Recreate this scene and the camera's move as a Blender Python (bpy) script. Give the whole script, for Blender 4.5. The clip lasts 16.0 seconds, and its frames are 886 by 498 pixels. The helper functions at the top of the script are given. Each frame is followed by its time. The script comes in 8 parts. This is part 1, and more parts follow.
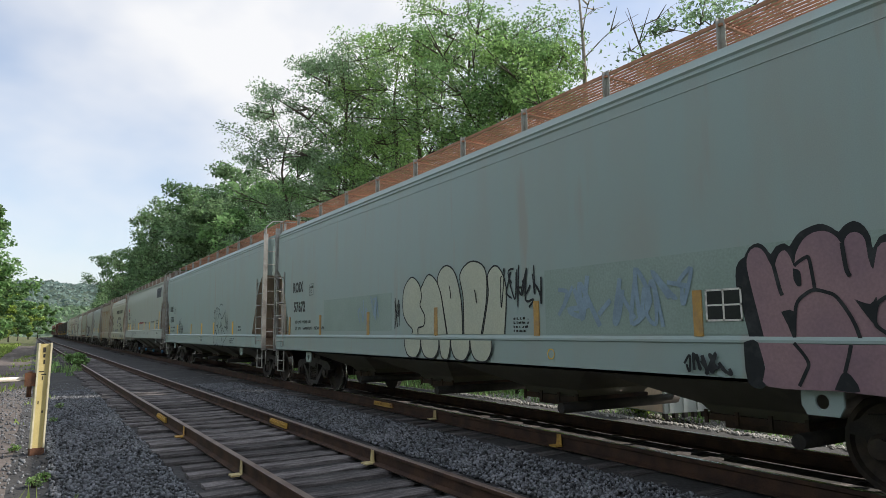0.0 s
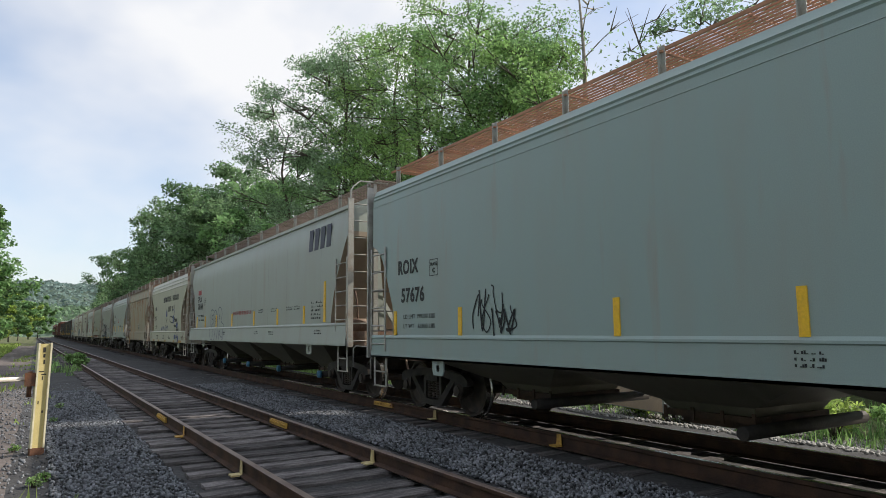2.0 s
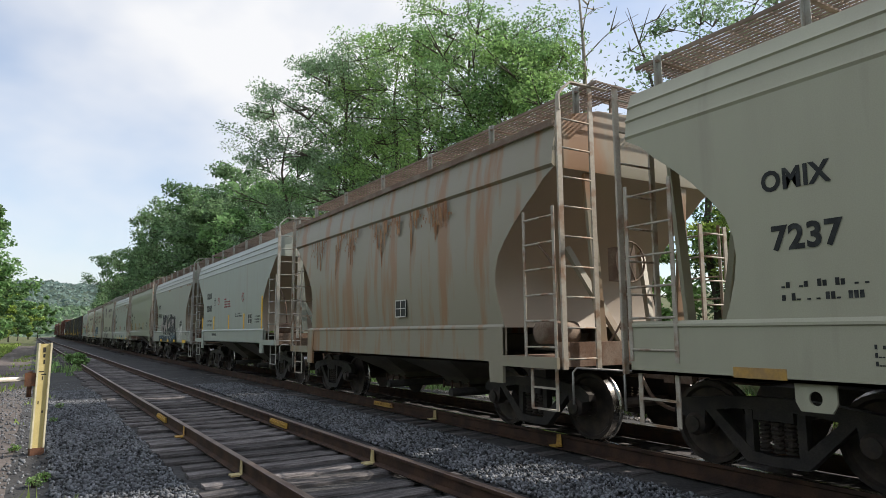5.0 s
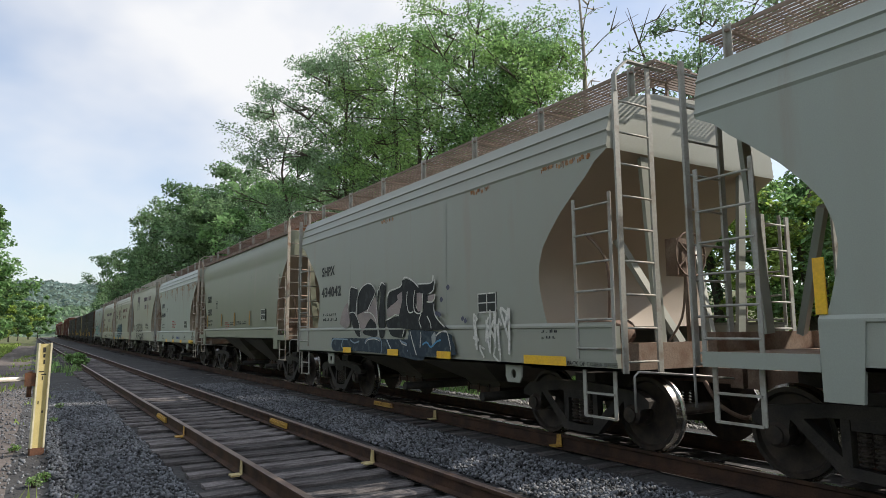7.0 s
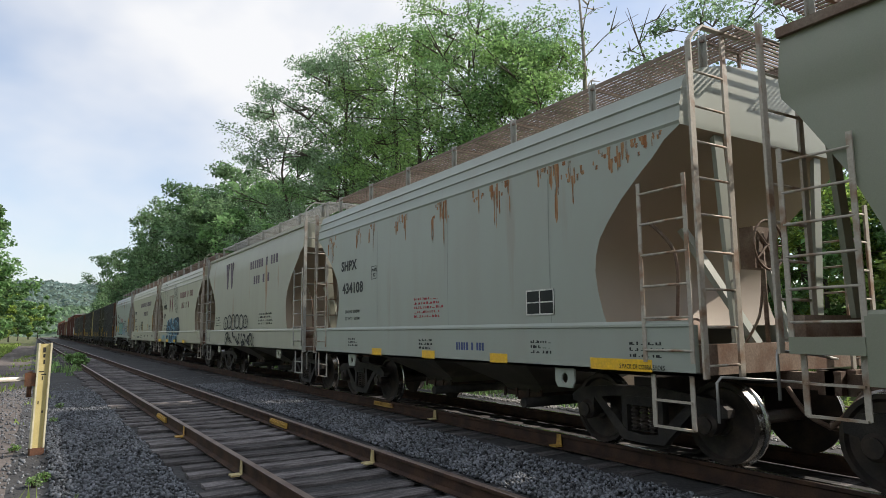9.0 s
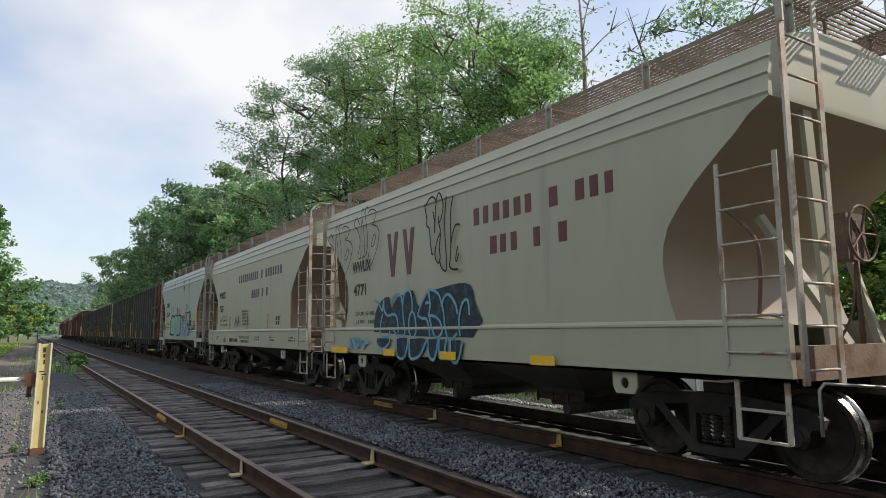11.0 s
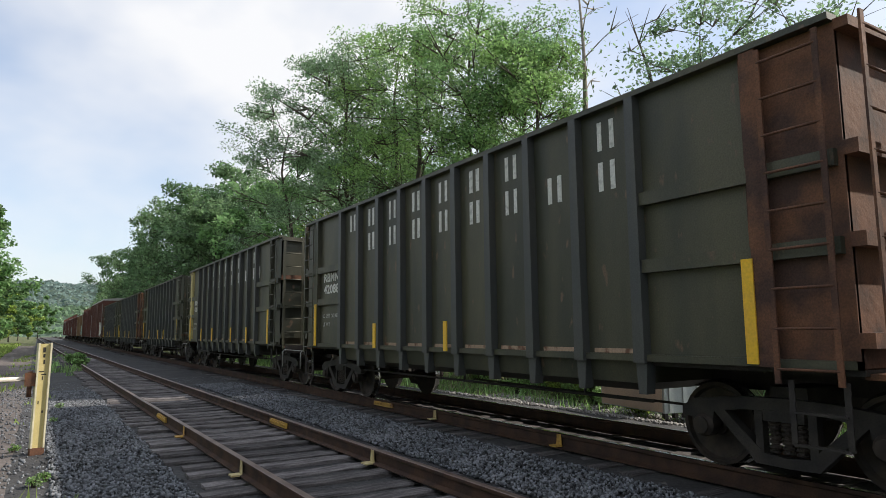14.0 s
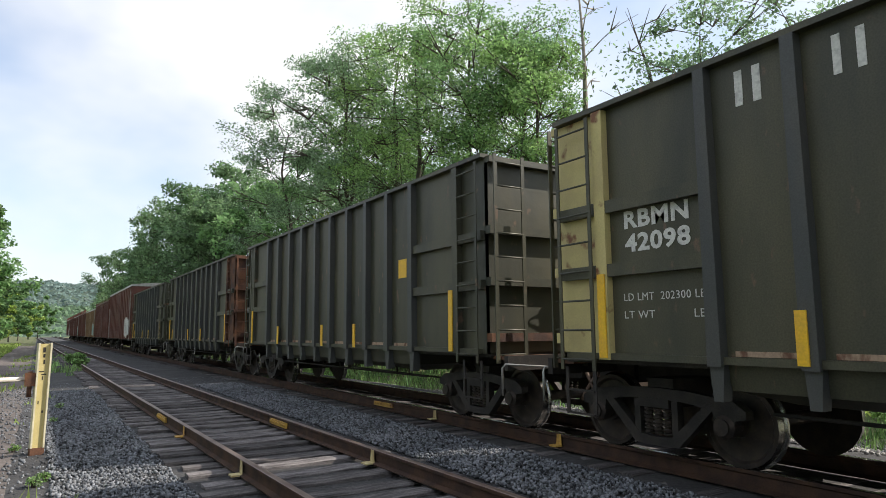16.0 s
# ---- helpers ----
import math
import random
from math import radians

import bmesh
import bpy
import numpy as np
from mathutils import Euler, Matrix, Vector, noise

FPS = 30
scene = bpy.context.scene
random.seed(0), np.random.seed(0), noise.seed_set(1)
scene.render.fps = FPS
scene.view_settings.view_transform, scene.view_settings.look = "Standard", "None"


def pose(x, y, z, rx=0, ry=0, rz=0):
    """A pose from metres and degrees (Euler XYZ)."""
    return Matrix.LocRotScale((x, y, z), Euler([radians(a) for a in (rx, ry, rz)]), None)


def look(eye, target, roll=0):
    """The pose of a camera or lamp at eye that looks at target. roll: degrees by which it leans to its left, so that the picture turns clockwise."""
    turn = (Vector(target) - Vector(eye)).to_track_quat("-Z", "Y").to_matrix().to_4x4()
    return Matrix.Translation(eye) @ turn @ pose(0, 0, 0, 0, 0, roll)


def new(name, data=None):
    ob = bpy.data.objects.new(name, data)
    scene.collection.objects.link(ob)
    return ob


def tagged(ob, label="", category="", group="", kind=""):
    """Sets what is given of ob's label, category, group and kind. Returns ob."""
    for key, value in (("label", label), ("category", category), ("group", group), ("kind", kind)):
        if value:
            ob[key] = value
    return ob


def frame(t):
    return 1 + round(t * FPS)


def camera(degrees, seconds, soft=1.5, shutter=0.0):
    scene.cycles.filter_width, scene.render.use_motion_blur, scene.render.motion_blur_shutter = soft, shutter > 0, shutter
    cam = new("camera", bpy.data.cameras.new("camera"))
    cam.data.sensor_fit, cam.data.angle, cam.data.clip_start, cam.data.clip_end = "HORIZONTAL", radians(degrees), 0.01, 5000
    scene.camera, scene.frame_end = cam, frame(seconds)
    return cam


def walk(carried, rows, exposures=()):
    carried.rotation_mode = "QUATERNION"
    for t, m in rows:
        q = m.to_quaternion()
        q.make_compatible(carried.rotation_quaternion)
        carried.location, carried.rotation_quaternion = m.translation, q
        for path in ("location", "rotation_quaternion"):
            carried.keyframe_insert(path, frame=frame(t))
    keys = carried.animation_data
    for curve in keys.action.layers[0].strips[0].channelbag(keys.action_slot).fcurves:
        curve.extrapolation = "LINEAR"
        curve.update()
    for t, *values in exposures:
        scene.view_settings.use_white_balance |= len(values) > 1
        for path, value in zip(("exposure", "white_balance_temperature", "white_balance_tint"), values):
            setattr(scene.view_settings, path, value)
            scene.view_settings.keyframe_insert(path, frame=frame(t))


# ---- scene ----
cam = camera(68.1, 16.0, soft=0.5)
EYE = Vector((0.0, 0.0, 1.42))
VIEW = look(EYE, EYE + Vector((0.51958, 0.84552, 0.12297)), -0.5)
walk(cam, [(0.0, VIEW), (16.0, VIEW)], [(0.0, 0.19, 6530, 11.5), (13.0, 0.19, 6530, 11.5), (14.5, 0.27, 6530, 11.5), (15.3, 0.41, 6530, 11.5), (16.0, 0.41, 6530, 11.5)])

# ---- light ----
SUN_AZ = Vector((1.0, -0.33, 0.0)).normalized()
SUN_EL = radians(38)
SUN_DIR = SUN_AZ * math.cos(SUN_EL) + Vector((0, 0, math.sin(SUN_EL)))
scene.view_settings.exposure = 0.19
sun = new("sun", bpy.data.lights.new("sun", "SUN"))
sun.data.energy, sun.data.angle, sun.data.color = 4.8, radians(0.6), (1.0, 0.92, 0.80)
sun.matrix_world = look((0, 0, 30), Vector((0, 0, 30)) - SUN_DIR)


def make_world():
    w = bpy.data.worlds.new("sky")
    scene.world = w
    w.use_nodes = True
    nt = w.node_tree
    nt.nodes.clear()
    out = nt.nodes.new("ShaderNodeOutputWorld")
    bg = nt.nodes.new("ShaderNodeBackground")
    sky = nt.nodes.new("ShaderNodeTexSky")
    sky.sky_type = "NISHITA"
    sky.sun_disc = False
    sky.sun_elevation = SUN_EL
    sky.sun_rotation = math.atan2(SUN_DIR.x, SUN_DIR.y)
    sky.air_density, sky.dust_density, sky.ozone_density = 1.0, 1.2, 1.5
    co = nt.nodes.new("ShaderNodeTexCoord")
    mp = nt.nodes.new("ShaderNodeMapping")
    mp.inputs["Scale"].default_value = (1.0, 1.0, 1.7)
    mp.inputs["Location"].default_value = (0.95, 0.4, 0.2)
    n1 = nt.nodes.new("ShaderNodeTexNoise")
    n1.inputs["Scale"].default_value, n1.inputs["Detail"].default_value = 1.7, 5.0
    n1.inputs["Roughness"].default_value = 0.52
    ramp = nt.nodes.new("ShaderNodeValToRGB")
    ramp.color_ramp.elements[0].position, ramp.color_ramp.elements[1].position = 0.34, 0.60
    ramp.color_ramp.elements[0].color = (0.26, 0.26, 0.26, 1)
    ramp.color_ramp.elements[1].color = (1, 1, 1, 1)
    mix = nt.nodes.new("ShaderNodeMix")
    mix.data_type = "RGBA"
    mix.inputs["B"].default_value = (8.9, 9.1, 9.3, 1)
    nt.links.new(co.outputs["Generated"], mp.inputs["Vector"])
    nt.links.new(mp.outputs[0], n1.inputs["Vector"])
    nt.links.new(n1.outputs["Fac"], ramp.inputs["Fac"])
    nt.links.new(ramp.outputs["Color"], mix.inputs["Factor"])
    lift = nt.nodes.new("ShaderNodeVectorMath")
    lift.operation = "MULTIPLY"
    lift.inputs[1].default_value = (1.60, 1.75, 1.84)
    nt.links.new(sky.outputs["Color"], lift.inputs[0])
    nt.links.new(lift.outputs[0], mix.inputs["A"])
    nt.links.new(mix.outputs["Result"], bg.inputs["Color"])
    bg.inputs["Strength"].default_value = 0.092
    nt.links.new(bg.outputs[0], out.inputs["Surface"])


make_world()

# ---- materials ----


def mat(name, base, rough=0.6, metal=0.0, second=None, scale=3.0, mix=(0.4, 0.65), fine=0.12, fine_scale=40.0,
        bump=0.1, bump_scale=60.0, stretch=(1, 1, 1), third=None, third_mix=(0.55, 0.7), third_scale=1.5,
        third_stretch=(1, 1, 1), island=0.0, obrand=0.0, transmit=0.0):
    """A principled material: base colour, patches of a second and third colour, fine grain, bump."""
    m = bpy.data.materials.new(name)
    m.use_nodes = True
    nt = m.node_tree
    b = nt.nodes["Principled BSDF"]
    b.inputs["Roughness"].default_value, b.inputs["Metallic"].default_value = rough, metal
    co = nt.nodes.new("ShaderNodeTexCoord")

    def noise_fac(sc, st, detail=6.0):
        mp = nt.nodes.new("ShaderNodeMapping")
        mp.inputs["Scale"].default_value = st
        n = nt.nodes.new("ShaderNodeTexNoise")
        n.inputs["Scale"].default_value, n.inputs["Detail"].default_value = sc, detail
        nt.links.new(co.outputs["Object"], mp.inputs["Vector"])
        nt.links.new(mp.outputs[0], n.inputs["Vector"])
        return n.outputs["Fac"]

    def blend(fac, lo, hi, a, bcol):
        r = nt.nodes.new("ShaderNodeMapRange")
        r.inputs["From Min"].default_value, r.inputs["From Max"].default_value = lo, hi
        nt.links.new(fac, r.inputs["Value"])
        x = nt.nodes.new("ShaderNodeMix")
        x.data_type = "RGBA"
        nt.links.new(r.outputs[0], x.inputs["Factor"])
        if isinstance(a, tuple):
            x.inputs["A"].default_value = (*a, 1)
        else:
            nt.links.new(a, x.inputs["A"])
        x.inputs["B"].default_value = (*bcol, 1)
        return x.outputs["Result"]

    col = blend(noise_fac(scale, stretch), mix[0], mix[1], base, second or tuple(c * 0.8 for c in base))
    if third:
        col = blend(noise_fac(third_scale, third_stretch, 8.0), third_mix[0], third_mix[1], col, third)
    hsv = nt.nodes.new("ShaderNodeHueSaturation")
    r = nt.nodes.new("ShaderNodeMapRange")
    r.inputs["From Min"].default_value, r.inputs["From Max"].default_value = 0.25, 0.75
    r.inputs["To Min"].default_value, r.inputs["To Max"].default_value = 1 - fine, 1 + fine
    nt.links.new(noise_fac(fine_scale, (1, 1, 1), 3.0), r.inputs["Value"])
    val = r.outputs[0]
    for amount, node, sock in ((island, "ShaderNodeNewGeometry", "Random Per Island"), (obrand, "ShaderNodeObjectInfo", "Random")):
        if amount:
            g = nt.nodes.new(node)
            q = nt.nodes.new("ShaderNodeMapRange")
            q.inputs["To Min"].default_value, q.inputs["To Max"].default_value = 1 - amount, 1 + amount
            nt.links.new(g.outputs[sock], q.inputs["Value"])
            mu = nt.nodes.new("ShaderNodeMath")
            mu.operation = "MULTIPLY"
            nt.links.new(val, mu.inputs[0])
            nt.links.new(q.outputs[0], mu.inputs[1])
            val = mu.outputs[0]
    nt.links.new(val, hsv.inputs["Value"])
    nt.links.new(col, hsv.inputs["Color"])
    nt.links.new(hsv.outputs["Color"], b.inputs["Base Color"])
    if bump:
        bn = nt.nodes.new("ShaderNodeBump")
        bn.inputs["Strength"].default_value, bn.inputs["Distance"].default_value = bump, 0.02
        nt.links.new(noise_fac(bump_scale, (1, 1, 1), 4.0), bn.inputs["Height"])
        nt.links.new(bn.outputs[0], b.inputs["Normal"])
    if transmit:
        tr = nt.nodes.new("ShaderNodeBsdfTranslucent")
        ms = nt.nodes.new("ShaderNodeMixShader")
        ms.inputs[0].default_value = transmit
        nt.links.new(hsv.outputs["Color"], tr.inputs["Color"])
        nt.links.new(b.outputs[0], ms.inputs[1])
        nt.links.new(tr.outputs[0], ms.inputs[2])
        nt.links.new(ms.outputs[0], nt.nodes["Material Output"].inputs["Surface"])
    return m


def paint(name, base, dirt=(0.30, 0.27, 0.22), rust=None, rust_mix=(0.62, 0.75), rough=0.45):
    """Weathered car paint: upright dirt streaks, soft patches and, where given, rust."""
    return mat(name, base, rough, 0.0, tuple(0.70 * c + 0.30 * d for c, d in zip(base, dirt)), 1.6, (0.42, 0.72), 0.05, 90.0, 0.09, 2.0,
               (1.0, 1.6, 0.35), rust or tuple(0.45 * c + 0.55 * d for c, d in zip(base, dirt)), rust_mix, 1.1, (1.0, 3.5, 0.45))


def stain(name, colour, second, lo=0.42, hi=0.60, scale=5.0):
    """A stain that lets the paint under it show through in upright streaks."""
    m = mat(name, colour, 0.85, 0.0, second, 6.0, (0.4, 0.6), 0.2, 60, 0.0, 60, (1, 3, 0.4))
    nt = m.node_tree
    co, mp, n, r = (nt.nodes.new(k) for k in ("ShaderNodeTexCoord", "ShaderNodeMapping", "ShaderNodeTexNoise", "ShaderNodeMapRange"))
    mp.inputs["Scale"].default_value = (1, 3.0, 0.6)
    n.inputs["Scale"].default_value, n.inputs["Detail"].default_value = scale, 7.0
    r.inputs["From Min"].default_value, r.inputs["From Max"].default_value = lo, hi
    nt.links.new(co.outputs["Object"], mp.inputs["Vector"])
    nt.links.new(mp.outputs[0], n.inputs["Vector"])
    nt.links.new(n.outputs["Fac"], r.inputs["Value"])
    nt.links.new(r.outputs[0], nt.nodes["Principled BSDF"].inputs["Alpha"])
    return m


RUST = (0.20, 0.085, 0.04)
M = {
    "blue_grey": paint("pale_blue_grey_paint", (0.272, 0.362, 0.352)),
    "pale_grey": paint("pale_grey_paint", (0.335, 0.375, 0.34)),
    "grey": paint("light_grey_paint", (0.30, 0.32, 0.28)),
    "cream": paint("cream_paint", (0.40, 0.40, 0.305)),
    "cream_worn": paint("worn_cream_paint", (0.38, 0.385, 0.31), rust=(0.30, 0.17, 0.09), rust_mix=(0.64, 0.74)),
    "tan_rust": paint("tan_rusty_paint", (0.29, 0.265, 0.20), rust=(0.30, 0.17, 0.09), rust_mix=(0.5, 0.62)),
    "olive": paint("olive_grey_paint", (0.245, 0.265, 0.20)),
    "black": mat("olive_black_paint", (0.038, 0.041, 0.029), 0.5, 0.0, (0.082, 0.077, 0.045), 1.1, (0.36, 0.68), 0.25, 60, 0.22, 5.0,
                 (1, 1.5, 0.4), (0.13, 0.085, 0.055), (0.64, 0.72), 4.5, (1, 1.8, 0.8)),
    "rib_grey": mat("blue_black_post_paint", (0.055, 0.060, 0.060), 0.5, 0.0, (0.074, 0.073, 0.064), 1.8, (0.4, 0.7), 0.2, 70, 0.15, 8.0,
                    (1, 1.5, 0.4), (0.10, 0.07, 0.045), (0.68, 0.76), 2.6),
    "scuffed": mat("scuffed_bare_strip", (0.38, 0.27, 0.19), 0.8, 0.0, (0.16, 0.08, 0.05), 4.0, (0.5, 0.62), 0.2, 40, 0.2, 20, (1, 2.0, 1)),
    "patch_black": mat("overpainted_black_patch", (0.014, 0.017, 0.014), 0.8, 0.0, (0.03, 0.045, 0.028), 2.0),
    "brown_red": mat("oxide_red_paint", (0.13, 0.045, 0.03), 0.65, 0.0, (0.08, 0.03, 0.022), 1.3, (0.4, 0.7), 0.15, 60, 0.1, 8.0, (1, 1.5, 0.5)),
    "tan": mat("tan_brown_paint", (0.24, 0.15, 0.07), 0.65, 0.0, (0.16, 0.1, 0.05), 1.3),
    "gond_rust": mat("rusted_steel_plate", (0.16, 0.07, 0.036), 0.8, 0.0, (0.06, 0.03, 0.022), 2.2, (0.4, 0.6), 0.3, 60, 0.3, 14),
    "gond_yellow": mat("faded_yellow_paint", (0.55, 0.47, 0.20), 0.6, 0.0, (0.48, 0.40, 0.18), 2.5, (0.4, 0.6), 0.1, 60, 0.1, 20,
                       (1, 1, 1), RUST, (0.60, 0.66), 2.6),
    "steel_dark": mat("oily_dark_steel", (0.030, 0.028, 0.027), 0.6, 0.0, (0.052, 0.045, 0.040), 5.0, (0.4, 0.65), 0.25, 80, 0.2, 40),
    "wheel": mat("worn_wheel_steel", (0.042, 0.037, 0.034), 0.5, 0.3, (0.075, 0.058, 0.048), 6.0),
    "tread": mat("polished_wheel_tread", (0.45, 0.44, 0.42), 0.25, 1.0),
    "rust": mat("rusty_steel", RUST, 0.85, 0.0, (0.11, 0.055, 0.035), 6.0, (0.4, 0.6), 0.25, 70, 0.25, 50),
    "grating": mat("rusty_open_grating", (0.42, 0.21, 0.13), 0.8, 0.0, (0.3, 0.15, 0.09), 3.0),
    "galv": mat("galvanised_steel", (0.42, 0.42, 0.40), 0.5, 0.5, (0.3, 0.29, 0.27), 5.0),
    "ladder_rust": mat("weathered_ladder_paint", (0.42, 0.38, 0.32), 0.6, 0.0, (0.26, 0.16, 0.1), 4.0, (0.5, 0.65)),
    "chute": paint("dull_olive_chute_paint", (0.092, 0.084, 0.064)),
    "chute_pale": paint("grey_olive_chute_paint", (0.14, 0.135, 0.105)),
    "gate_rust": mat("dark_rusty_gate", (0.075, 0.042, 0.028), 0.8, 0.0, (0.04, 0.026, 0.02), 4.0, (0.4, 0.6), 0.25, 60, 0.2, 40),
    "platform_dust": mat("dusty_rust_stained_deck", (0.25, 0.185, 0.14), 0.8, 0.0, (0.17, 0.095, 0.06), 3.0, (0.45, 0.62), 0.2, 50, 0.15, 30),
    "rust_dull": mat("dull_brown_rust", (0.15, 0.098, 0.072), 0.8, 0.0, (0.22, 0.17, 0.13), 4.0, (0.45, 0.65), 0.25, 60, 0.2, 40),
    "rust_eave": mat("brown_rusty_eave", (0.17, 0.11, 0.08), 0.75, 0.0, (0.23, 0.19, 0.15), 2.5, (0.45, 0.65), 0.2, 50, 0.1, 30),
    "ink": mat("black_lettering", (0.025, 0.028, 0.03), 0.5, 0.0, (0.06, 0.065, 0.065), 9.0, (0.5, 0.7), 0.1, 60, 0.0),
    "ink_red": mat("red_lettering", (0.38, 0.03, 0.04), 0.5, bump=0.0),
    "ink_purple": mat("dark_purple_lettering", (0.085, 0.05, 0.085), 0.5, bump=0.0),
    "ink_white": mat("white_lettering", (0.66, 0.66, 0.62), 0.55, 0.0, (0.4, 0.4, 0.38), 12.0, (0.5, 0.7), bump=0.0),
    "stripe": mat("yellow_reflective_strip", (0.85, 0.52, 0.025), 0.45, 0.0, (0.78, 0.46, 0.04), 9.0, bump=0.0),
    "stripe_worn": mat("dull_orange_strip", (0.45, 0.27, 0.07), 0.55, 0.0, (0.35, 0.22, 0.09), 9.0, bump=0.0),
    "spray_black": mat("black_spray_paint", (0.018, 0.021, 0.024), 0.6, 0.0, (0.04, 0.045, 0.048), 7.0, (0.5, 0.7), bump=0.0),
    "spray_navy": mat("navy_spray_paint", (0.04, 0.07, 0.22), 0.5, bump=0.0),
    "spray_cyan": mat("cyan_spray_paint", (0.18, 0.41, 0.52), 0.5, 0.0, (0.09, 0.29, 0.45), 3.0, bump=0.0),
    "spray_teal": mat("teal_spray_paint", (0.13, 0.33, 0.27), 0.5, 0.0, (0.19, 0.38, 0.32), 4.0, bump=0.0),
    "spray_pink": mat("pinkish_silver_spray_paint", (0.33, 0.27, 0.26), 0.5, 0.0, (0.24, 0.2, 0.2), 3.0, bump=0.0),
    "spray_mint": mat("pale_mint_spray_paint", (0.40, 0.58, 0.50), 0.5, bump=0.0),
    "spray_sky": mat("bright_blue_spray_paint", (0.06, 0.24, 0.46), 0.5, 0.0, (0.08, 0.3, 0.52), 4.0, bump=0.0),
    "spray_silver": mat("silver_grey_spray_paint", (0.33, 0.36, 0.36), 0.45, 0.0, (0.28, 0.31, 0.32), 6.0, (0.45, 0.6), stretch=(1, 6, 1), bump=0.0),
    "valve_blue": mat("blue_plastic_cap", (0.05, 0.19, 0.33), 0.5, bump=0.0),
    "spray_mauve": mat("mauve_spray_paint", (0.27, 0.17, 0.19), 0.5, 0.0, (0.22, 0.14, 0.17), 2.0, bump=0.0),
    "spray_straw": mat("straw_spray_paint", (0.44, 0.47, 0.37), 0.5, 0.0, (0.4, 0.44, 0.36), 2.0, bump=0.0),
    "spray_faded": mat("faded_blue_spray_paint", (0.22, 0.32, 0.41), 0.5, bump=0.0),
    "rust_run": stain("rust_run", (0.27, 0.11, 0.04), (0.38, 0.22, 0.11), 0.30, 0.50, 7.0),
    "spray_slate": mat("slate_blue_spray", (0.07, 0.075, 0.13), 0.5, bump=0.0),
    "spray_faded2": mat("buffed_grey_green_patch", (0.225, 0.31, 0.275), 0.5, 0.0, (0.25, 0.335, 0.305), 2.0, bump=0.0),
    "spray_navy2": mat("dark_blue_spray_paint", (0.028, 0.045, 0.065), 0.6, 0.0, (0.08, 0.11, 0.125), 8.0, (0.5, 0.7), bump=0.0),
    "ink_navy": mat("dark_blue_emblem_paint", (0.03, 0.035, 0.07), 0.5, bump=0.0),
    "ink_maroon": mat("maroon_lettering", (0.13, 0.03, 0.035), 0.5, bump=0.0),
    "seam": mat("weld_seam_paint", (0.285, 0.31, 0.28), 0.6, bump=0.0),
    "grating_brown": mat("brown_weathered_grating", (0.25, 0.19, 0.155), 0.8, 0.0, (0.17, 0.125, 0.10), 3.0),
    "ladder_pale": mat("grey_painted_ladder", (0.34, 0.34, 0.31), 0.55, 0.0, (0.24, 0.2, 0.16), 4.0, (0.5, 0.7)),
    "white_worn": paint("dull_off_white_paint", (0.345, 0.38, 0.335)),
    "end_dust": paint("dusty_brown_end_paint", (0.37, 0.30, 0.23)),
    "placard": mat("black_placard", (0.02, 0.025, 0.025), 0.4, bump=0.0),
    "rail": mat("rusty_rail_side", (0.045, 0.028, 0.022), 0.8, 0.0, (0.075, 0.042, 0.028), 4.0, (0.4, 0.6), 0.2, 60, 0.15, 40),
    "railhead": mat("worn_rail_head", (0.20, 0.15, 0.12), 0.45, 0.6, (0.14, 0.09, 0.07), 3.0),
    "railhead_bright": mat("polished_rail_head", (0.6, 0.58, 0.55), 0.22, 1.0),
    "joint": mat("yellow_painted_joint", (0.50, 0.30, 0.06), 0.7, 0.0, (0.25, 0.13, 0.05), 9.0, (0.54, 0.66)),
    "mark": mat("pale_yellow_rail_mark", (0.55, 0.48, 0.25), 0.7, 0.0, (0.35, 0.24, 0.1), 9.0),
    "tie": mat("creosoted_tie_wood", (0.062, 0.057, 0.058), 0.85, 0.0, (0.18, 0.168, 0.168), 3.0, (0.4, 0.65), 0.3, 60, 0.5, 30,
               (1, 14, 6), obrand=0.45),
    "stone": mat("grey_crushed_stone", (0.105, 0.114, 0.128), 0.8, 0.0, (0.155, 0.163, 0.176), 0.8, (0.4, 0.7), 0.25, 25, 0.3, 40, island=0.85),
    "ballast": mat("packed_grey_ballast", (0.030, 0.030, 0.032), 0.9, 0.0, (0.055, 0.055, 0.056), 1.2, (0.4, 0.65), 0.45, 24, 1.0, 20),
    "stone_pale": mat("pale_crushed_stone", (0.25, 0.245, 0.235), 0.85, 0.0, (0.18, 0.175, 0.165), 0.8, (0.4, 0.7), 0.25, 25, 0.3, 40, island=0.4),
    "hill": mat("far_wood_floor", (0.09, 0.14, 0.10), 0.95, 0.0, (0.07, 0.11, 0.08), 0.02, (0.4, 0.6), 0.2, 0.3, 0.0),
    "ground": mat("meadow_earth", (0.075, 0.10, 0.03), 0.95, 0.0, (0.12, 0.12, 0.055), 0.5, (0.4, 0.65), 0.3, 8, 0.6, 6),
    "road": mat("stony_dirt_road", (0.105, 0.09, 0.083), 0.95, 0.0, (0.15, 0.128, 0.118), 0.9, (0.4, 0.65), 0.3, 30, 0.6, 35),
    "gravel_pale": mat("pale_gravel", (0.27, 0.26, 0.24), 0.95, 0.0, (0.2, 0.19, 0.17), 2.0, (0.4, 0.65), 0.35, 30, 0.6, 35),
    "post": mat("flaking_cream_yellow_paint", (0.56, 0.48, 0.22), 0.6, 0.0, (0.46, 0.38, 0.16), 5.0, (0.45, 0.65), 0.08, 70, 0.1, 30,
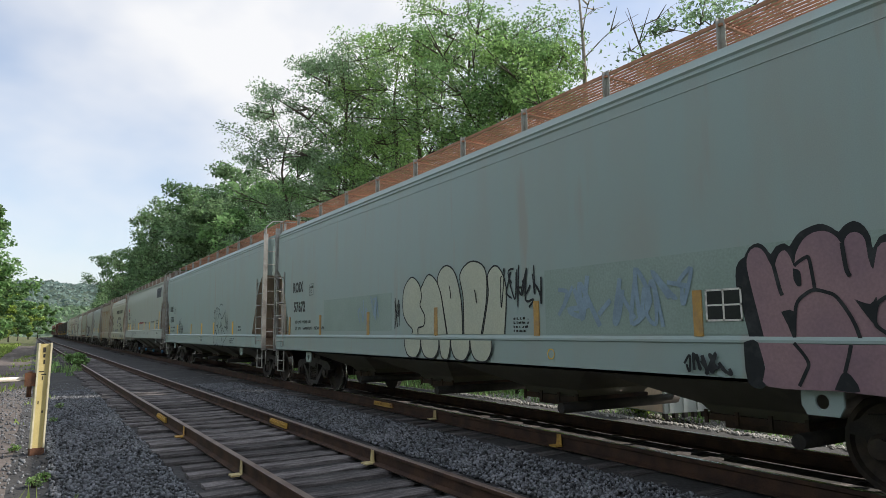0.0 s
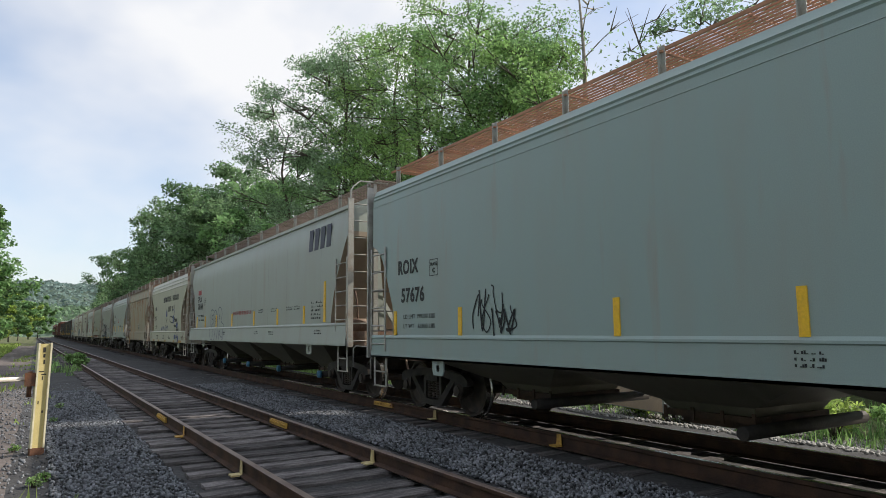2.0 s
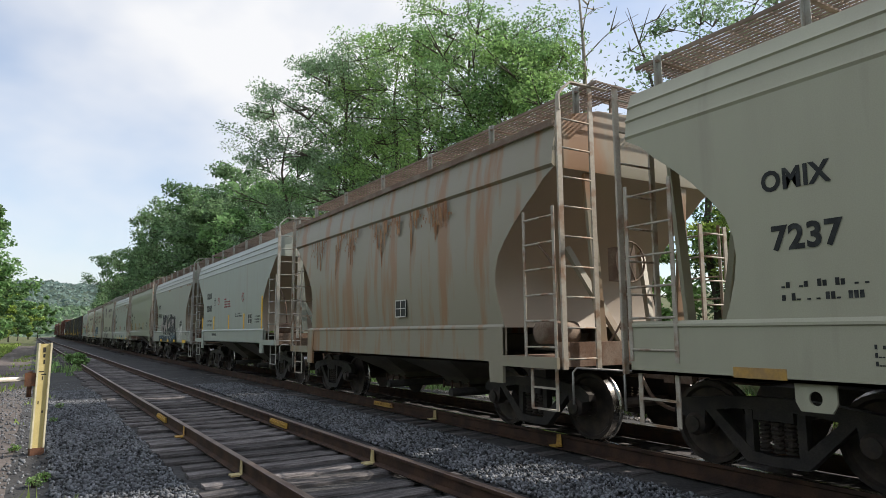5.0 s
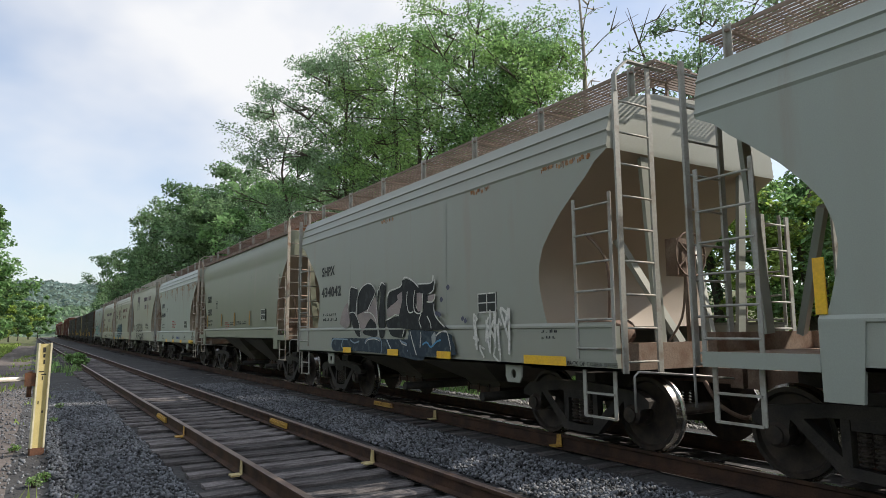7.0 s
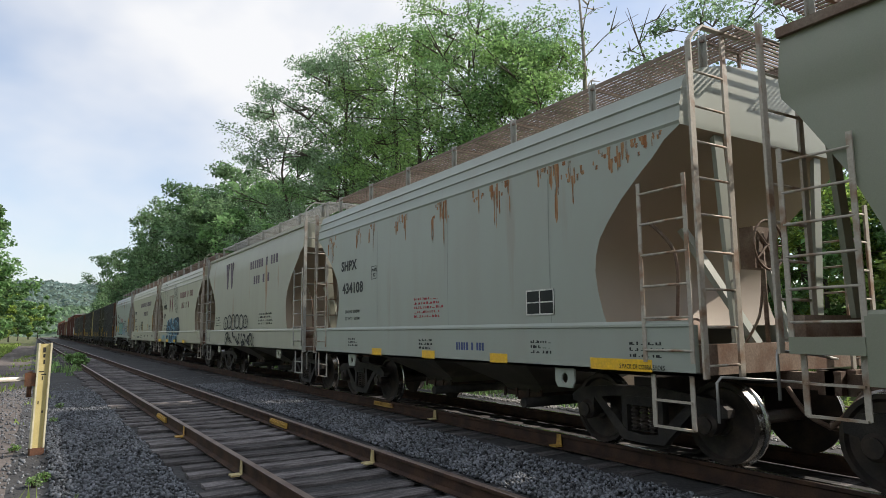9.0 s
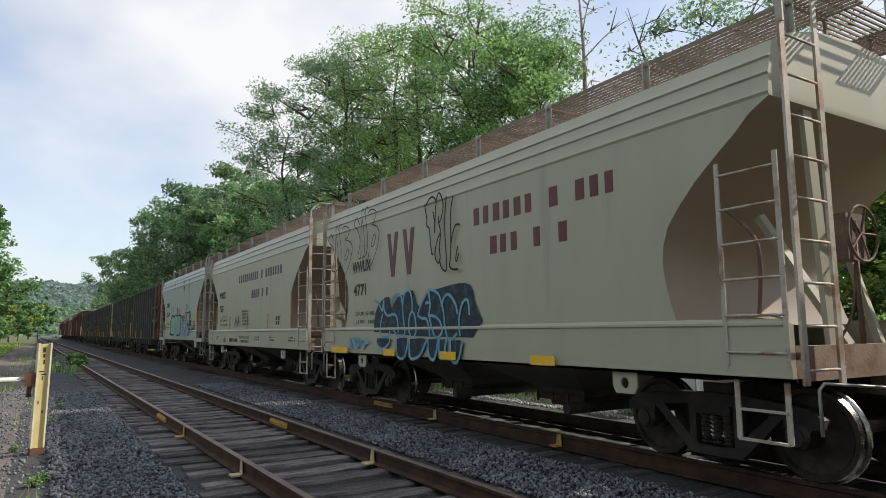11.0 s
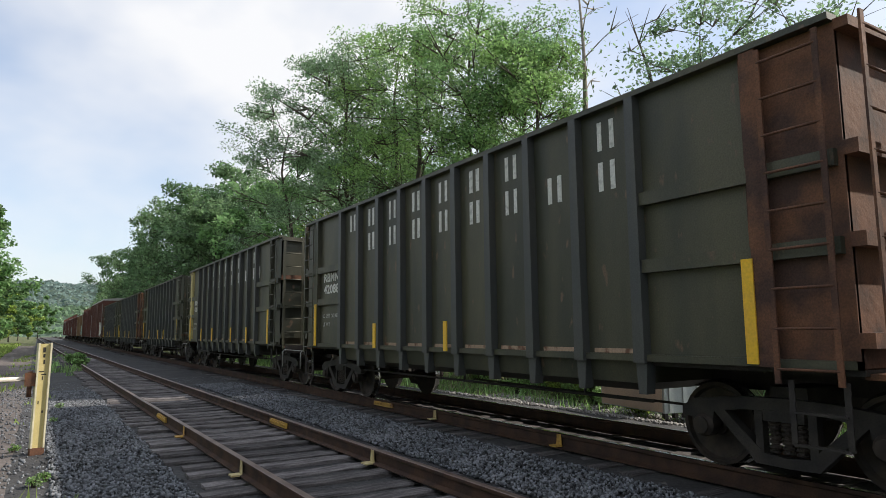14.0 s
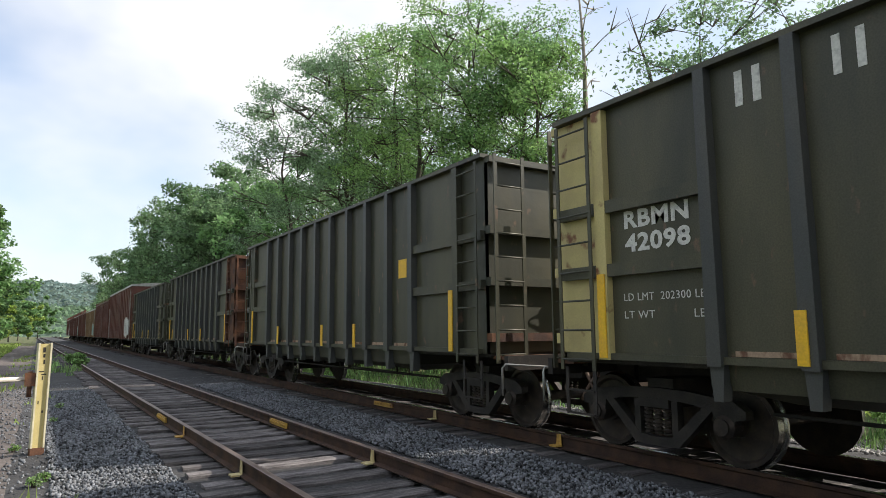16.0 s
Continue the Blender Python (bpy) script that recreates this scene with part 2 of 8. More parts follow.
                (1, 1, 0.5), (0.10, 0.05, 0.03), (0.66, 0.70), 9.0, (1, 1, 0.5)),
    "post_edge": mat("bleached_cream_paint", (0.66, 0.62, 0.45), 0.6),
    "pipe_white": mat("white_painted_pipe", (0.7, 0.66, 0.58), 0.5, 0.0, (0.5, 0.42, 0.34), 8.0, (0.5, 0.7)),
    "box_grey": mat("grey_metal_cabinet", (0.36, 0.40, 0.41), 0.45, 0.3, (0.3, 0.33, 0.34), 2.0),
    "box_tan": mat("tan_cabinet_side", (0.48, 0.37, 0.29), 0.6, 0.0, (0.42, 0.33, 0.27), 2.0),
    "bark": mat("grey_brown_bark", (0.10, 0.085, 0.068), 0.95, 0.0, (0.06, 0.05, 0.04), 5.0, (0.4, 0.6), 0.3, 30, 0.6, 20, (1, 1, 0.3)),
    "bark_pale": mat("pale_dead_bark", (0.30, 0.27, 0.23), 0.95, 0.0, (0.2, 0.18, 0.15), 5.0),
}
LEAF = {}
# The hill leaves have bluish air haze put into their colour.
for key, c in {"dark": (0.09, 0.165, 0.075), "deep": (0.132, 0.215, 0.105), "mid": (0.152, 0.27, 0.108), "fresh": (0.198, 0.325, 0.112), "yellow": (0.26, 0.355, 0.09),
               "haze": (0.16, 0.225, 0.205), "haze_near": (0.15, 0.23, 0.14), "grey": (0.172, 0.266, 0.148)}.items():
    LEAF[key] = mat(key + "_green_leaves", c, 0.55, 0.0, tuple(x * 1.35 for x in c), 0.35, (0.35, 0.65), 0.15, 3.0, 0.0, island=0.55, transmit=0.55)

for key in ("steel_dark", "wheel", "rail", "tie", "spray_black", "spray_navy2", "ink", "placard"):
    M[key].node_tree.nodes["Principled BSDF"].inputs["Specular IOR Level"].default_value = 0.22

# ---- mesh helpers ----


def empty(name):
    return new(name)


def finish(me, material, smooth=0.0):
    for m in (material if isinstance(material, (list, tuple)) else [material]):
        me.materials.append(m)
    if smooth:
        me.polygons.foreach_set("use_smooth", [True] * len(me.polygons))
        me.set_sharp_from_angle(angle=radians(smooth))
    return me


def part(name, bm, material, parent=None, label="", smooth=0.0, at=None):
    """Links a bmesh (or a ready mesh) as ONE mesh object under its thing."""
    if isinstance(bm, bpy.types.Mesh):
        me = bm
    else:
        me = bpy.data.meshes.new(name)
        bm.normal_update()
        bm.to_mesh(me)
        bm.free()
        finish(me, material, smooth)
    ob = new(name, me)
    if parent:
        ob.parent = parent
    if at:
        ob.matrix_basis = at
    if label:
        ob["label"] = label
    return ob


def box(bm, x0, x1, y0, y1, z0, z1, mi=0):
    v = [bm.verts.new(p) for p in ((x0, y0, z0), (x1, y0, z0), (x1, y1, z0), (x0, y1, z0), (x0, y0, z1), (x1, y0, z1), (x1, y1, z1), (x0, y1, z1))]
    for f in ((3, 2, 1, 0), (4, 5, 6, 7), (0, 1, 5, 4), (1, 2, 6, 5), (2, 3, 7, 6), (3, 0, 4, 7)):
        bm.faces.new([v[i] for i in f]).material_index = mi


def beam(bm, p, q, w, h=None, side=None, mi=0):
    p, q = Vector(p), Vector(q)
    d = (q - p).normalized()
    ref = Vector(side) if side else (Vector((0, 0, 1)) if abs(d.z) < 0.9 else Vector((0, 1, 0)))
    a = d.cross(ref).normalized() * w / 2
    b = a.cross(d).normalized() * (h or w) / 2
    v = [bm.verts.new(c + s * a + t * b) for c in (p, q) for s, t in ((-1, -1), (1, -1), (1, 1), (-1, 1))]
    for f in ((0, 1, 2, 3), (7, 6, 5, 4), (0, 4, 5, 1), (1, 5, 6, 2), (2, 6, 7, 3), (3, 7, 4, 0)):
        bm.faces.new([v[i] for i in f]).material_index = mi


def tube(bm, pts, radii, n=6, cap=True, mi=0):
    """A round rod through points; one radius or one for each point."""
    pts = [Vector(p) for p in pts]
    if not isinstance(radii, (list, tuple)):
        radii = [radii] * len(pts)
    rings, a = [], None
    for i, p in enumerate(pts):
        d = (pts[min(i + 1, len(pts) - 1)] - pts[max(i - 1, 0)]).normalized()
        if a is None:
            a = d.orthogonal().normalized()
        a = (a - d * a.dot(d)).normalized()
        b = d.cross(a)
        rings.append([bm.verts.new(p + radii[i] * (math.cos(k * math.tau / n) * a + math.sin(k * math.tau / n) * b)) for k in range(n)])
    for r, s in zip(rings, rings[1:]):
        for k in range(n):
            f = bm.faces.new((r[k], r[(k + 1) % n], s[(k + 1) % n], s[k]))
            f.smooth, f.material_index = True, mi
    if cap:
        bm.faces.new(rings[0][::-1]).material_index = mi
        bm.faces.new(rings[-1]).material_index = mi


def prism(bm, outline, x0, x1, mi=0):
    """An outline of (y, z) points pulled out between two x planes."""
    a = [bm.verts.new((x0, y, z)) for y, z in outline]
    b = [bm.verts.new((x1, y, z)) for y, z in outline]
    bm.faces.new(a).material_index = mi
    bm.faces.new(b[::-1]).material_index = mi
    for i in range(len(outline)):
        j = (i + 1) % len(outline)
        bm.faces.new((a[j], a[i], b[i], b[j])).material_index = mi


def disc_stack(bm, prof, axis_x0=0.0, n=28, c=(0.0, 0.0)):
    """A body turned about the x axis: prof is a list of (x, radius)."""
    rings = [[bm.verts.new((x + axis_x0, c[0] + r * math.cos(k * math.tau / n), c[1] + r * math.sin(k * math.tau / n))) for k in range(n)] for x, r in prof]
    for i, (r, s) in enumerate(zip(rings, rings[1:])):
        for k in range(n):
            bm.faces.new((r[k], r[(k + 1) % n], s[(k + 1) % n], s[k])).smooth = True
    bm.faces.new(rings[0][::-1])
    bm.faces.new(rings[-1])


def loft(bm, rings, closed=False, mi=0):
    vs = [[bm.verts.new(p) for p in r] for r in rings]
    n = len(rings[0])
    for a, b in zip(vs, vs[1:]):
        for k in range(n if closed else n - 1):
            bm.faces.new((a[k], a[(k + 1) % n], b[(k + 1) % n], b[k])).material_index = mi
    return vs

# ---- train ----
XC = 6.98          # centre line of the far track
SPEED = 11.75      # metres a second, towards the camera
SIDE = 1.60        # half the width of a car
MOVING = []        # (car, place of its middle at the start)
WHEELSETS = []
MESHES = {}
SHELL = {}          # the built parts of each hopper, to tell them from its markings


def bm_new():
    return bmesh.new()


def cached(name, build, material, smooth=0.0):
    if name not in MESHES:
        b = bm_new()
        build(b)
        me = bpy.data.meshes.new(name)
        b.normal_update()
        b.to_mesh(me)
        b.free()
        MESHES[name] = finish(me, material, smooth)
    return MESHES[name]


WR = 0.43
GAUGE_X = 0.75


def build_wheelset(b):
    for s in (-1, 1):
        prof = [(-0.075, 0.30), (-0.07, WR + 0.028), (-0.045, WR + 0.028), (-0.03, WR + 0.004), (0.062, WR - 0.006), (0.066, WR - 0.05), (0.03, WR - 0.075),
                (0.02, 0.22), (0.06, 0.13), (0.09, 0.12), (0.09, 0.08)]
        disc_stack(b, [(s * x, r) for x, r in prof], s * GAUGE_X)
    disc_stack(b, [(-1.0, 0.075), (1.0, 0.075)], 0, 10)
    for f in b.faces:
        r = [math.hypot(v.co.y, v.co.z) for v in f.verts]
        f.material_index = 1 if min(r) > WR - 0.012 else 0
    bmesh.ops.recalc_face_normals(b, faces=b.faces)


def build_sideframe(b):
    """The cast frame of a truck, with window openings either side of the springs."""
    top = [(-1.10, 0.60), (-0.98, 0.68), (-0.45, 0.72), (0.0, 0.74), (0.45, 0.72), (0.98, 0.68), (1.10, 0.60)]
    th = 0.06
    for s in (-1, 1):
        prism(b, [(s * 1.12, 0.52), (s * 1.12, 0.60), (s * 0.98, 0.69), (s * 0.42, 0.75), (0.0, 0.76), (0.0, 0.64), (s * 0.40, 0.63), (s * 0.74, 0.58),
                  (s * 0.76, 0.44), (s * 0.98, 0.44), (s * 1.0, 0.50)], -th, th)
        prism(b, [(s * 0.74, 0.58), (s * 0.62, 0.60), (s * 0.22, 0.24), (0.0, 0.22), (0.0, 0.13), (s * 0.30, 0.14)], -th * 0.9, th * 0.9)
        prism(b, [(s * 0.30, 0.63), (s * 0.22, 0.63), (s * 0.22, 0.22), (s * 0.30, 0.22)], -th * 0.8, th * 0.8)
    bmesh.ops.recalc_face_normals(b, faces=b.faces)


def build_spring(b):
    prof = []
    for k in range(7):
        z = 0.25 + k * 0.043
        prof += [(z, 0.038), (z + 0.008, 0.056), (z + 0.024, 0.056), (z + 0.032, 0.038)]
    rings = [[(r * math.cos(q * math.tau / 10), r * math.sin(q * math.tau / 10), z) for q in range(10)] for z, r in prof]
    loft(b, rings, True)
    bmesh.ops.recalc_face_normals(b, faces=b.faces)


def build_bearing(b):
    disc_stack(b, [(-0.10, 0.06), (-0.10, 0.115), (0.02, 0.12), (0.05, 0.085), (0.075, 0.085), (0.08, 0.03)], 0, 14)
    box(b, -0.09, 0.0, -0.13, 0.13, 0.09, 0.15)


def add_truck(car, y):
    t = part("truck", bm_box((-0.95, 0.95, -0.18, 0.18, 0.55, 0.86)), M["steel_dark"], car, "dark cast-steel truck", at=pose(0, y, 0))
    for s in (-1, 1):
        fr = cached("side_frame", build_sideframe, M["steel_dark"])
        part("side_frame", fr, None, t, at=pose(s * 1.0, 0, 0))
        for y in (-0.13, 0.0, 0.13):
            part("spring", cached("spring", build_spring, M["wheel"]), None, t, at=pose(s * 1.0, y, 0))
        part("bolster_end", cached("bolster_end", lambda q: box(q, -0.07, 0.075, -0.2, 0.2, 0.545, 0.645), M["steel_dark"]), None, t, at=pose(s * 1.0, 0, 0))
        for q in (-1, 1):
            part("bearing", cached("bearing", build_bearing, M["wheel"], 40), None, t,
                 at=pose(s * 1.04, q * 0.87, WR, 0, 0, 0 if s > 0 else 180))
    for q in (-1, 1):
        w = part("wheelset", cached("wheelset", build_wheelset, [M["wheel"], M["tread"]], 30), None, t, "steel wheels on an axle, polished treads",
                 at=pose(0, q * 0.87, WR))
        WHEELSETS.append((w, q * 0.87))
    return t


def bm_box(b6):
    b = bm_new()
    box(b, *b6)
    return b


def single_letters(me, material):
    """Cuts flat lettering into one mesh for each letter, by its gaps along x."""
    b = bm_new()
    b.from_mesh(me)
    b.faces.ensure_lookup_table()
    spans = sorted((min(v.co.x for v in f.verts), max(v.co.x for v in f.verts), f.index) for f in b.faces)
    groups, edge = [], None
    for lo, hi, i in spans:
        if edge is None or lo > edge + 1e-5:
            groups.append([])
            edge = hi
        groups[-1].append(i)
        edge = max(edge, hi)
    out = []
    for g in groups:
        keep = {}
        faces = []
        for i in g:
            faces.append([keep.setdefault(v.index, len(keep)) for v in b.faces[i].verts])
        b.verts.ensure_lookup_table()
        m = bpy.data.meshes.new("letter")
        m.from_pydata([tuple(b.verts[k].co) for k in keep], [], faces)
        m.materials.append(material)
        out.append(m)
    b.free()
    return out


def letters(text, h, y, z, material, car, x=None, width=None, name="lettering", label=""):
    """Flat letters on the camera's side of a car, from y towards the near end."""
    cu = bpy.data.curves.new("lettering", "FONT")
    cu.body, cu.size, cu.extrude, cu.fill_mode = text, h * 1.38, 0.001, "BOTH"
    cu.offset = h * (0.046 if len(text) < 12 else 0.0)
    cu.resolution_u = 3
    cu.space_character = 1.08
    tmp = bpy.data.objects.new("lettering", cu)
    me = bpy.data.meshes.new_from_object(tmp)
    bpy.data.objects.remove(tmp)
    bpy.data.curves.remove(cu)
    k = 1.0
    if width and len(me.vertices):
        xs = [v.co.x for v in me.vertices]
        k = width / (max(xs) - min(xs))
    me.transform(Matrix.Diagonal((k, 1, 1, 1)))
    me.materials.clear()
    me.materials.append(material)
    face = Matrix(((0, 0, -1, 0), (-1, 0, 0, 0), (0, 1, 0, 0), (0, 0, 0, 1)))
    spot = Matrix.Translation((-(x or SIDE) - 0.006, y, z)) @ face
    if h < 0.12:
        return tagged(part(name, me, None, car, label, at=spot), kind="stuff")
    for piece in single_letters(me, material):
        part("letter", piece, None, car, label, at=spot)


def plate(name, car, y0, y1, z0, z1, material, x=None, label="", lift=0.004, lean=0.0):
    """A thin painted field or plate on the side of a car; lean slides its foot along y."""
    b = bm_new()
    x = -(x or SIDE)
    a = [(y0, z1), (y1, z1), (y1 + lean, z0), (y0 + lean, z0)]
    prism(b, a, x - lift, x + 0.003)
    bmesh.ops.recalc_face_normals(b, faces=b.faces)
    return part(name, b, material, car, label)


def ribbon(b, pts, w, x, lift=0.003):
    """A flat brush line along (y, z) points on a car's side."""
    x = -x - lift
    n = len(pts)
    prev = None
    for i, (y, z) in enumerate(pts):
        y0, z0 = pts[max(i - 1, 0)]
        y1, z1 = pts[min(i + 1, n - 1)]
        dy, dz = y1 - y0, z1 - z0
        d = math.hypot(dy, dz) or 1
        ny, nz = -dz / d * w / 2, dy / d * w / 2
        xi = x - 0.00005 * i
        cur = (b.verts.new((xi, y + ny, z + nz)), b.verts.new((xi, y - ny, z - nz)))
        if prev:
            b.faces.new((prev[0], prev[1], cur[1], cur[0]))
        prev = cur


def smooth_line(pts, per=8):
    out = []
    n = len(pts)
    for i in range(n - 1):
        p0, p1, p2, p3 = pts[max(i - 1, 0)], pts[i], pts[i + 1], pts[min(i + 2, n - 1)]
        for k in range(per):
            t = k / per
            out.append(tuple(0.5 * (2 * b + (c - a) * t + (2 * a - 5 * b + 4 * c - d) * t * t + (3 * b - a - 3 * c + d) * t ** 3)
                             for a, b, c, d in zip(p0, p1, p2, p3)))
    return out + [pts[-1]]


def bubble(car, y, z0, z1, width, lobes, seed, line_mat, fill_mat=None, w=0.035, label="", x=None):
    """Spray-painted swollen shapes side by side, outlined, without letters."""
    rnd = random.Random(seed)
    x = x or SIDE
    fills, g = [], None
    step = width / lobes
    for i in range(lobes):
        c = y - (i + 0.5) * step
        top = z1 - rnd.uniform(0, 0.18) * (z1 - z0)
        low = z0 + rnd.uniform(0, 0.15) * (z1 - z0)
        hw = step * rnd.uniform(0.42, 0.50)
        lean = rnd.uniform(-0.05, 0.05) * (z1 - z0) * 0.4
        ring = []
        for k in range(9):
            a = math.pi * k / 8
            ring.append((c + hw * math.cos(a) + lean, top - hw * 0.9 + hw * 0.9 * math.sin(a)))
        pinch = rnd.uniform(0.82, 0.95)
        ring += [(c - hw * pinch, (top + low) / 2), (c - hw * 0.92, low + 0.12 * (z1 - z0)), (c, low), (c + hw * 0.92, low + 0.1 * (z1 - z0)), (c + hw * pinch, (top + low) / 2)]
        ring = smooth_line(ring + ring[:1], 4)
        bl = bm_new()
        ribbon(bl, ring, w, x, 0.014 + 0.0008 * i)
        g = part("graffiti", bl, line_mat, car, label or "spray-painted bubble outline graffiti")
        if rnd.random() < 0.75:
            ym, zm = c + rnd.uniform(-0.2, 0.2) * hw, (top + low) / 2 + rnd.uniform(-0.1, 0.25) * (z1 - z0)
            bl = bm_new()
            ribbon(bl, smooth_line([(ym + 0.1 * hw, zm + 0.12 * (z1 - z0)), (ym - 0.1 * hw, zm), (ym + 0.05 * hw, zm - 0.2 * (z1 - z0))], 5), w * 0.8, x, 0.0145 + 0.0008 * i)
            part("graffiti", bl, line_mat, car)
        if fill_mat:
            bf = bm_new()
            bf.faces.new([bf.verts.new((-x - 0.004 - 0.001 * i, p[0], p[1])) for p in ring[:-1]]).normal_update()
            bmesh.ops.triangulate(bf, faces=bf.faces)
            fills.append(bf)
    for bf in fills:
        part("graffiti_fill", bf, fill_mat, g)


def scribble(car, y, z0, z1, width, seed, material, strokes=9, w=0.02, x=None):
    """Loose spray-can strokes without letters."""
    rnd = random.Random(seed)
    for i in range(strokes):
        b = bm_new()
        c = y - width * (i + 0.5) / strokes
        n = rnd.randint(3, 6)
        pts = [(c + rnd.uniform(-1, 1) * width / strokes * 1.0, z0 + (z1 - z0) * rnd.random()) for _ in range(n)]
        ribbon(b, smooth_line(pts, 6), w * rnd.uniform(0.8, 1.4), x or SIDE, 0.006 + 0.0004 * i)
        part("graffiti", b, material, car, "thin spray-painted scrawl")


def spray_line(car, paint_name, w, off, order, pts):
    """One sprayed line along (y, z) points, off metres proud of the side, later lines over earlier ones."""
    b = bm_new()
    ribbon(b, smooth_line(pts, 5), w, SIDE, off + 0.0007 * order)
    part("graffiti", b, M[paint_name], car, "sprayed line of " + M[paint_name].name.replace("_", " "))


def spray_field(car, paint_name, off, order, pts):
    """One sprayed field within a closed curve of (y, z) points."""
    b = bm_new()
    x = -SIDE - off - 0.0007 * order
    f = b.faces.new([b.verts.new((x, y, z)) for y, z in smooth_line(pts + pts[:1], 3 if len(pts) < 14 else 2)[:-1]])
    f.normal_update()
    bmesh.ops.triangulate(b, faces=b.faces)
    part("graffiti", b, M[paint_name], car, "sprayed field of " + M[paint_name].name.replace("_", " "))


def bars(car, y, z, h, count, cw, material, seed=0, x=None, gap=0.35):
    """A row of plain upright bars, one for each painted character."""
    rnd = random.Random(seed)
    x = -(x or SIDE)
    for i in range(count):
        if count > 6 and i in (count // 2, count // 2 + 2):
            continue
        y1 = y - i * cw
        part("letter_bar", bm_box((x - 0.005, x, y1 - cw * rnd.uniform(0.50, 0.66), y1, z, z + h)), material, car)


def block_mark(car, y, z, h, w, material, seed, x):
    """One plain stencilled block: two upright bars with the stencil's gap between."""
    k = random.Random(seed).uniform(0.26, 0.34)
    for y0, y1 in ((y - w * k, y), (y - w, y - w * (1 - k))):
        part("letter_bar", bm_box((-x - 0.005, -x, y0, y1, z, z + h)), material, car)


def slanted_marks(car, y, z, h, w, count, step, material, x=None, lean=-0.12, turn=1):
    """Broad slanted plain bars in the colour of a painted emblem."""
    for i in range(count):
        q = lean if turn == 1 or i % 2 == 0 else -lean * 0.85
        plate("emblem_bar", car, y - i * step, y - i * step - w, z, z + h, material, x, lift=0.006 + 0.0005 * i, lean=q)


def ring_mark(car, y, z, r, material, x=None, cross=True):
    b = bm_new()
    pts = [(y + r * math.cos(k * math.tau / 24), z + r * math.sin(k * math.tau / 24)) for k in range(25)]
    ribbon(b, pts, r * 0.22, x or SIDE, 0.006)
    if cross:
        ribbon(b, [(y + r * 0.68, z + r * 0.68), (y - r * 0.68, z - r * 0.68)], r * 0.2, x or SIDE, 0.0065)
    part("warning_ring", b, material, car, "round painted prohibition mark")


def placard(car, y0, y1, z0, z1, x=None):
    p = plate("placard", car, y0, y1, z0, z1, M["placard"], x, "black data placard with white frame", 0.008)
    xx = -(x or SIDE) - 0.0085
    w = 0.018
    for a in ((y1, y0, z1 - w, z1), (y1, y0, z0, z0 + w), (y0 - w, y0, z0, z1), (y1, y1 + w, z0, z1), ((y0 + y1) / 2 - w / 2, (y0 + y1) / 2 + w / 2, z0, z1),
              (y1, y0, (z0 + z1) / 2 - 0.008, (z0 + z1) / 2 + 0.008)):
        part("placard_line", bm_box((xx - 0.002, xx + 0.001, a[0], a[1], a[2], a[3])), M["ink_white"], p)


def frame_mark(car, y, z, w, h, material, text=None, x=None):
    b = bm_new()
    ribbon(b, [(y, z), (y - w, z), (y - w, z + h), (y, z + h), (y, z)], 0.014, x or SIDE, 0.006)
    part("frame_mark", b, material, car)
    if text:
        for i, tx in enumerate(text):
            letters(tx, h * (0.2 if len(tx) > 1 else 0.3), y - (0.1 * w if len(tx) > 1 else 0.36 * w), z + h * (0.62 if i == 0 else 0.18), material, car, x)


def weld_lines(car, ys, z0, z1, material):
    for y in ys:
        b = bm_new()
        ribbon(b, smooth_line([(y, z0), (y + 0.01, (z0 + z1) / 2), (y - 0.005, z1)], 4), 0.013, SIDE, 0.003)
        part("weld_seam", b, material, car)


def rust_runs(car, spots, material, zt=3.46, seed=5):
    """Rust that has run down from the roof seam: many thin ragged streaks, some starting lower."""
    rnd = random.Random(seed)
    for y, w, ln in spots:
        b = bm_new()
        n = max(3, int(w / 0.040))
        phase = rnd.uniform(0, 6)
        for i in range(n):
            u = (i + rnd.random()) / n
            yy = y - w * u
            swell = 0.55 + 0.45 * math.sin(phase + u * 9.0)
            top = zt - ln * rnd.uniform(0.0, 0.35) * (rnd.random() < 0.6)
            l2 = max(0.05, ln * swell * rnd.uniform(0.35, 1.0) - (zt - top))
            ww = rnd.uniform(0.018, 0.06)
            xx = -SIDE - 0.003 - 0.0001 * i
            rows = [(0, 0.5), (0.2, rnd.uniform(0.35, 0.6)), (0.45, rnd.uniform(0.25, 0.5)), (0.7, rnd.uniform(0.25, 0.6)), (0.9, rnd.uniform(0.2, 0.55)), (1.0, 0.12)]
            side_a = [b.verts.new((xx, yy + ww * q * rnd.uniform(0.8, 1.2), top - l2 * f)) for f, q in rows]
            side_b = [b.verts.new((xx, yy - ww * q * rnd.uniform(0.8, 1.2), top - l2 * f)) for f, q in rows]
            for k in range(5):
                b.faces.new((side_a[k], side_a[k + 1], side_b[k + 1], side_b[k]))
        tagged(part("rust_stain", b, material, car, "rust streaks running down"), kind="stuff")


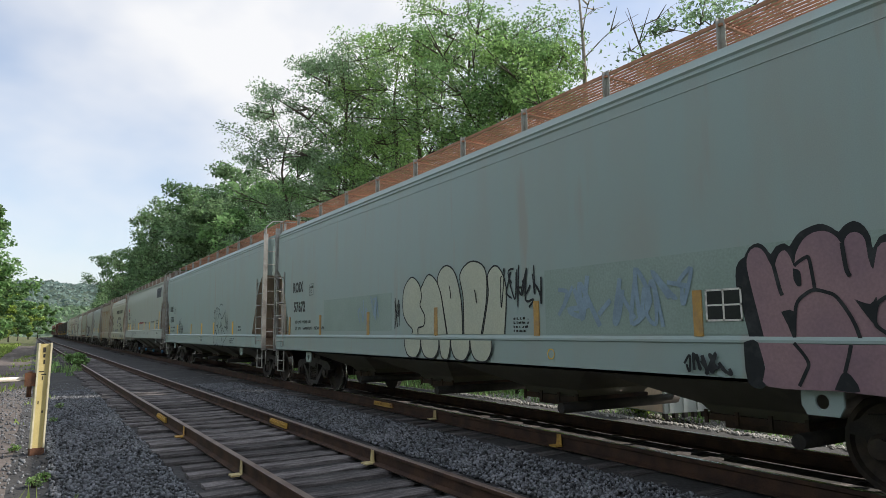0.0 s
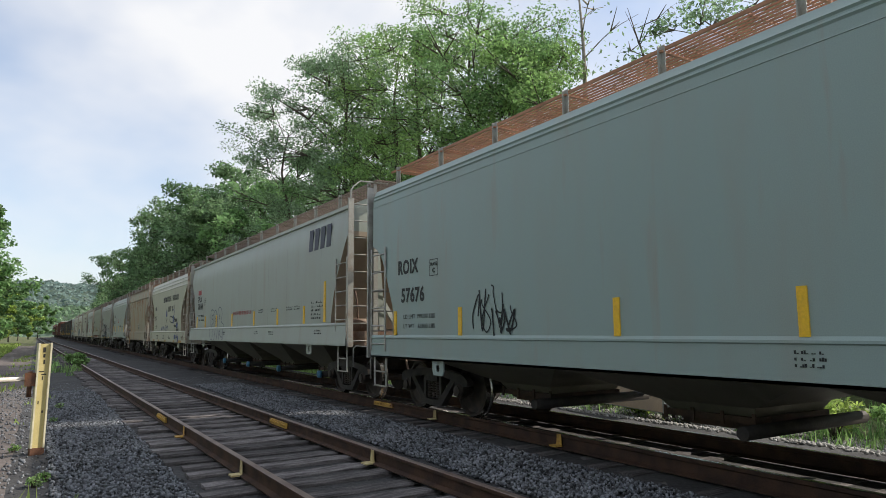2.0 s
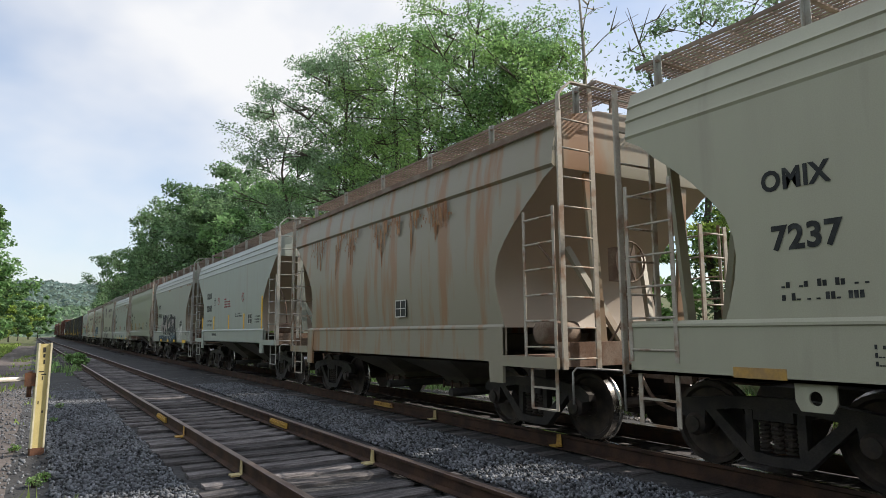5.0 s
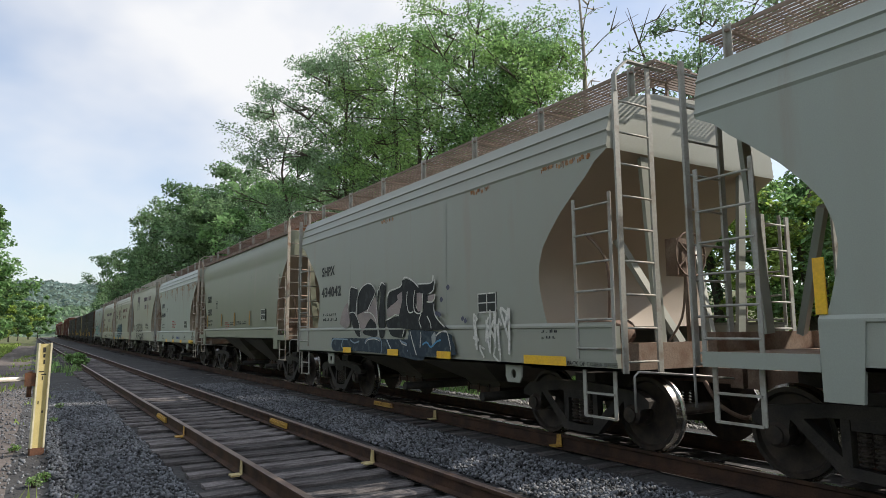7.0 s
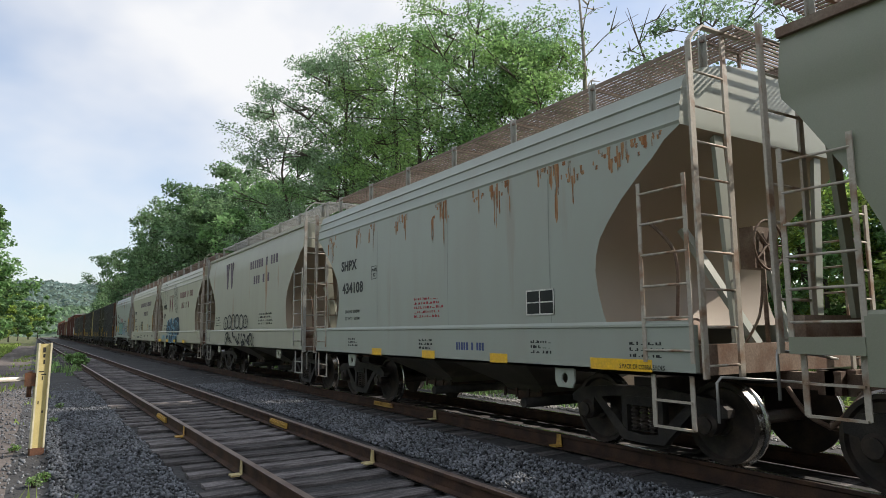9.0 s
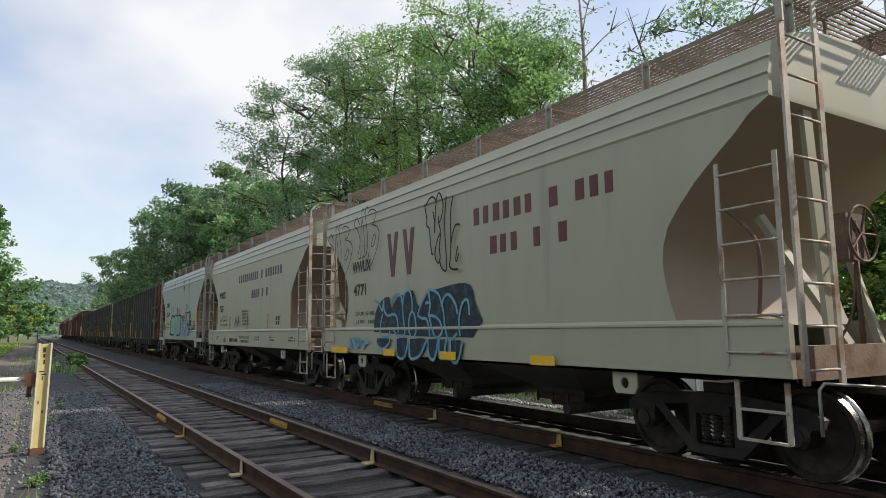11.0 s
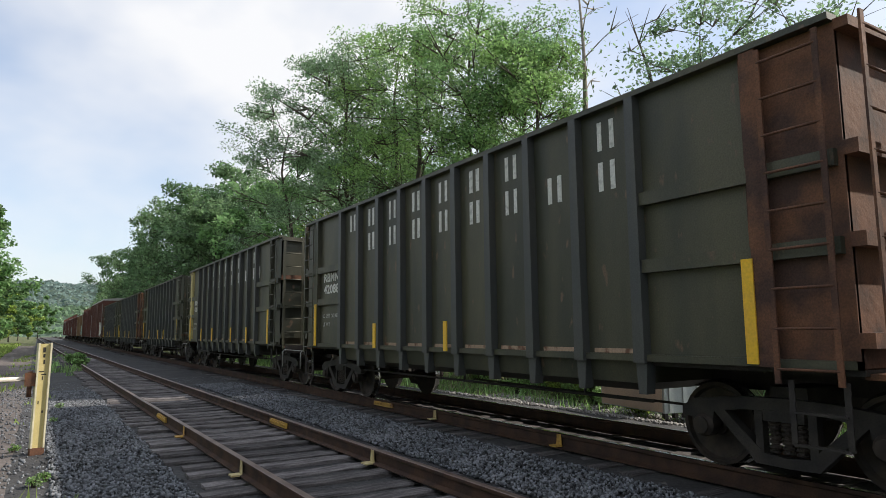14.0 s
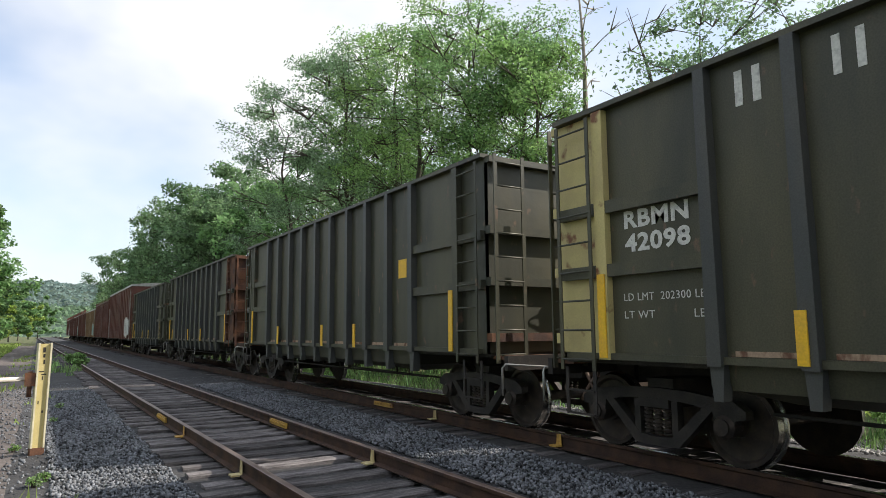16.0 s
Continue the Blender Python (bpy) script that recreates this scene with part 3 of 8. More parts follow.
def fine_print(car, y, z, width, rows, h, material, seed, x=None):
    """Small print too fine to read: broken bars, one row under another."""
    rnd = random.Random(seed)
    b = bm_new()
    x = -(x or SIDE)
    for r in range(rows):
        yy, zz = y, z - r * h * 1.8
        while yy > y - width * rnd.uniform(0.75, 1.0):
            wl = rnd.uniform(0.6, 2.6) * h
            for k in range(max(1, int(wl / (h * 0.7)))):
                box(b, x - 0.005, x, yy - (k + 0.72) * h * 0.7, yy - k * h * 0.7, zz, zz + h * rnd.choice((0.25, 0.8, 1.0)))
            yy -= wl + 0.55 * h
    return tagged(part("lettering", b, material, car), kind="stuff")


def stripes(car, ys, z0, z1, material=None, w=0.09, x=None):
    for y in ys:
        plate("reflector_strip", car, y + w / 2, y - w / 2, z0, z1, material or M["stripe"], x, "yellow upright reflector strip", 0.015)


def ladder(car, p, q, z0, z1, rungs, material, w=0.055, name="ladder"):
    """Two stiles at the plan points p and q, each rung a part of its own."""
    along_y = abs(p[0] - q[0]) < 0.1
    tag = material.name
    d = math.hypot(p[0] - q[0], p[1] - q[1])
    b = bm_new()
    t = w * 0.35 / 2
    for c in (p, q):
        if along_y:
            box(b, c[0] - t, c[0] + t, c[1] - w / 2, c[1] + w / 2, z0, z1)
        else:
            box(b, c[0] - w / 2, c[0] + w / 2, c[1] - t, c[1] + t, z0, z1)
    root = part(name, b, material, car)
    rung = cached("rung_%s_%.2f" % (tag, d), lambda k: tube(k, [(0, 0, 0), (d, 0, 0)], 0.013, 6), material)
    ang = math.degrees(math.atan2(q[1] - p[1], q[0] - p[0]))
    for k in range(rungs):
        z = z0 + 0.12 + (z1 - z0 - 0.24) * k / (rungs - 1)
        part("rung", rung, None, root, at=pose(p[0], p[1], z, 0, 0, ang))
    return root


CUT_FLOW = [(1.45, 1.13), (1.60, 1.19), (1.85, 1.26), (2.07, 1.29), (2.25, 1.27), (2.44, 1.20), (2.62, 1.06), (2.83, 0.86), (3.08, 0.56), (3.2, 0.40), (3.35, 0.24), (3.46, 0.04)]
CUT_LONG = [(1.30, 1.08), (1.70, 0.92), (2.10, 0.74), (2.50, 0.55), (2.72, 0.44), (2.92, 0.24), (3.02, 0.04)]
CUT_TALL = [(1.45, 0.95), (1.80, 0.88), (2.20, 0.76), (2.60, 0.58), (2.95, 0.36), (3.25, 0.16), (3.40, 0.04)]
BAND_LONG = [(3.76, 1.60), (3.765, 1.606), (3.775, 1.597), (3.88, 1.592), (3.905, 1.606), (3.93, 1.585), (3.95, 1.58), (3.975, 1.594), (4.0, 1.57), (4.09, 1.52)]
BAND = [(3.47, 1.60), (3.50, 1.615), (3.53, 1.60), (3.66, 1.585), (3.68, 1.60), (3.71, 1.58), (3.82, 1.55), (3.84, 1.565), (3.87, 1.54), (4.00, 1.49)]
ROUND_TOP = [(3.55, 1.575), (3.75, 1.55), (3.9, 1.52), (3.97, 1.50), (3.975, 1.54), (4.04, 1.54), (4.045, 1.48)]
SMOOTH_TOP = [(3.5, 1.595), (3.7, 1.575), (3.86, 1.54), (3.98, 1.53), (3.985, 1.57), (4.06, 1.57), (4.065, 1.50)]


def hopper_body(L, cut, band, bulge=0.0, depth=0.0):
    """Side sheets and sloping end sheets in one shell; depth pushes the middle of the ends inwards."""
    b = bm_new()
    z0 = cut[0][0]

    def inset(z):
        if z >= cut[-1][0]:
            return cut[-1][1]
        for (za, ia), (zb, ib) in zip(cut, cut[1:]):
            if z <= zb:
                return ia + (ib - ia) * (z - za) / (zb - za)

    levels = [(z, SIDE - 0.01 * 0 + bulge * (math.sin((z - z0) / (3.5 - z0) * math.pi) - 1) * (1 if bulge else 0)) for z, _ in cut]
    levels = levels + band
    rings = []
    for z, x in levels:
        i = inset(z)
        y = L / 2 - i
        d = depth * min(1.0, max(0.0, (3.5 - z) / 1.5))
        rings.append([(-x, -y, z), (-x, y, z), (-x * 0.5, y - d * 0.6, z), (0, y - d, z), (x * 0.5, y - d * 0.6, z), (x, y, z), (x, -y, z),
                      (x * 0.5, -y + d * 0.6, z), (0, -y + d, z), (-x * 0.5, -y + d * 0.6, z)])
    loft(b, rings, True)
    bmesh.ops.recalc_face_normals(b, faces=b.faces)
    for f in b.faces:
        c = f.calc_center_median()
        if abs(c.x) < 1.3 and c.z < (3.03 if cut is CUT_LONG else 3.45):
            f.material_index = 1
    return b


def hopper_roof(L, band):
    b = bm_new()
    z, x = band[-1]
    prof = [(-x, z), (-x * 0.8, z + 0.14), (-x * 0.5, z + 0.25), (0, z + 0.30), (x * 0.5, z + 0.25), (x * 0.8, z + 0.14), (x, z)]
    for y0, y1 in ((-L / 2 + 0.04, L / 2 - 0.04),):
        loft(b, [[(px, y, pz) for px, pz in prof] for y in (y0, y1)])
        for y in (y0, y1):
            b.faces.new([b.verts.new((px, y, pz)) for px, pz in prof])
    k = int(L / 2.6)
    for i in range(k):
        y = -L / 2 + L * (i + 0.5) / k
        disc = [(0.31 * math.cos(a * math.tau / 14), y + 0.31 * math.sin(a * math.tau / 14)) for a in range(14)]
        lo = [b.verts.new((p[0], p[1], z + 0.26)) for p in disc]
        hi = [b.verts.new((p[0], p[1], z + 0.40)) for p in disc]
        b.faces.new(hi)
        for j in range(14):
            b.faces.new((lo[j], lo[(j + 1) % 14], hi[(j + 1) % 14], hi[j]))
    bmesh.ops.recalc_face_normals(b, faces=b.faces)
    return b


def running_board(car, L, zt, material, mesh_like=False, posts=None):
    """Open roof walkways on both sides of the hatches, on small posts; one grating, each bracket a part."""
    over = 0.25
    b = bm_new()
    for s in (-1, 1):
        n = 9
        for k in range(n):
            x = s * (0.42 + 0.60 * k / (n - 1))
            box(b, x - 0.008, x + 0.008, -L / 2 - over, L / 2 + over, zt - 0.025, zt)
        step = 0.16 if mesh_like else 0.45
        y = -L / 2 - over
        while y < L / 2 + over:
            box(b, s * 0.73 - 0.315, s * 0.73 + 0.315, y, y + 0.012, zt - 0.022, zt - 0.003)
            y += step
        box(b, s * 1.05 - 0.015, s * 1.05 + 0.015, -L / 2 - over, L / 2 + over, zt - 0.035, zt + 0.004)
    for e in (-1, 1):
        for k in range(9):
            y = e * (L / 2 + over - 0.05 - 0.06 * k)
            box(b, -0.42, 0.42, y - 0.01, y + 0.01, zt - 0.024, zt - 0.001)
    board = part("running_board", b, material, car, "open steel roof walkway grating")
    n = max(4, int(round(L / 1.53)))
    me = cached("walkway_bracket_" + material.name, lambda q: (box(q, 0.40, 1.10, -0.02, 0.02, -0.06, -0.036), beam(q, (0.45, 0, -0.06), (0.45, 0, -0.3), 0.03)), material)
    post = cached("walkway_post", lambda q: (box(q, 1.052, 1.066, -0.035, 0.035, -0.44, 0.03), box(q, 1.066, 1.115, -0.035, -0.022, -0.44, 0.02)), M["ladder_pale"])
    for i in range(n):
        y = -L / 2 + 0.1 + (L - 0.2) * i / (n - 1)
        for s in (-1, 1):
            for nm, piece in (("bracket", me), ("post", post)):
                part(nm, piece, None, board, at=pose(0, y, zt, 0, 0, 0 if s > 0 else 180))
    return board


def coupler(car, L, e):
    b = bm_new()
    y = e * L / 2
    beam(b, (0, y - e * 0.6, 0.86), (0, y + e * 0.30, 0.86), 0.16, 0.18)
    beam(b, (0.05, y + e * 0.28, 0.86), (0.05, y + e * 0.58, 0.86), 0.22, 0.26)
    beam(b, (-0.14, y + e * 0.36, 0.86), (-0.14, y + e * 0.52, 0.86), 0.1, 0.24)
    tube(b, smooth_line([(-0.3, y + e * 0.1, 0.8), (-0.32, y + e * 0.3, 0.55), (-0.2, y + e * 0.5, 0.42), (-0.05, y + e * 0.55, 0.45)], 5), 0.025, 6)
    part("coupler", b, M["rust_dull"], car, "rusty knuckle coupler with an air hose")


def hand_brake(car, y, x, z0, zc, material=None):
    """A spoked brake wheel with its gear box, post and chain, on a car's near end."""
    b = bm_new()
    tube(b, [(x, y + 0.05, z0), (x, y + 0.05, zc + 0.15)], 0.025, 6)
    box(b, x - 0.17, x + 0.17, y + 0.03, y + 0.2, zc - 0.25, zc + 0.2)
    for k in range(18):
        a0, a1 = k * math.tau / 18, (k + 1) * math.tau / 18
        tube(b, [(x + 0.27 * math.cos(a0), y - 0.03, zc + 0.27 * math.sin(a0)), (x + 0.27 * math.cos(a1), y - 0.03, zc + 0.27 * math.sin(a1))], 0.014, 5, False)
    for k in range(5):
        a0 = k * math.tau / 5
        tube(b, [(x, y - 0.01, zc), (x + 0.27 * math.cos(a0), y - 0.03, zc + 0.27 * math.sin(a0))], 0.012, 5, False)
    tube(b, smooth_line([(x, y + 0.06, zc - 0.25), (x - 0.05, y + 0.1, zc - 0.75), (x - 0.25, y + 0.2, zc - 1.1)], 5), 0.015, 5)
    part("hand_brake", b, material or M["rust_dull"], car, "hand-brake wheel with its housing and chain")


def stirrup(car, y0, y1, x, z0, z1, material):
    b = bm_new()
    for y in (y0, y1):
        beam(b, (x, y, z1), (x, y, z0), 0.05, 0.015, (1, 0, 0))
    for z in (z0, (z0 + z1) / 2):
        beam(b, (x, y0, z), (x, y1, z), 0.05, 0.02, (0, 0, 1))
    part("stirrup_step", b, material, car)


def hopper_chutes(car, L, bays, material, z0=1.0, zlow=0.34, reach=None, cap=None, wide=0.78):
    """Troughs that meet under the sill and taper to narrow gates, each with its outlet pipe."""
    span = (L - 5.2) if reach is None else reach
    for i in range(bays):
        c = -span / 2 + span * (i + 0.5) / bays
        hw = span / bays / 2 * 0.985
        b = bm_new()
        loft(b, [[(-1.45, c - hw, 1.35), (1.45, c - hw, 1.35), (1.45, c + hw, 1.35), (-1.45, c + hw, 1.35)],
                 [(-1.36, c - hw * wide, z0 - 0.05), (1.36, c - hw * wide, z0 - 0.05), (1.36, c + hw * wide, z0 - 0.05), (-1.36, c + hw * wide, z0 - 0.05)],
                 [(-0.72, c - hw * 0.38, zlow + 0.26), (0.72, c - hw * 0.38, zlow + 0.26), (0.72, c + hw * 0.38, zlow + 0.26), (-0.72, c + hw * 0.38, zlow + 0.26)],
                 [(-0.62, c - hw * 0.34, zlow + 0.15), (0.62, c - hw * 0.34, zlow + 0.15), (0.62, c + hw * 0.34, zlow + 0.15), (-0.62, c + hw * 0.34, zlow + 0.15)]], True)
        bmesh.ops.recalc_face_normals(b, faces=b.faces)
        ch = part("hopper_chute", b, material, car, "sloping discharge chute under the body")
        g = bm_new()
        box(g, -0.68, 0.68, c - hw * 0.37, c + hw * 0.37, zlow + 0.09, zlow + 0.16)
        box(g, -0.5, 0.5, c - hw * 0.30, c + hw * 0.30, zlow + 0.0, zlow + 0.09)
        for k in (-0.36, -0.12, 0.12, 0.36):
            box(g, -0.70, -0.68, c + hw * k - 0.02, c + hw * k + 0.02, zlow + 0.06, zlow + 0.2)
        part("outlet_gate", g, M["gate_rust"], ch, "rusty sliding outlet gate")
        p = bm_new()
        tube(p, [(-1.12, c - hw * 0.46, zlow + 0.06), (1.12, c - hw * 0.46, zlow + 0.06)], 0.07, 10)
        part("outlet_pipe", p, M["steel_dark"], ch)
        if cap:
            q = bm_new()
            disc_stack(q, [(-0.05, 0.05), (-0.05, 0.085), (0.03, 0.09), (0.04, 0.05)], -1.16, 12, (c - hw * 0.46, zlow + 0.06))
            part("outlet_cap", q, M[cap], ch, "blue plastic outlet cap")


def gooseneck(car, x, y, z, zt, material):
    """The flat bar that bends from a ladder's outer stile to the roof walkway, and the inner stile's top."""
    b = bm_new()
    s = 1 if x > 0 else -1
    pts = [(x, y, z), (x, y, zt - 0.24), (x - s * 0.05, y, zt - 0.17), (x - s * 0.20, y, zt - 0.04), (x - s * 0.85, y, zt - 0.03)]
    for p, q in zip(pts, pts[1:]):
        beam(b, p, q, 0.02, 0.065, (0, 1, 0))
    beam(b, (x - s * 0.55, y, z), (x - s * 0.55, y, zt - 0.06), 0.065, 0.02, (0, 1, 0))
    part("gooseneck", b, material, car, "bent bar from ladder to roof walkway")


def uncoupling_lever(car, y, e, z):
    b = bm_new()
    tube(b, [(-SIDE + 0.06, y + e * 0.17, z - 0.42), (-SIDE + 0.06, y + e * 0.17, z - 0.05), (-SIDE + 0.10, y + e * 0.19, z), (-0.75, y + e * 0.26, z - 0.06), (-0.12, y + e * 0.42, z - 0.12)], 0.015, 6)
    part("uncoupling_lever", b, M["galv"], car, "bent steel uncoupling rod")


def jack_pad(car, y, z0, material):
    """A rounded lifting plate with a hole, under the sill."""
    for s in (-1, 1):
        b = bm_new()
        x = s * (SIDE - 0.045)
        n = 16
        out, hole = [], []
        for k in range(n):
            a = k * math.tau / n
            ca, sa = math.cos(a), math.sin(a)
            q = max(abs(ca), abs(sa))
            out.append((y + 0.17 * ca / q * (1 - 0.25 * (sa < -0.5)), z0 - 0.10 + 0.13 * sa / q))
            hole.append((y + 0.055 * ca, z0 - 0.12 + 0.06 * sa))
        loft(b, [[(x + d, p[0], p[1]) for p in ring] for d, ring in ((-0.012, hole), (-0.012, out), (0.012, out), (0.012, hole), (-0.012, hole))], True)
        bmesh.ops.recalc_face_normals(b, faces=b.faces)
        part("jack_pad", b, material, car, "lifting plate with a round hole")


def covered_hopper(ynear, yfar, kind, body, label, group="covered hopper cars", board="grating", ladder_mat="ladder_rust", bays=2, cut=CUT_FLOW, band=BAND,
                   bulge=0.0, sill=(0.96, 1.45), roof_mat=None, end_mat=None, cut_sill=0.0, platform=None, eave=None, lean=0.0):
    L = yfar - ynear
    car = tagged(empty("covered_hopper"), label, "hopper car", group)
    z0, z1 = sill
    part("body", hopper_body(L, cut, band, bulge, 0.0 if cut is CUT_LONG else 0.25), [M[body], M["end_dust"]], car, smooth=25)
    roof = part("roof", hopper_roof(L, band), M[roof_mat or body], car, smooth=25)
    zt = band[-1][0] + 0.52
    if eave:
        for s in (-1, 1):
            x, ze = band[-2][1] + 0.012, band[-2][0]
            part("eave_rail", bm_box((min(s * x, s * (x - 0.05)), max(s * x, s * (x - 0.05)), -L / 2 + 0.03, L / 2 - 0.03, ze - 0.075, ze + 0.012)), M[eave], car, "rusty brown eave rail")
    running_board(car, L, zt, M[board], mesh_like=board != "grating")
    for s in (-1, 1):
        b = bm_new()
        x = s * SIDE
        e = cut_sill
        prism(b, [(-L / 2 + e, z0), (L / 2 - e, z0), (L / 2 - e, z1), (-L / 2 + e, z1)], min(x + s * 0.012, x - s * 0.05), max(x + s * 0.012, x - s * 0.05))
        prism(b, [(-L / 2 + e, z0), (L / 2 - e, z0), (L / 2 - e, z0 + 0.03), (-L / 2 + e, z0 + 0.03)], min(x + s * 0.012, x - s * 0.16), max(x + s * 0.020, x - s * 0.16))
        if e:
            for q in (-1, 1):
                prism(b, [(q * (L / 2 - e), z0 - 0.02), (q * L / 2, z0 - 0.02), (q * L / 2, z0 + 0.12), (q * (L / 2 - e), z0 + 0.12)], x - 0.04, x + 0.01)
                prism(b, [(q * (L / 2 - e), z0 - 0.25), (q * (L / 2 - e - 0.30), z0 - 0.25), (q * (L / 2 - e - 0.36), z1), (q * (L / 2 - e), z1)], x - 0.03, x + 0.016)
        if lean:
            loft(b, [[(x - s * 0.04, q * L / 2, z0), (x + s * lean, q * L / 2, z0), (x + s * lean, q * L / 2, z0 + 0.03), (x + s * 0.013, q * L / 2, z1), (x - s * 0.04, q * L / 2, z1)] for q in (-1, 1)], True)
        bmesh.ops.recalc_face_normals(b, faces=b.faces)
        part("side_sill", b, M[body], car)
        e = cut_sill
        b = bm_new()
        loft(b, [[(x + s * 0.002, q * (L / 2 - e), z1 + 0.045), (x + s * 0.026, q * (L / 2 - e), z1 + 0.012), (x + s * 0.027, q * (L / 2 - e), z1 - 0.012), (x + s * 0.0125, q * (L / 2 - e), z1 - 0.024)] for q in (-1, 1)])
        bmesh.ops.recalc_face_normals(b, faces=b.faces)
        part("sill_bead", b, M[body], car)
    b = bm_new()
    box(b, -0.33, 0.33, -L / 2 + 0.14, L / 2 - 0.14, 0.82, 1.07)
    part("centre_sill", b, M["steel_dark"], car)
    lm = M[ladder_mat]
    for e in (-1, 1):
        y = e * L / 2
        b = bm_new()
        box(b, -SIDE + 0.055, SIDE - 0.055, min(y, y - e * 0.10), max(y, y - e * 0.10), z0, z0 + 0.30)
        box(b, -SIDE + 0.06, SIDE - 0.06, min(y - e * 0.11, y - e * 1.05), max(y - e * 0.11, y - e * 1.05), z0 + 0.08, z0 + 0.12)
        part("end_platform", b, M[platform] if platform else M["platform_dust"], car, "rust-stained end platform")
        for s in (-1, 1):
            b = bm_new()
            beam(b, (s * 0.75, y - e * 0.12, z0 + 0.28), (s * 0.95, y - e * 0.10, 3.5), 0.14, 0.05, (0, 1, 0))
            beam(b, (s * 0.30, y - e * 0.2, z0 + 0.28), (s * 0.75, y - e * 0.75, 2.55), 0.10, 0.07, (0, 1, 0))
            part("end_brace", b, M[end_mat or body], car)
        sx = -1 if e < 0 else 1
        for s in ((-1, 1) if kind == "flow" else (-1,)):
            ladder(car, (s * (SIDE - 0.01), y + e * 0.10), (s * (SIDE - 0.56), y + e * 0.10), z0 - 0.02, zt - 0.42 if s == -1 else 2.9, 9 if s == -1 else 6, lm, 0.075 if kind == "flow" else 0.12, "end_ladder")
            ladder(car, (s * (SIDE + 0.02), y - e * 0.60), (s * (SIDE + 0.02), y - e * 0.02), z0 + 0.12, 2.95, 6, lm, 0.045, "side_ladder")
            stirrup(car, y - e * 0.55, y - e * 0.08, s * (SIDE - 0.03), z0 - 0.52, z0, lm)
            if s == -1 and e < 0:
                gooseneck(car, -SIDE + 0.01, y + e * 0.10, zt - 0.44, zt, lm)
        uncoupling_lever(car, y, e, z0)
        coupler(car, L, e)
    hand_brake(car, -L / 2, -0.34, z0 + 0.25, 2.30)
    b = bm_new()
    disc_stack(b, [(-0.35, 0.08), (-0.33, 0.15), (0.25, 0.15), (0.29, 0.06)], -1.05, 14, (-L / 2 + 0.6, z0 + 0.42))
    tube(b, smooth_line([(-1.1, -L / 2 + 0.6, z0 + 0.5), (-1.2, -L / 2 + 0.5, 2.2), (-1.25, -L / 2 + 0.8, 2.6)], 6), 0.02, 6)
    part("air_reservoir", b, M["rust_dull"], car)
    hopper_chutes(car, L, bays, M["chute"] if kind == "flow" else M["chute_pale"], z0 + 0.02, reach=None if kind == "flow" else 12.6, cap="valve_blue" if cut is CUT_TALL and kind == "long" else None, wide=0.78 if kind == "flow" else 0.93)
    for e in (-1, 1):
        if not cut_sill:
            jack_pad(car, e * (L / 2 - (2.35 if kind == "long" else 1.9)), z0, M[body])
    for e in (-1, 1):
        add_truck(car, e * (L / 2 - (1.30 if kind == 'long' else 1.2)))
    MOVING.append((car, (ynear + yfar) / 2))
    SHELL[car.name] = set(o.name for o in car.children)
    return car, L


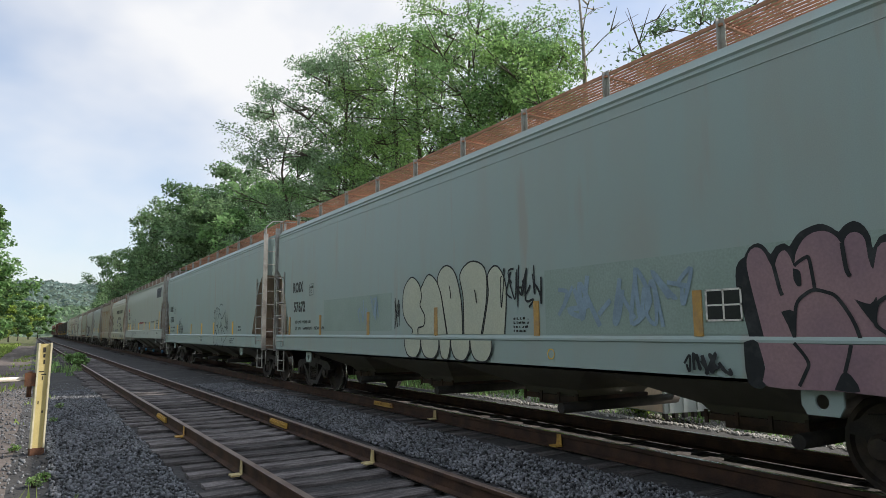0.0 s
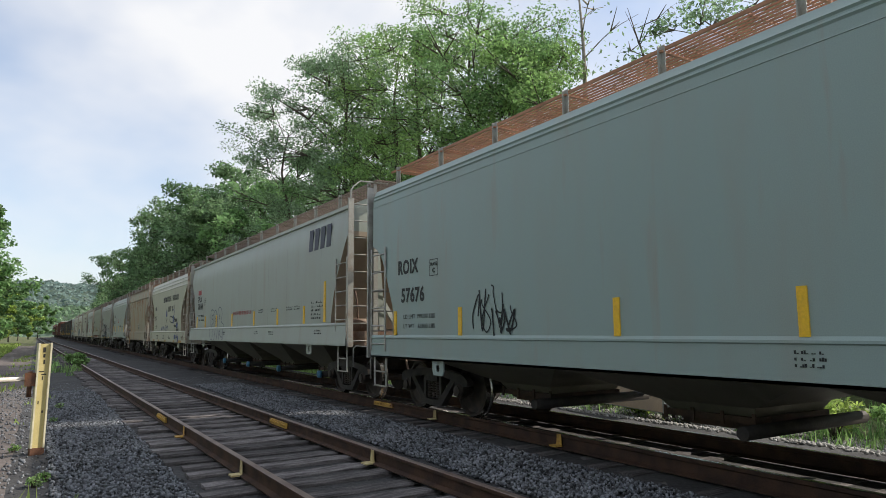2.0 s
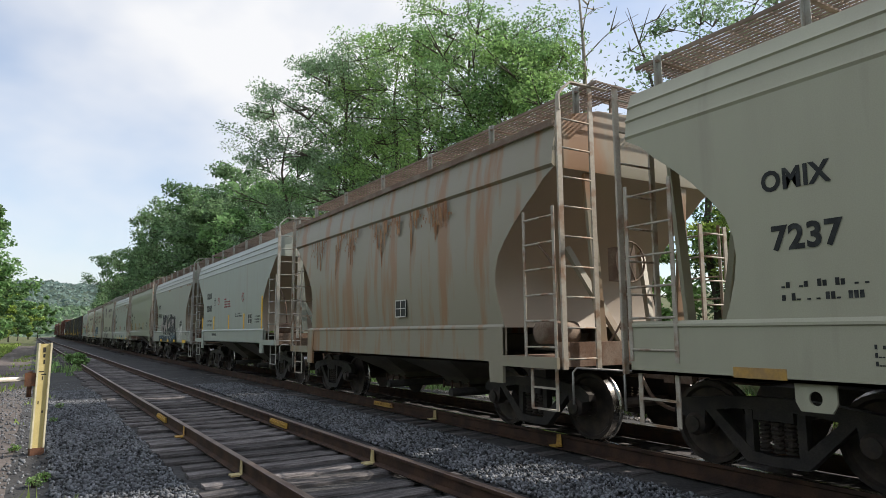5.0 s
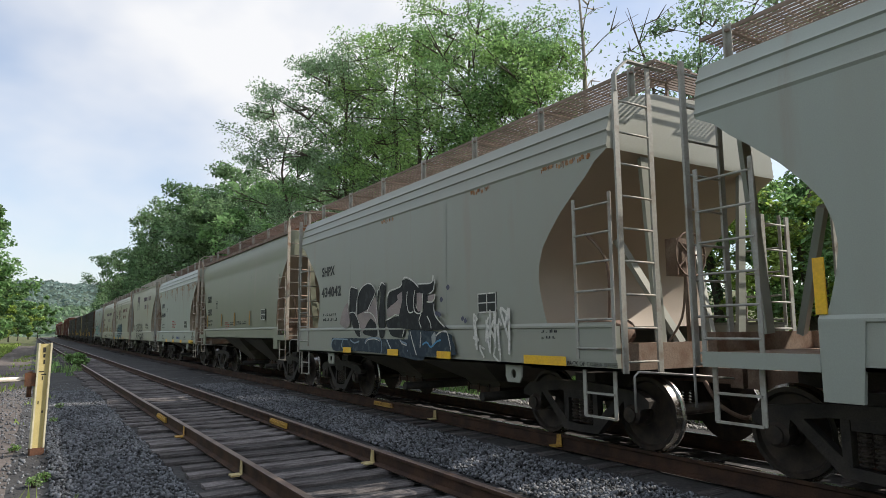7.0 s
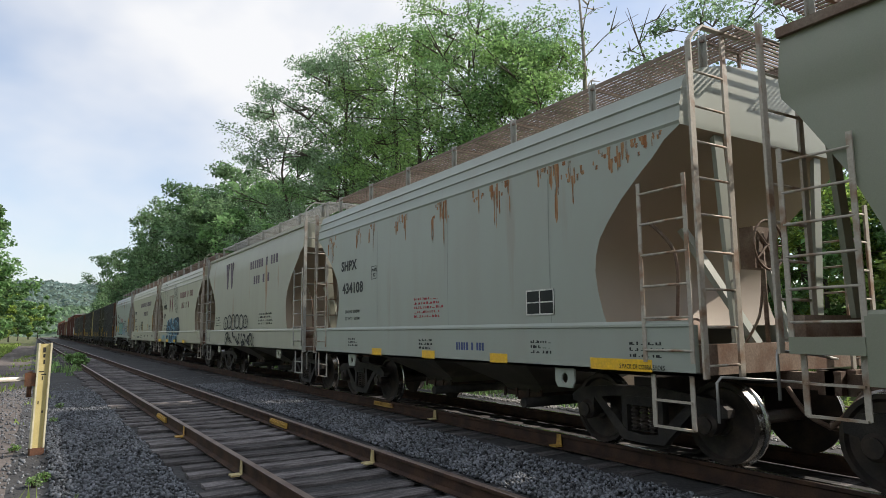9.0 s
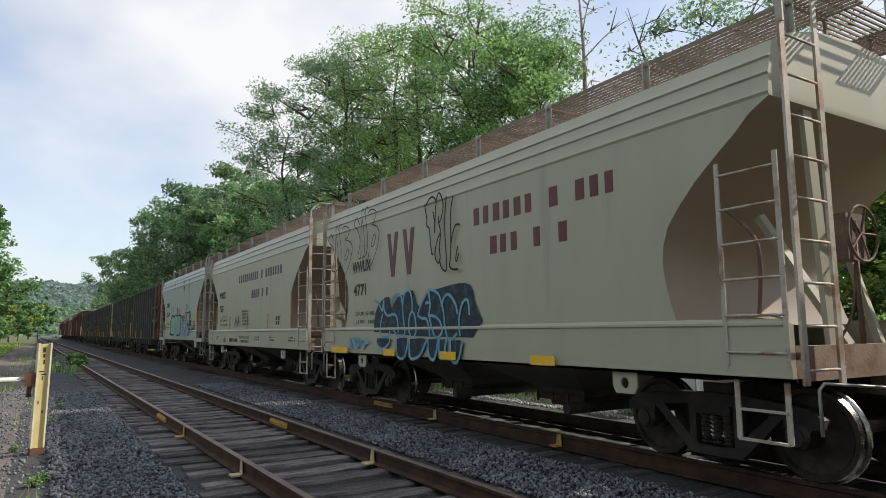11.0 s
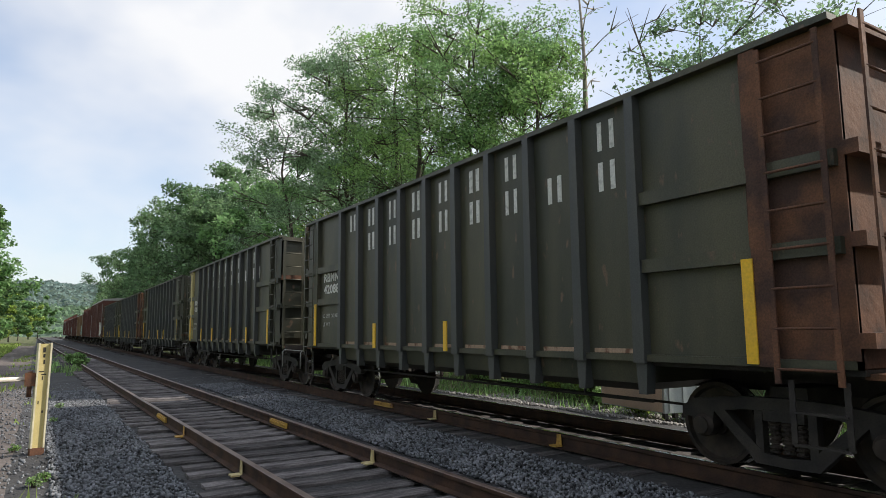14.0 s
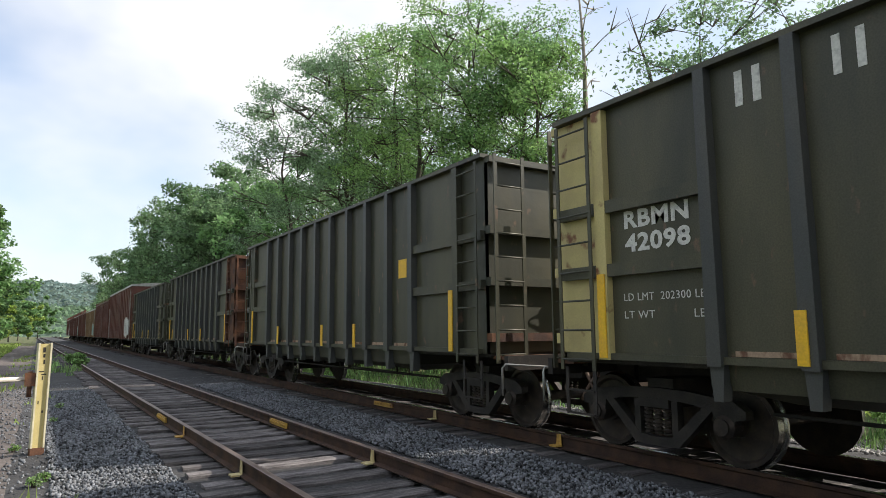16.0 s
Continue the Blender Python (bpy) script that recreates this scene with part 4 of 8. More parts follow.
def gondola(ynear, yfar, label, end_mat="black", number=None, stencil=0, seed=1, strips=(0.12, 0.42, 0.62)):
    L = yfar - ynear
    car = tagged(empty("coal_gondola"), label, "gondola car", "black coal gondolas")
    top, low = 3.94, 1.08
    H2 = SIDE - 0.10
    b = bm_new()
    for s in (-1, 1):
        x = s * H2
        box(b, min(x, x - s * 0.03), max(x, x - s * 0.03), -L / 2, L / 2, low, top)
    part("side_wall", b, M["black"], car)
    b = bm_new()
    for s in (-1, 1):
        x = s * H2
        box(b, min(x - s * 0.05, x + s * 0.10), max(x - s * 0.05, x + s * 0.10), -L / 2, L / 2, top, top + 0.06)
    part("top_rail", b, M["black"], car)
    b = bm_new()
    for s in (-1, 1):
        box(b, min(s * H2, s * (H2 + 0.07)), max(s * H2, s * (H2 + 0.07)), -L / 2 + 0.15, L / 2 - 0.15, low, low + 0.07)
    part("side_sill", b, M["black"], car)
    b = bm_new()
    y0, y1 = -L / 2 + 2.2, L / 2 - 2.2
    loft(b, [[(-H2, y0, low + 0.02), (H2, y0, low + 0.02), (H2, y1, low + 0.02), (-H2, y1, low + 0.02)],
             [(-H2 * 0.97, y0 + 0.02, 0.84), (H2 * 0.97, y0 + 0.02, 0.84), (H2 * 0.97, y1 - 0.02, 0.84), (-H2 * 0.97, y1 - 0.02, 0.84)],
             [(-H2 * 0.7, y0 + 0.4, 0.72), (H2 * 0.7, y0 + 0.4, 0.72), (H2 * 0.7, y1 - 0.4, 0.72), (-H2 * 0.7, y1 - 0.4, 0.72)]], True)
    bmesh.ops.recalc_face_normals(b, faces=b.faces)
    part("tub_floor", b, M["black"], car)
    part("floor_plate", bm_box((-H2 + 0.03, H2 - 0.03, -L / 2, L / 2, low - 0.05, low + 0.01)), M["steel_dark"], car)
    n = 10
    rib = cached("rib", lambda q: (prism(q, [(-0.075, low - 0.02), (0.075, low - 0.02), (0.06, top), (-0.06, top)], -0.11, 0.0),
                                   prism(q, [(-0.075, low - 0.02), (0.075, low - 0.02), (0.05, 0.74), (-0.05, 0.74)], -0.07, 0.06)), M["rib_grey"])
    ys = [-L / 2 + 2.15 + (L - 4.3) * i / (n - 1) for i in range(n)]
    for s in (-1, 1):
        for y in ys:
            part("rib", rib, None, car, at=pose(s * H2, y, 0, 0, 0, 0 if s < 0 else 180))
    em = M[end_mat]
    for e in (-1, 1):
        y = e * L / 2
        m = em if e == (1 if end_mat == "gond_yellow" else -1) else M["black"]
        b = bm_new()
        box(b, -H2, H2, min(y, y - e * 0.04), max(y, y - e * 0.04), low, top)
        part("end_wall", b, m, car)
        for z in (1.25, 2.05, 2.80, 3.86):
            b = bm_new()
            box(b, -H2 - 0.02, H2 + 0.02, min(y, y + e * 0.12), max(y, y + e * 0.12), z, z + (0.12 if z < 3.5 else 0.09))
            part("end_beam", b, m if m is not M["black"] else M["gond_rust"] if (seed + int(z * 10)) % 3 == 0 else M["black"], car)
        for s in (-1, 1):
            if end_mat == "gond_rust" and e < 0:
                b = bm_new()
                box(b, min(s * H2, s * (H2 + 0.012)), max(s * H2, s * (H2 + 0.012)), y + 0.0, y + 0.88, low + 0.07, top - 0.01)
                part("end_panel", b, M["gond_rust"], car, "rusted bare steel side panel")
            if end_mat == "gond_yellow" and e > 0:
                b = bm_new()
                box(b, min(s * H2, s * (H2 + 0.012)), max(s * H2, s * (H2 + 0.012)), y - 0.65, y, low + 0.07, top - 0.01)
                part("end_panel", b, M["gond_yellow"], car, "faded yellow side panel with rust")
            for z in (2.0, 2.72):
                b = bm_new()
                box(b, min(s * H2, s * (H2 + 0.08)), max(s * H2, s * (H2 + 0.08)), min(y - e * 0.05, y - e * 2.08), max(y - e * 0.05, y - e * 2.08), z, z + 0.14)
                part("side_beam", b, M["black"], car)
            b = bm_new()
            box(b, min(s * H2, s * (H2 + 0.09)), max(s * H2, s * (H2 + 0.09)), min(y - e * 0.66, y - e * 0.82), max(y - e * 0.66, y - e * 0.82), low, top - 0.005)
            part("corner_post", b, m, car)
            lm = m if m is M["gond_rust"] else M["black"]
            ladder(car, (s * (H2 - 0.02), y + e * 0.20), (s * (H2 - 0.52), y + e * 0.20), 0.95, top + 0.02, 9, lm, 0.06, "end_ladder")
            ladder(car, (s * (H2 + 0.13), y - e * 0.62), (s * (H2 + 0.13), y - e * 0.10), 0.95, top - 0.05, 9, lm, 0.05, "side_ladder")
            stirrup(car, y - e * 0.55, y - e * 0.10, s * (H2 + 0.06), 0.45, 0.98, M["steel_dark"])
        b = bm_new()
        box(b, -H2 + 0.1, H2 - 0.1, min(y - e * 0.04, y + e * 0.30), max(y - e * 0.04, y + e * 0.30), 1.0, 1.05)
        part("end_platform", b, M["rust"], car)
        b = bm_new()
        box(b, -0.32, 0.32, min(y, y + e * 0.62), max(y, y + e * 0.62), 0.72, 1.0)
        box(b, -H2 + 0.05, H2 - 0.05, min(y + e * 0.30, y + e * 0.38), max(y + e * 0.30, y + e * 0.38), 0.86, 1.06)
        part("draft_sill", b, M["steel_dark"], car)
        coupler(car, L + 1.2, e)
        uncoupling_lever(car, y + e * 0.2, e, 0.95)
        add_truck(car, e * (L / 2 - 0.95))
    part("centre_sill", bm_box((-0.3, 0.3, -L / 2 + 0.05, L / 2 - 0.05, 0.75, 1.015)), M["steel_dark"], car)
    hand_brake(car, -L / 2 - 0.27, 0.33, 1.05, 2.09, M["wheel"])
    x = H2
    for q in strips:
        stripes(car, [L / 2 - 0.09 - q * L], low + 0.02, low + 0.48, M["stripe"], 0.10, x + 0.112)
    stripes(car, [L / 2 - 0.74], low + 0.02, low + 0.95, M["stripe"], 0.11, x + 0.095)
    stripes(car, [-L / 2 + 0.86], low + 0.02, low + 0.95, M["stripe"], 0.11, x + 0.09)
    if number:
        letters(number[0], 0.19, L / 2 - 1.02, 2.52, M["ink_white"], car, x, 0.85)
        letters(number[1], 0.19, L / 2 - 1.04, 2.26, M["ink_white"], car, x, 0.86)
        letters("LD LMT  202300 LBS", 0.085, L / 2 - 0.98, 1.72, M["ink_white"], car, x, 1.1)
        letters("LT WT           LBS", 0.085, L / 2 - 0.98, 1.53, M["ink_white"], car, x, 1.1)
    if stencil:
        for z, places in ((3.48, list(range(0, 7)) + [8]), (3.0, range(stencil, stencil + 8))):
            for i in places:
                y = ((ys[n - 1 - i] + ys[n - 2 - i]) / 2) if i < n - 1 else ys[0]
                block_mark(car, y + 0.13, z, 0.34, 0.26, M["ink_white"], seed * 7 + i + int(z * 10), x)
    for i in range(n - 1):
        plate("sill_patch", car, ys[i] + 0.16, ys[i + 1] - 0.16, low + 0.075, low + 0.125, M["scuffed"], x + 0.005, "scuffed rusty strip", 0.004)
    if stencil == 2:
        k = n - 1 - (stencil + 2)
        mid = (ys[k] + ys[k - 1]) / 2
        plate("repainted_patch", car, mid + 0.22, mid - 0.30, 1.36, 2.12, M["patch_black"], x, "overpainted black patch", 0.003)
    b = bm_new()
    tube(b, [(-H2 * 0.75, -L / 2 + 2.4, 0.62), (-H2 * 0.75, L / 2 - 2.4, 0.62)], 0.020, 6)
    tube(b, [(-H2 * 0.45, -L / 2 + 2.0, 0.56), (-H2 * 0.45, 0.4, 0.60)], 0.016, 6)
    for yy in (-L * 0.22, 0.0, L * 0.22):
        beam(b, (-H2 * 0.75, yy, 0.60), (-H2 * 0.75, yy, 0.86), 0.03, 0.02)
    part("brake_pipe", b, M["steel_dark"], car, "thin pipes slung under the floor")
    MOVING.append((car, (ynear + yfar) / 2))
    return car, L


def boxcar(ynear, yfar, colour, label, top=4.75, seed=3):
    L = yfar - ynear
    car = tagged(empty("boxcar"), label, "boxcar", "boxcars")
    part("body", bm_box((-SIDE + 0.06, SIDE - 0.06, -L / 2, L / 2, 1.0, top - 0.25)), M[colour], car)
    b = bm_new()
    prof = [(-SIDE, top - 0.28), (-SIDE + 0.02, top - 0.15), (0, top), (SIDE - 0.02, top - 0.15), (SIDE, top - 0.28)]
    loft(b, [[(x, y, z) for x, z in prof] for y in (-L / 2 - 0.05, L / 2 + 0.05)], True)
    for y in (-L / 2 - 0.05, L / 2 + 0.05):
        b.faces.new([b.verts.new((x, y, z)) for x, z in prof])
    bmesh.ops.recalc_face_normals(b, faces=b.faces)
    part("roof", b, M["galv"] if seed % 2 else M[colour], car)
    rib = cached("boxcar_rib_" + colour, lambda q: box(q, -0.05, 0.0, -0.05, 0.05, 1.0, top - 0.29), M[colour])
    for s in (-1, 1):
        for i in range(15):
            y = -L / 2 + 0.1 + (L - 0.2) * i / 14
            part("rib", rib, None, car, at=pose(s * (SIDE - 0.06), y, 0, 0, 0, 0 if s < 0 else 180))
        b = bm_new()
        x = s * (SIDE - 0.05)
        box(b, min(x, x + s * 0.05), max(x, x + s * 0.05), -1.5, 1.5, 1.05, top - 0.4)
        for y in (-0.8, 0.0, 0.8):
            box(b, min(x + s * 0.051, x + s * 0.08), max(x + s * 0.051, x + s * 0.08), y - 0.05, y + 0.05, 1.1, top - 0.5)
        part("sliding_door", b, M[colour], car)
    for e in (-1, 1):
        b = bm_new()
        for k in range(7):
            z = 1.3 + k * 0.48
            box(b, -SIDE + 0.1, SIDE - 0.1, min(e * L / 2, e * (L / 2 + 0.05)), max(e * L / 2, e * (L / 2 + 0.05)), z, z + 0.2)
        part("end_corrugation", b, M[colour], car)
        ladder(car, (-SIDE, e * (L / 2 - 0.55)), (-SIDE, e * (L / 2 - 0.08)), 0.9, 3.6 if e > 0 else 4.3, 8, M["galv"] if seed % 2 else M[colour], 0.05, "side_ladder")
        coupler(car, L, e)
        add_truck(car, e * (L / 2 - 2.1))
    part("centre_sill", bm_box((-0.5, 0.5, -L / 2 + 0.2, L / 2 - 0.2, 0.8, 1.0)), M["steel_dark"], car)
    if seed % 2:
        bubble(car, -L / 2 + 3.2, 1.05, 2.6, 2.6, 3, seed, M["ink_white"], M["spray_teal"] if seed % 3 else M["ink_white"], 0.05)
    MOVING.append((car, (ynear + yfar) / 2))
    return car, L

# ---- ground, track and distance ----
NEAR_SLOPE = -0.009   # the near track closes slightly on its neighbour


def ground_z(x, y):
    if -0.2 < x < 9.4:
        z = -0.235
    elif x <= -0.2:
        z = -0.235 - 0.08 * min(1.0, (-0.2 - x) / 0.8)
        if x < -7:
            z += min(3.0, (-7 - x) * 0.10)
    else:
        z = -0.235 - 0.25 * min(1.0, (x - 9.4) / 1.5)
        if x > 13:
            z += min(5.0, (x - 13) * 0.14)
    return z


def make_ground():
    xs = [-1600, -700, -300, -120, -60, -30, -16, -10, -7, -5, -4, -3, -2.4, -1.6, -1.0, -0.6, -0.2, 0.3, 1.2, 5, 9.4, 10.2, 10.9, 12, 13, 16, 22, 30, 50, 120, 400, 1600]
    ys = [-300, -60, -20, -6, 0, 3, 6, 9, 12, 15, 20, 26, 34, 45, 60, 80, 110, 150, 220, 350, 700, 1400, 2600]
    b = bm_new()
    loft(b, [[(x, y, ground_z(x, y) + (0.03 * noise.noise((x, y * 0.7, 0)) if x < -0.6 or x > 10 else 0)) for x in xs] for y in ys])
    for f in b.faces:
        c = f.calc_center_median()
        if -0.2 < c.x < 9.4 and c.y < 400:
            f.material_index = 1
        elif -2.4 < c.x < -0.2 and c.y < 110:
            f.material_index = 2
        elif 9.4 < c.x < 11 and c.y < 60:
            f.material_index = 3
    bmesh.ops.recalc_face_normals(b, faces=b.faces)
    g = part("ground", b, [M["ground"], M["ballast"], M["road"], M["gravel_pale"]])
    tagged(g, "grassy ground with grey ballast bed and dirt road", "ground", kind="structure")
    return g


ground = make_ground()


def rail_profile(s=1):
    return [(-0.070, -0.170), (0.070, -0.170), (0.070, -0.158), (0.012, -0.140), (0.010, -0.048), (0.036, -0.036), (0.036, -0.006), (0.028, 0.0),
            (-0.028, 0.0), (-0.036, -0.006), (-0.036, -0.036), (-0.010, -0.048), (-0.012, -0.140), (-0.070, -0.158)]


def make_track(name, x_at, y0, y1, head, label, ties, spacing, tie_z, seed, tall=1.0):
    """Two rails and their ties; x_at gives the middle of the track for each y."""
    rnd = random.Random(seed)
    root = tagged(empty(name), label, "railway track", kind="structure")
    for s in (-1, 1):
        b = bm_new()
        prof = rail_profile()
        st = [y0, 20, 60, 120, y1]
        rings = [[(x_at(y) + s * 0.753 + px, y, pz * tall) for px, pz in prof] for y in st]
        loft(b, rings, True)
        bmesh.ops.recalc_face_normals(b, faces=b.faces)
        for f in b.faces:
            f.material_index = 1 if f.calc_center_median().z > -0.004 else 0
        part("rail", b, [M["rail"], head], root)
    tie = []
    for v in range(4):
        b = bm_new()
        r2 = random.Random(seed * 10 + v)
        n = 7
        rings = []
        for i in range(n):
            x = -1.27 + 2.54 * i / (n - 1)
            w, h = 0.113 + r2.uniform(-0.006, 0.006), tie_z + r2.uniform(-0.008, 0.004)
            rings.append([(x, -w, -0.40), (x, -w + r2.uniform(-0.004, 0.004), h - 0.018), (x, -w + 0.018, h), (x, w - 0.018, h + r2.uniform(-0.004, 0.004)), (x, w, h - 0.018), (x, w, -0.40)])
        vs = loft(b, rings, False)
        b.faces.new(vs[0])
        b.faces.new(vs[-1][::-1])
        bmesh.ops.recalc_face_normals(b, faces=b.faces)
        me = bpy.data.meshes.new("tie")
        b.to_mesh(me)
        b.free()
        tie.append(finish(me, M["tie"]))
    y = y0
    for i in range(ties):
        part("tie", tie[rnd.randrange(4)], None, root, at=pose(x_at(y) + rnd.uniform(-0.12, 0.10), y, rnd.uniform(-0.022, 0.006), rnd.uniform(-2, 2), rnd.uniform(-0.4, 0.4), rnd.uniform(-2.2, 2.2)))
        y += spacing * rnd.uniform(0.9, 1.1)
    return root


def near_x(y):
    return 2.85 + NEAR_SLOPE * (y - 4)


def far_x(y):
    return XC


near_track = make_track("near_track", near_x, -12, 300, M["railhead"], "rusty siding rails on dark wooden ties", 220, 0.51, -0.178, 1)
far_track = make_track("far_track", far_x, -12, 400, M["railhead_bright"], "main line rails with polished heads on ties", 220, 0.51, -0.212, 2, 1.2)

# ---- train, car by car ----


def outline_tag(car, y, z, w, h, material, x, low=False):
    """Thin sprayed outlines of swollen block shapes, side by side."""
    shapes = [[(0.02, 0.0), (0.0, 0.95), (0.20, 1.0), (0.21, 0.75), (0.09, 0.7), (0.10, 0.5), (0.19, 0.5), (0.2, 0.25), (0.1, 0.2), (0.1, 0.0)],
              [(0.27, 0.0), (0.25, 0.85), (0.36, 1.0), (0.45, 0.8), (0.42, 0.3), (0.46, 0.0)], [(0.33, 0.2), (0.33, 0.5), (0.38, 0.52), (0.38, 0.25)],
              [(0.55, 0.0), (0.52, 0.6), (0.58, 1.05), (0.75, 1.1), (0.86, 0.75), (0.80, 0.35), (0.98, 0.15), (1.0, 0.0)], [(0.64, 0.5), (0.66, 0.7), (0.70, 0.68), (0.69, 0.5), (0.64, 0.5)]]
    if low:
        shapes = [[(0.0, 1.0), (0.02, 0.3), (0.1, 0.0), (0.2, 0.1), (0.22, 1.0)], [(0.27, 1.0), (0.30, 0.2), (0.36, 0.05), (0.40, 0.5), (0.45, 1.0)],
                  [(0.55, 0.0), (0.62, 1.0)], [(0.72, 0.1), (0.74, 0.8), (0.82, 0.7), (0.78, 0.4)], [(0.85, 0.2), (0.9, 0.4), (0.96, 0.2)], [(0.70, 0.0), (0.95, 0.0), (1.04, 0.4), (1.0, 1.0)]]
    for s in shapes:
        b = bm_new()
        ribbon(b, smooth_line([(y - u * w, z + v * h) for u, v in s], 4), 0.035, x, 0.004)
        part("graffiti", b, material, car)


def swollen_tag(car, line_mat, fill_mat):
    """Five tall swollen shapes leaning on one another, their feet running on over the sill."""
    tall = [[(0.84, 1.36), (0.82, 1.44), (1.02, 1.56), (1.15, 1.75), (1.13, 2.1), (0.95, 2.28), (0.78, 2.31), (0.58, 2.18), (0.50, 1.98), (0.55, 1.83), (0.40, 1.66), (0.43, 1.5), (0.62, 1.46), (0.62, 1.36)],
            [(0.70, 1.36), (0.72, 1.6), (0.68, 1.85), (0.60, 2.02), (0.48, 2.16), (0.28, 2.32), (0.05, 2.22), (-0.1, 2.0), (-0.2, 1.65), (-0.28, 1.36)],
            [(-0.29, 1.36), (-0.21, 1.65), (-0.11, 1.98), (0.0, 2.2), (-0.1, 2.36), (-0.28, 2.42), (-0.47, 2.34), (-0.6, 2.15), (-0.7, 1.8), (-0.72, 1.36)],
            [(-0.75, 1.36), (-0.74, 1.9), (-0.66, 2.25), (-0.95, 2.42), (-1.3, 2.3), (-1.35, 1.9), (-1.2, 1.36)],
            [(-1.23, 1.36), (-1.38, 1.9), (-1.38, 2.2), (-1.6, 2.3), (-1.8, 2.0), (-1.75, 1.36)]]
    feet = [(1.06, 0.50), (0.49, -0.08), (-0.09, -0.42), (-0.43, -0.95), (-0.96, -1.5)]
    rings = [(r, SIDE) for r in reversed(tall)] + [([(p, 1.27), (p - 0.02, 1.14), (p * 0.75 + q * 0.25, 1.0), (p * 0.3 + q * 0.7, 0.98), (q + 0.02, 1.12), (q, 1.27)], SIDE + 0.022) for p, q in feet]
    for i, (ring, x) in enumerate(rings):
        line = smooth_line(ring, 4)
        b = bm_new()
        ribbon(b, line, 0.024, x, 0.0048 + 0.0016 * i)
        g = part("graffiti", b, line_mat, car, "thin dark outline of a swollen straw-coloured shape")
        f = bm_new()
        f.faces.new([f.verts.new((-x - 0.004 - 0.0016 * i, p[0], p[1])) for p in line]).normal_update()
        bmesh.ops.triangulate(f, faces=f.faces)
        part("graffiti_fill", f, fill_mat, g)
    for y, z in ((-0.36, 2.1), (0.1, 1.5), (-1.05, 2.0)):
        b = bm_new()
        ribbon(b, smooth_line([(y, z), (y - 0.03, z - 0.08), (y - 0.05, z - 0.2)], 4), 0.022, SIDE, 0.014)
        part("graffiti", b, line_mat, car)


def mauve_tag(car):
    """Swollen mauve shapes with a heavy dark rim on the upper left, running on over the sill."""
    spray_field(car, "spray_black", 0.004, 1, [(-5.35, 1.32), (-5.29, 1.62), (-5.25, 1.8), (-5.26, 1.96), (-5.31, 2.03), (-5.35, 2.05), (-5.4, 2.13), (-5.49, 2.16), (-5.56, 2.11), (-5.6, 2.05), (-5.65, 2.11), (-5.73, 2.13), (-5.77, 2.1), (-5.81, 2.15), (-5.87, 2.21), (-5.99, 2.25), (-6.06, 2.25), (-6.13, 2.21), (-6.18, 2.17), (-6.22, 2.21), (-6.3, 2.24), (-6.37, 2.19), (-6.41, 2.1), (-6.42, 2.01), (-6.47, 2.09), (-6.55, 2.11), (-6.65, 2.05), (-6.71, 1.85), (-6.68, 1.27)])
    spray_field(car, "spray_mauve", 0.004, 2, [(-5.49, 1.32), (-5.44, 1.57), (-5.38, 1.87), (-5.37, 2.02), (-5.42, 2.11), (-5.49, 2.12), (-5.55, 2.06), (-5.61, 1.93), (-5.65, 2.0), (-5.68, 2.05), (-5.73, 2.07), (-5.77, 2.01), (-5.8, 1.93), (-5.82, 2.03), (-5.89, 2.14), (-5.98, 2.19), (-6.07, 2.19), (-6.14, 2.15), (-6.19, 2.08), (-6.2, 1.99), (-6.22, 2.1), (-6.27, 2.15), (-6.33, 2.14), (-6.37, 2.08), (-6.38, 1.95), (-6.41, 1.85), (-6.45, 2.01), (-6.52, 2.05), (-6.61, 1.99), (-6.66, 1.82), (-6.63, 1.28)])
    spray_line(car, "spray_black", 0.035, 0.006, 3, [(-5.6, 2.05), (-5.63, 1.9), (-5.66, 1.75), (-5.68, 1.69)])
    spray_line(car, "spray_black", 0.03, 0.006, 4, [(-5.8, 1.93), (-5.84, 1.96), (-5.9, 1.99), (-5.93, 1.98), (-5.95, 1.83), (-5.96, 1.71)])
    spray_line(car, "spray_black", 0.03, 0.006, 5, [(-5.76, 1.32), (-5.78, 1.53), (-5.81, 1.63), (-5.88, 1.69), (-5.95, 1.72), (-6.04, 1.7), (-6.12, 1.66), (-6.2, 1.54), (-6.25, 1.43), (-6.28, 1.32)])
    spray_field(car, "spray_black", 0.006, 6, [(-5.66, 1.55), (-5.77, 1.55), (-5.76, 1.32), (-5.71, 1.44)])
    spray_field(car, "spray_black", 0.006, 7, [(-5.79, 1.91), (-5.85, 1.88), (-5.85, 1.77), (-5.82, 1.76), (-5.79, 1.82)])
    spray_line(car, "spray_black", 0.035, 0.006, 8, [(-6.2, 2.08), (-6.21, 1.94), (-6.22, 1.86), (-6.24, 1.81)])
    spray_field(car, "spray_black", 0.006, 9, [(-6.26, 1.63), (-6.37, 1.59), (-6.42, 1.64), (-6.39, 1.45), (-6.34, 1.5)])
    spray_line(car, "spray_black", 0.03, 0.006, 10, [(-6.51, 1.65), (-6.43, 1.6), (-6.4, 1.52), (-6.4, 1.43), (-6.48, 1.36)])
    spray_field(car, "spray_black", 0.029, 11, [(-5.31, 1.29), (-5.45, 1.29), (-5.5, 0.93), (-5.33, 0.94)])
    spray_field(car, "spray_mauve", 0.029, 12, [(-5.45, 1.29), (-5.5, 1.08), (-5.51, 0.92), (-6.08, 0.92), (-6.55, 0.92), (-6.58, 1.11), (-6.59, 1.27), (-6.1, 1.28)])
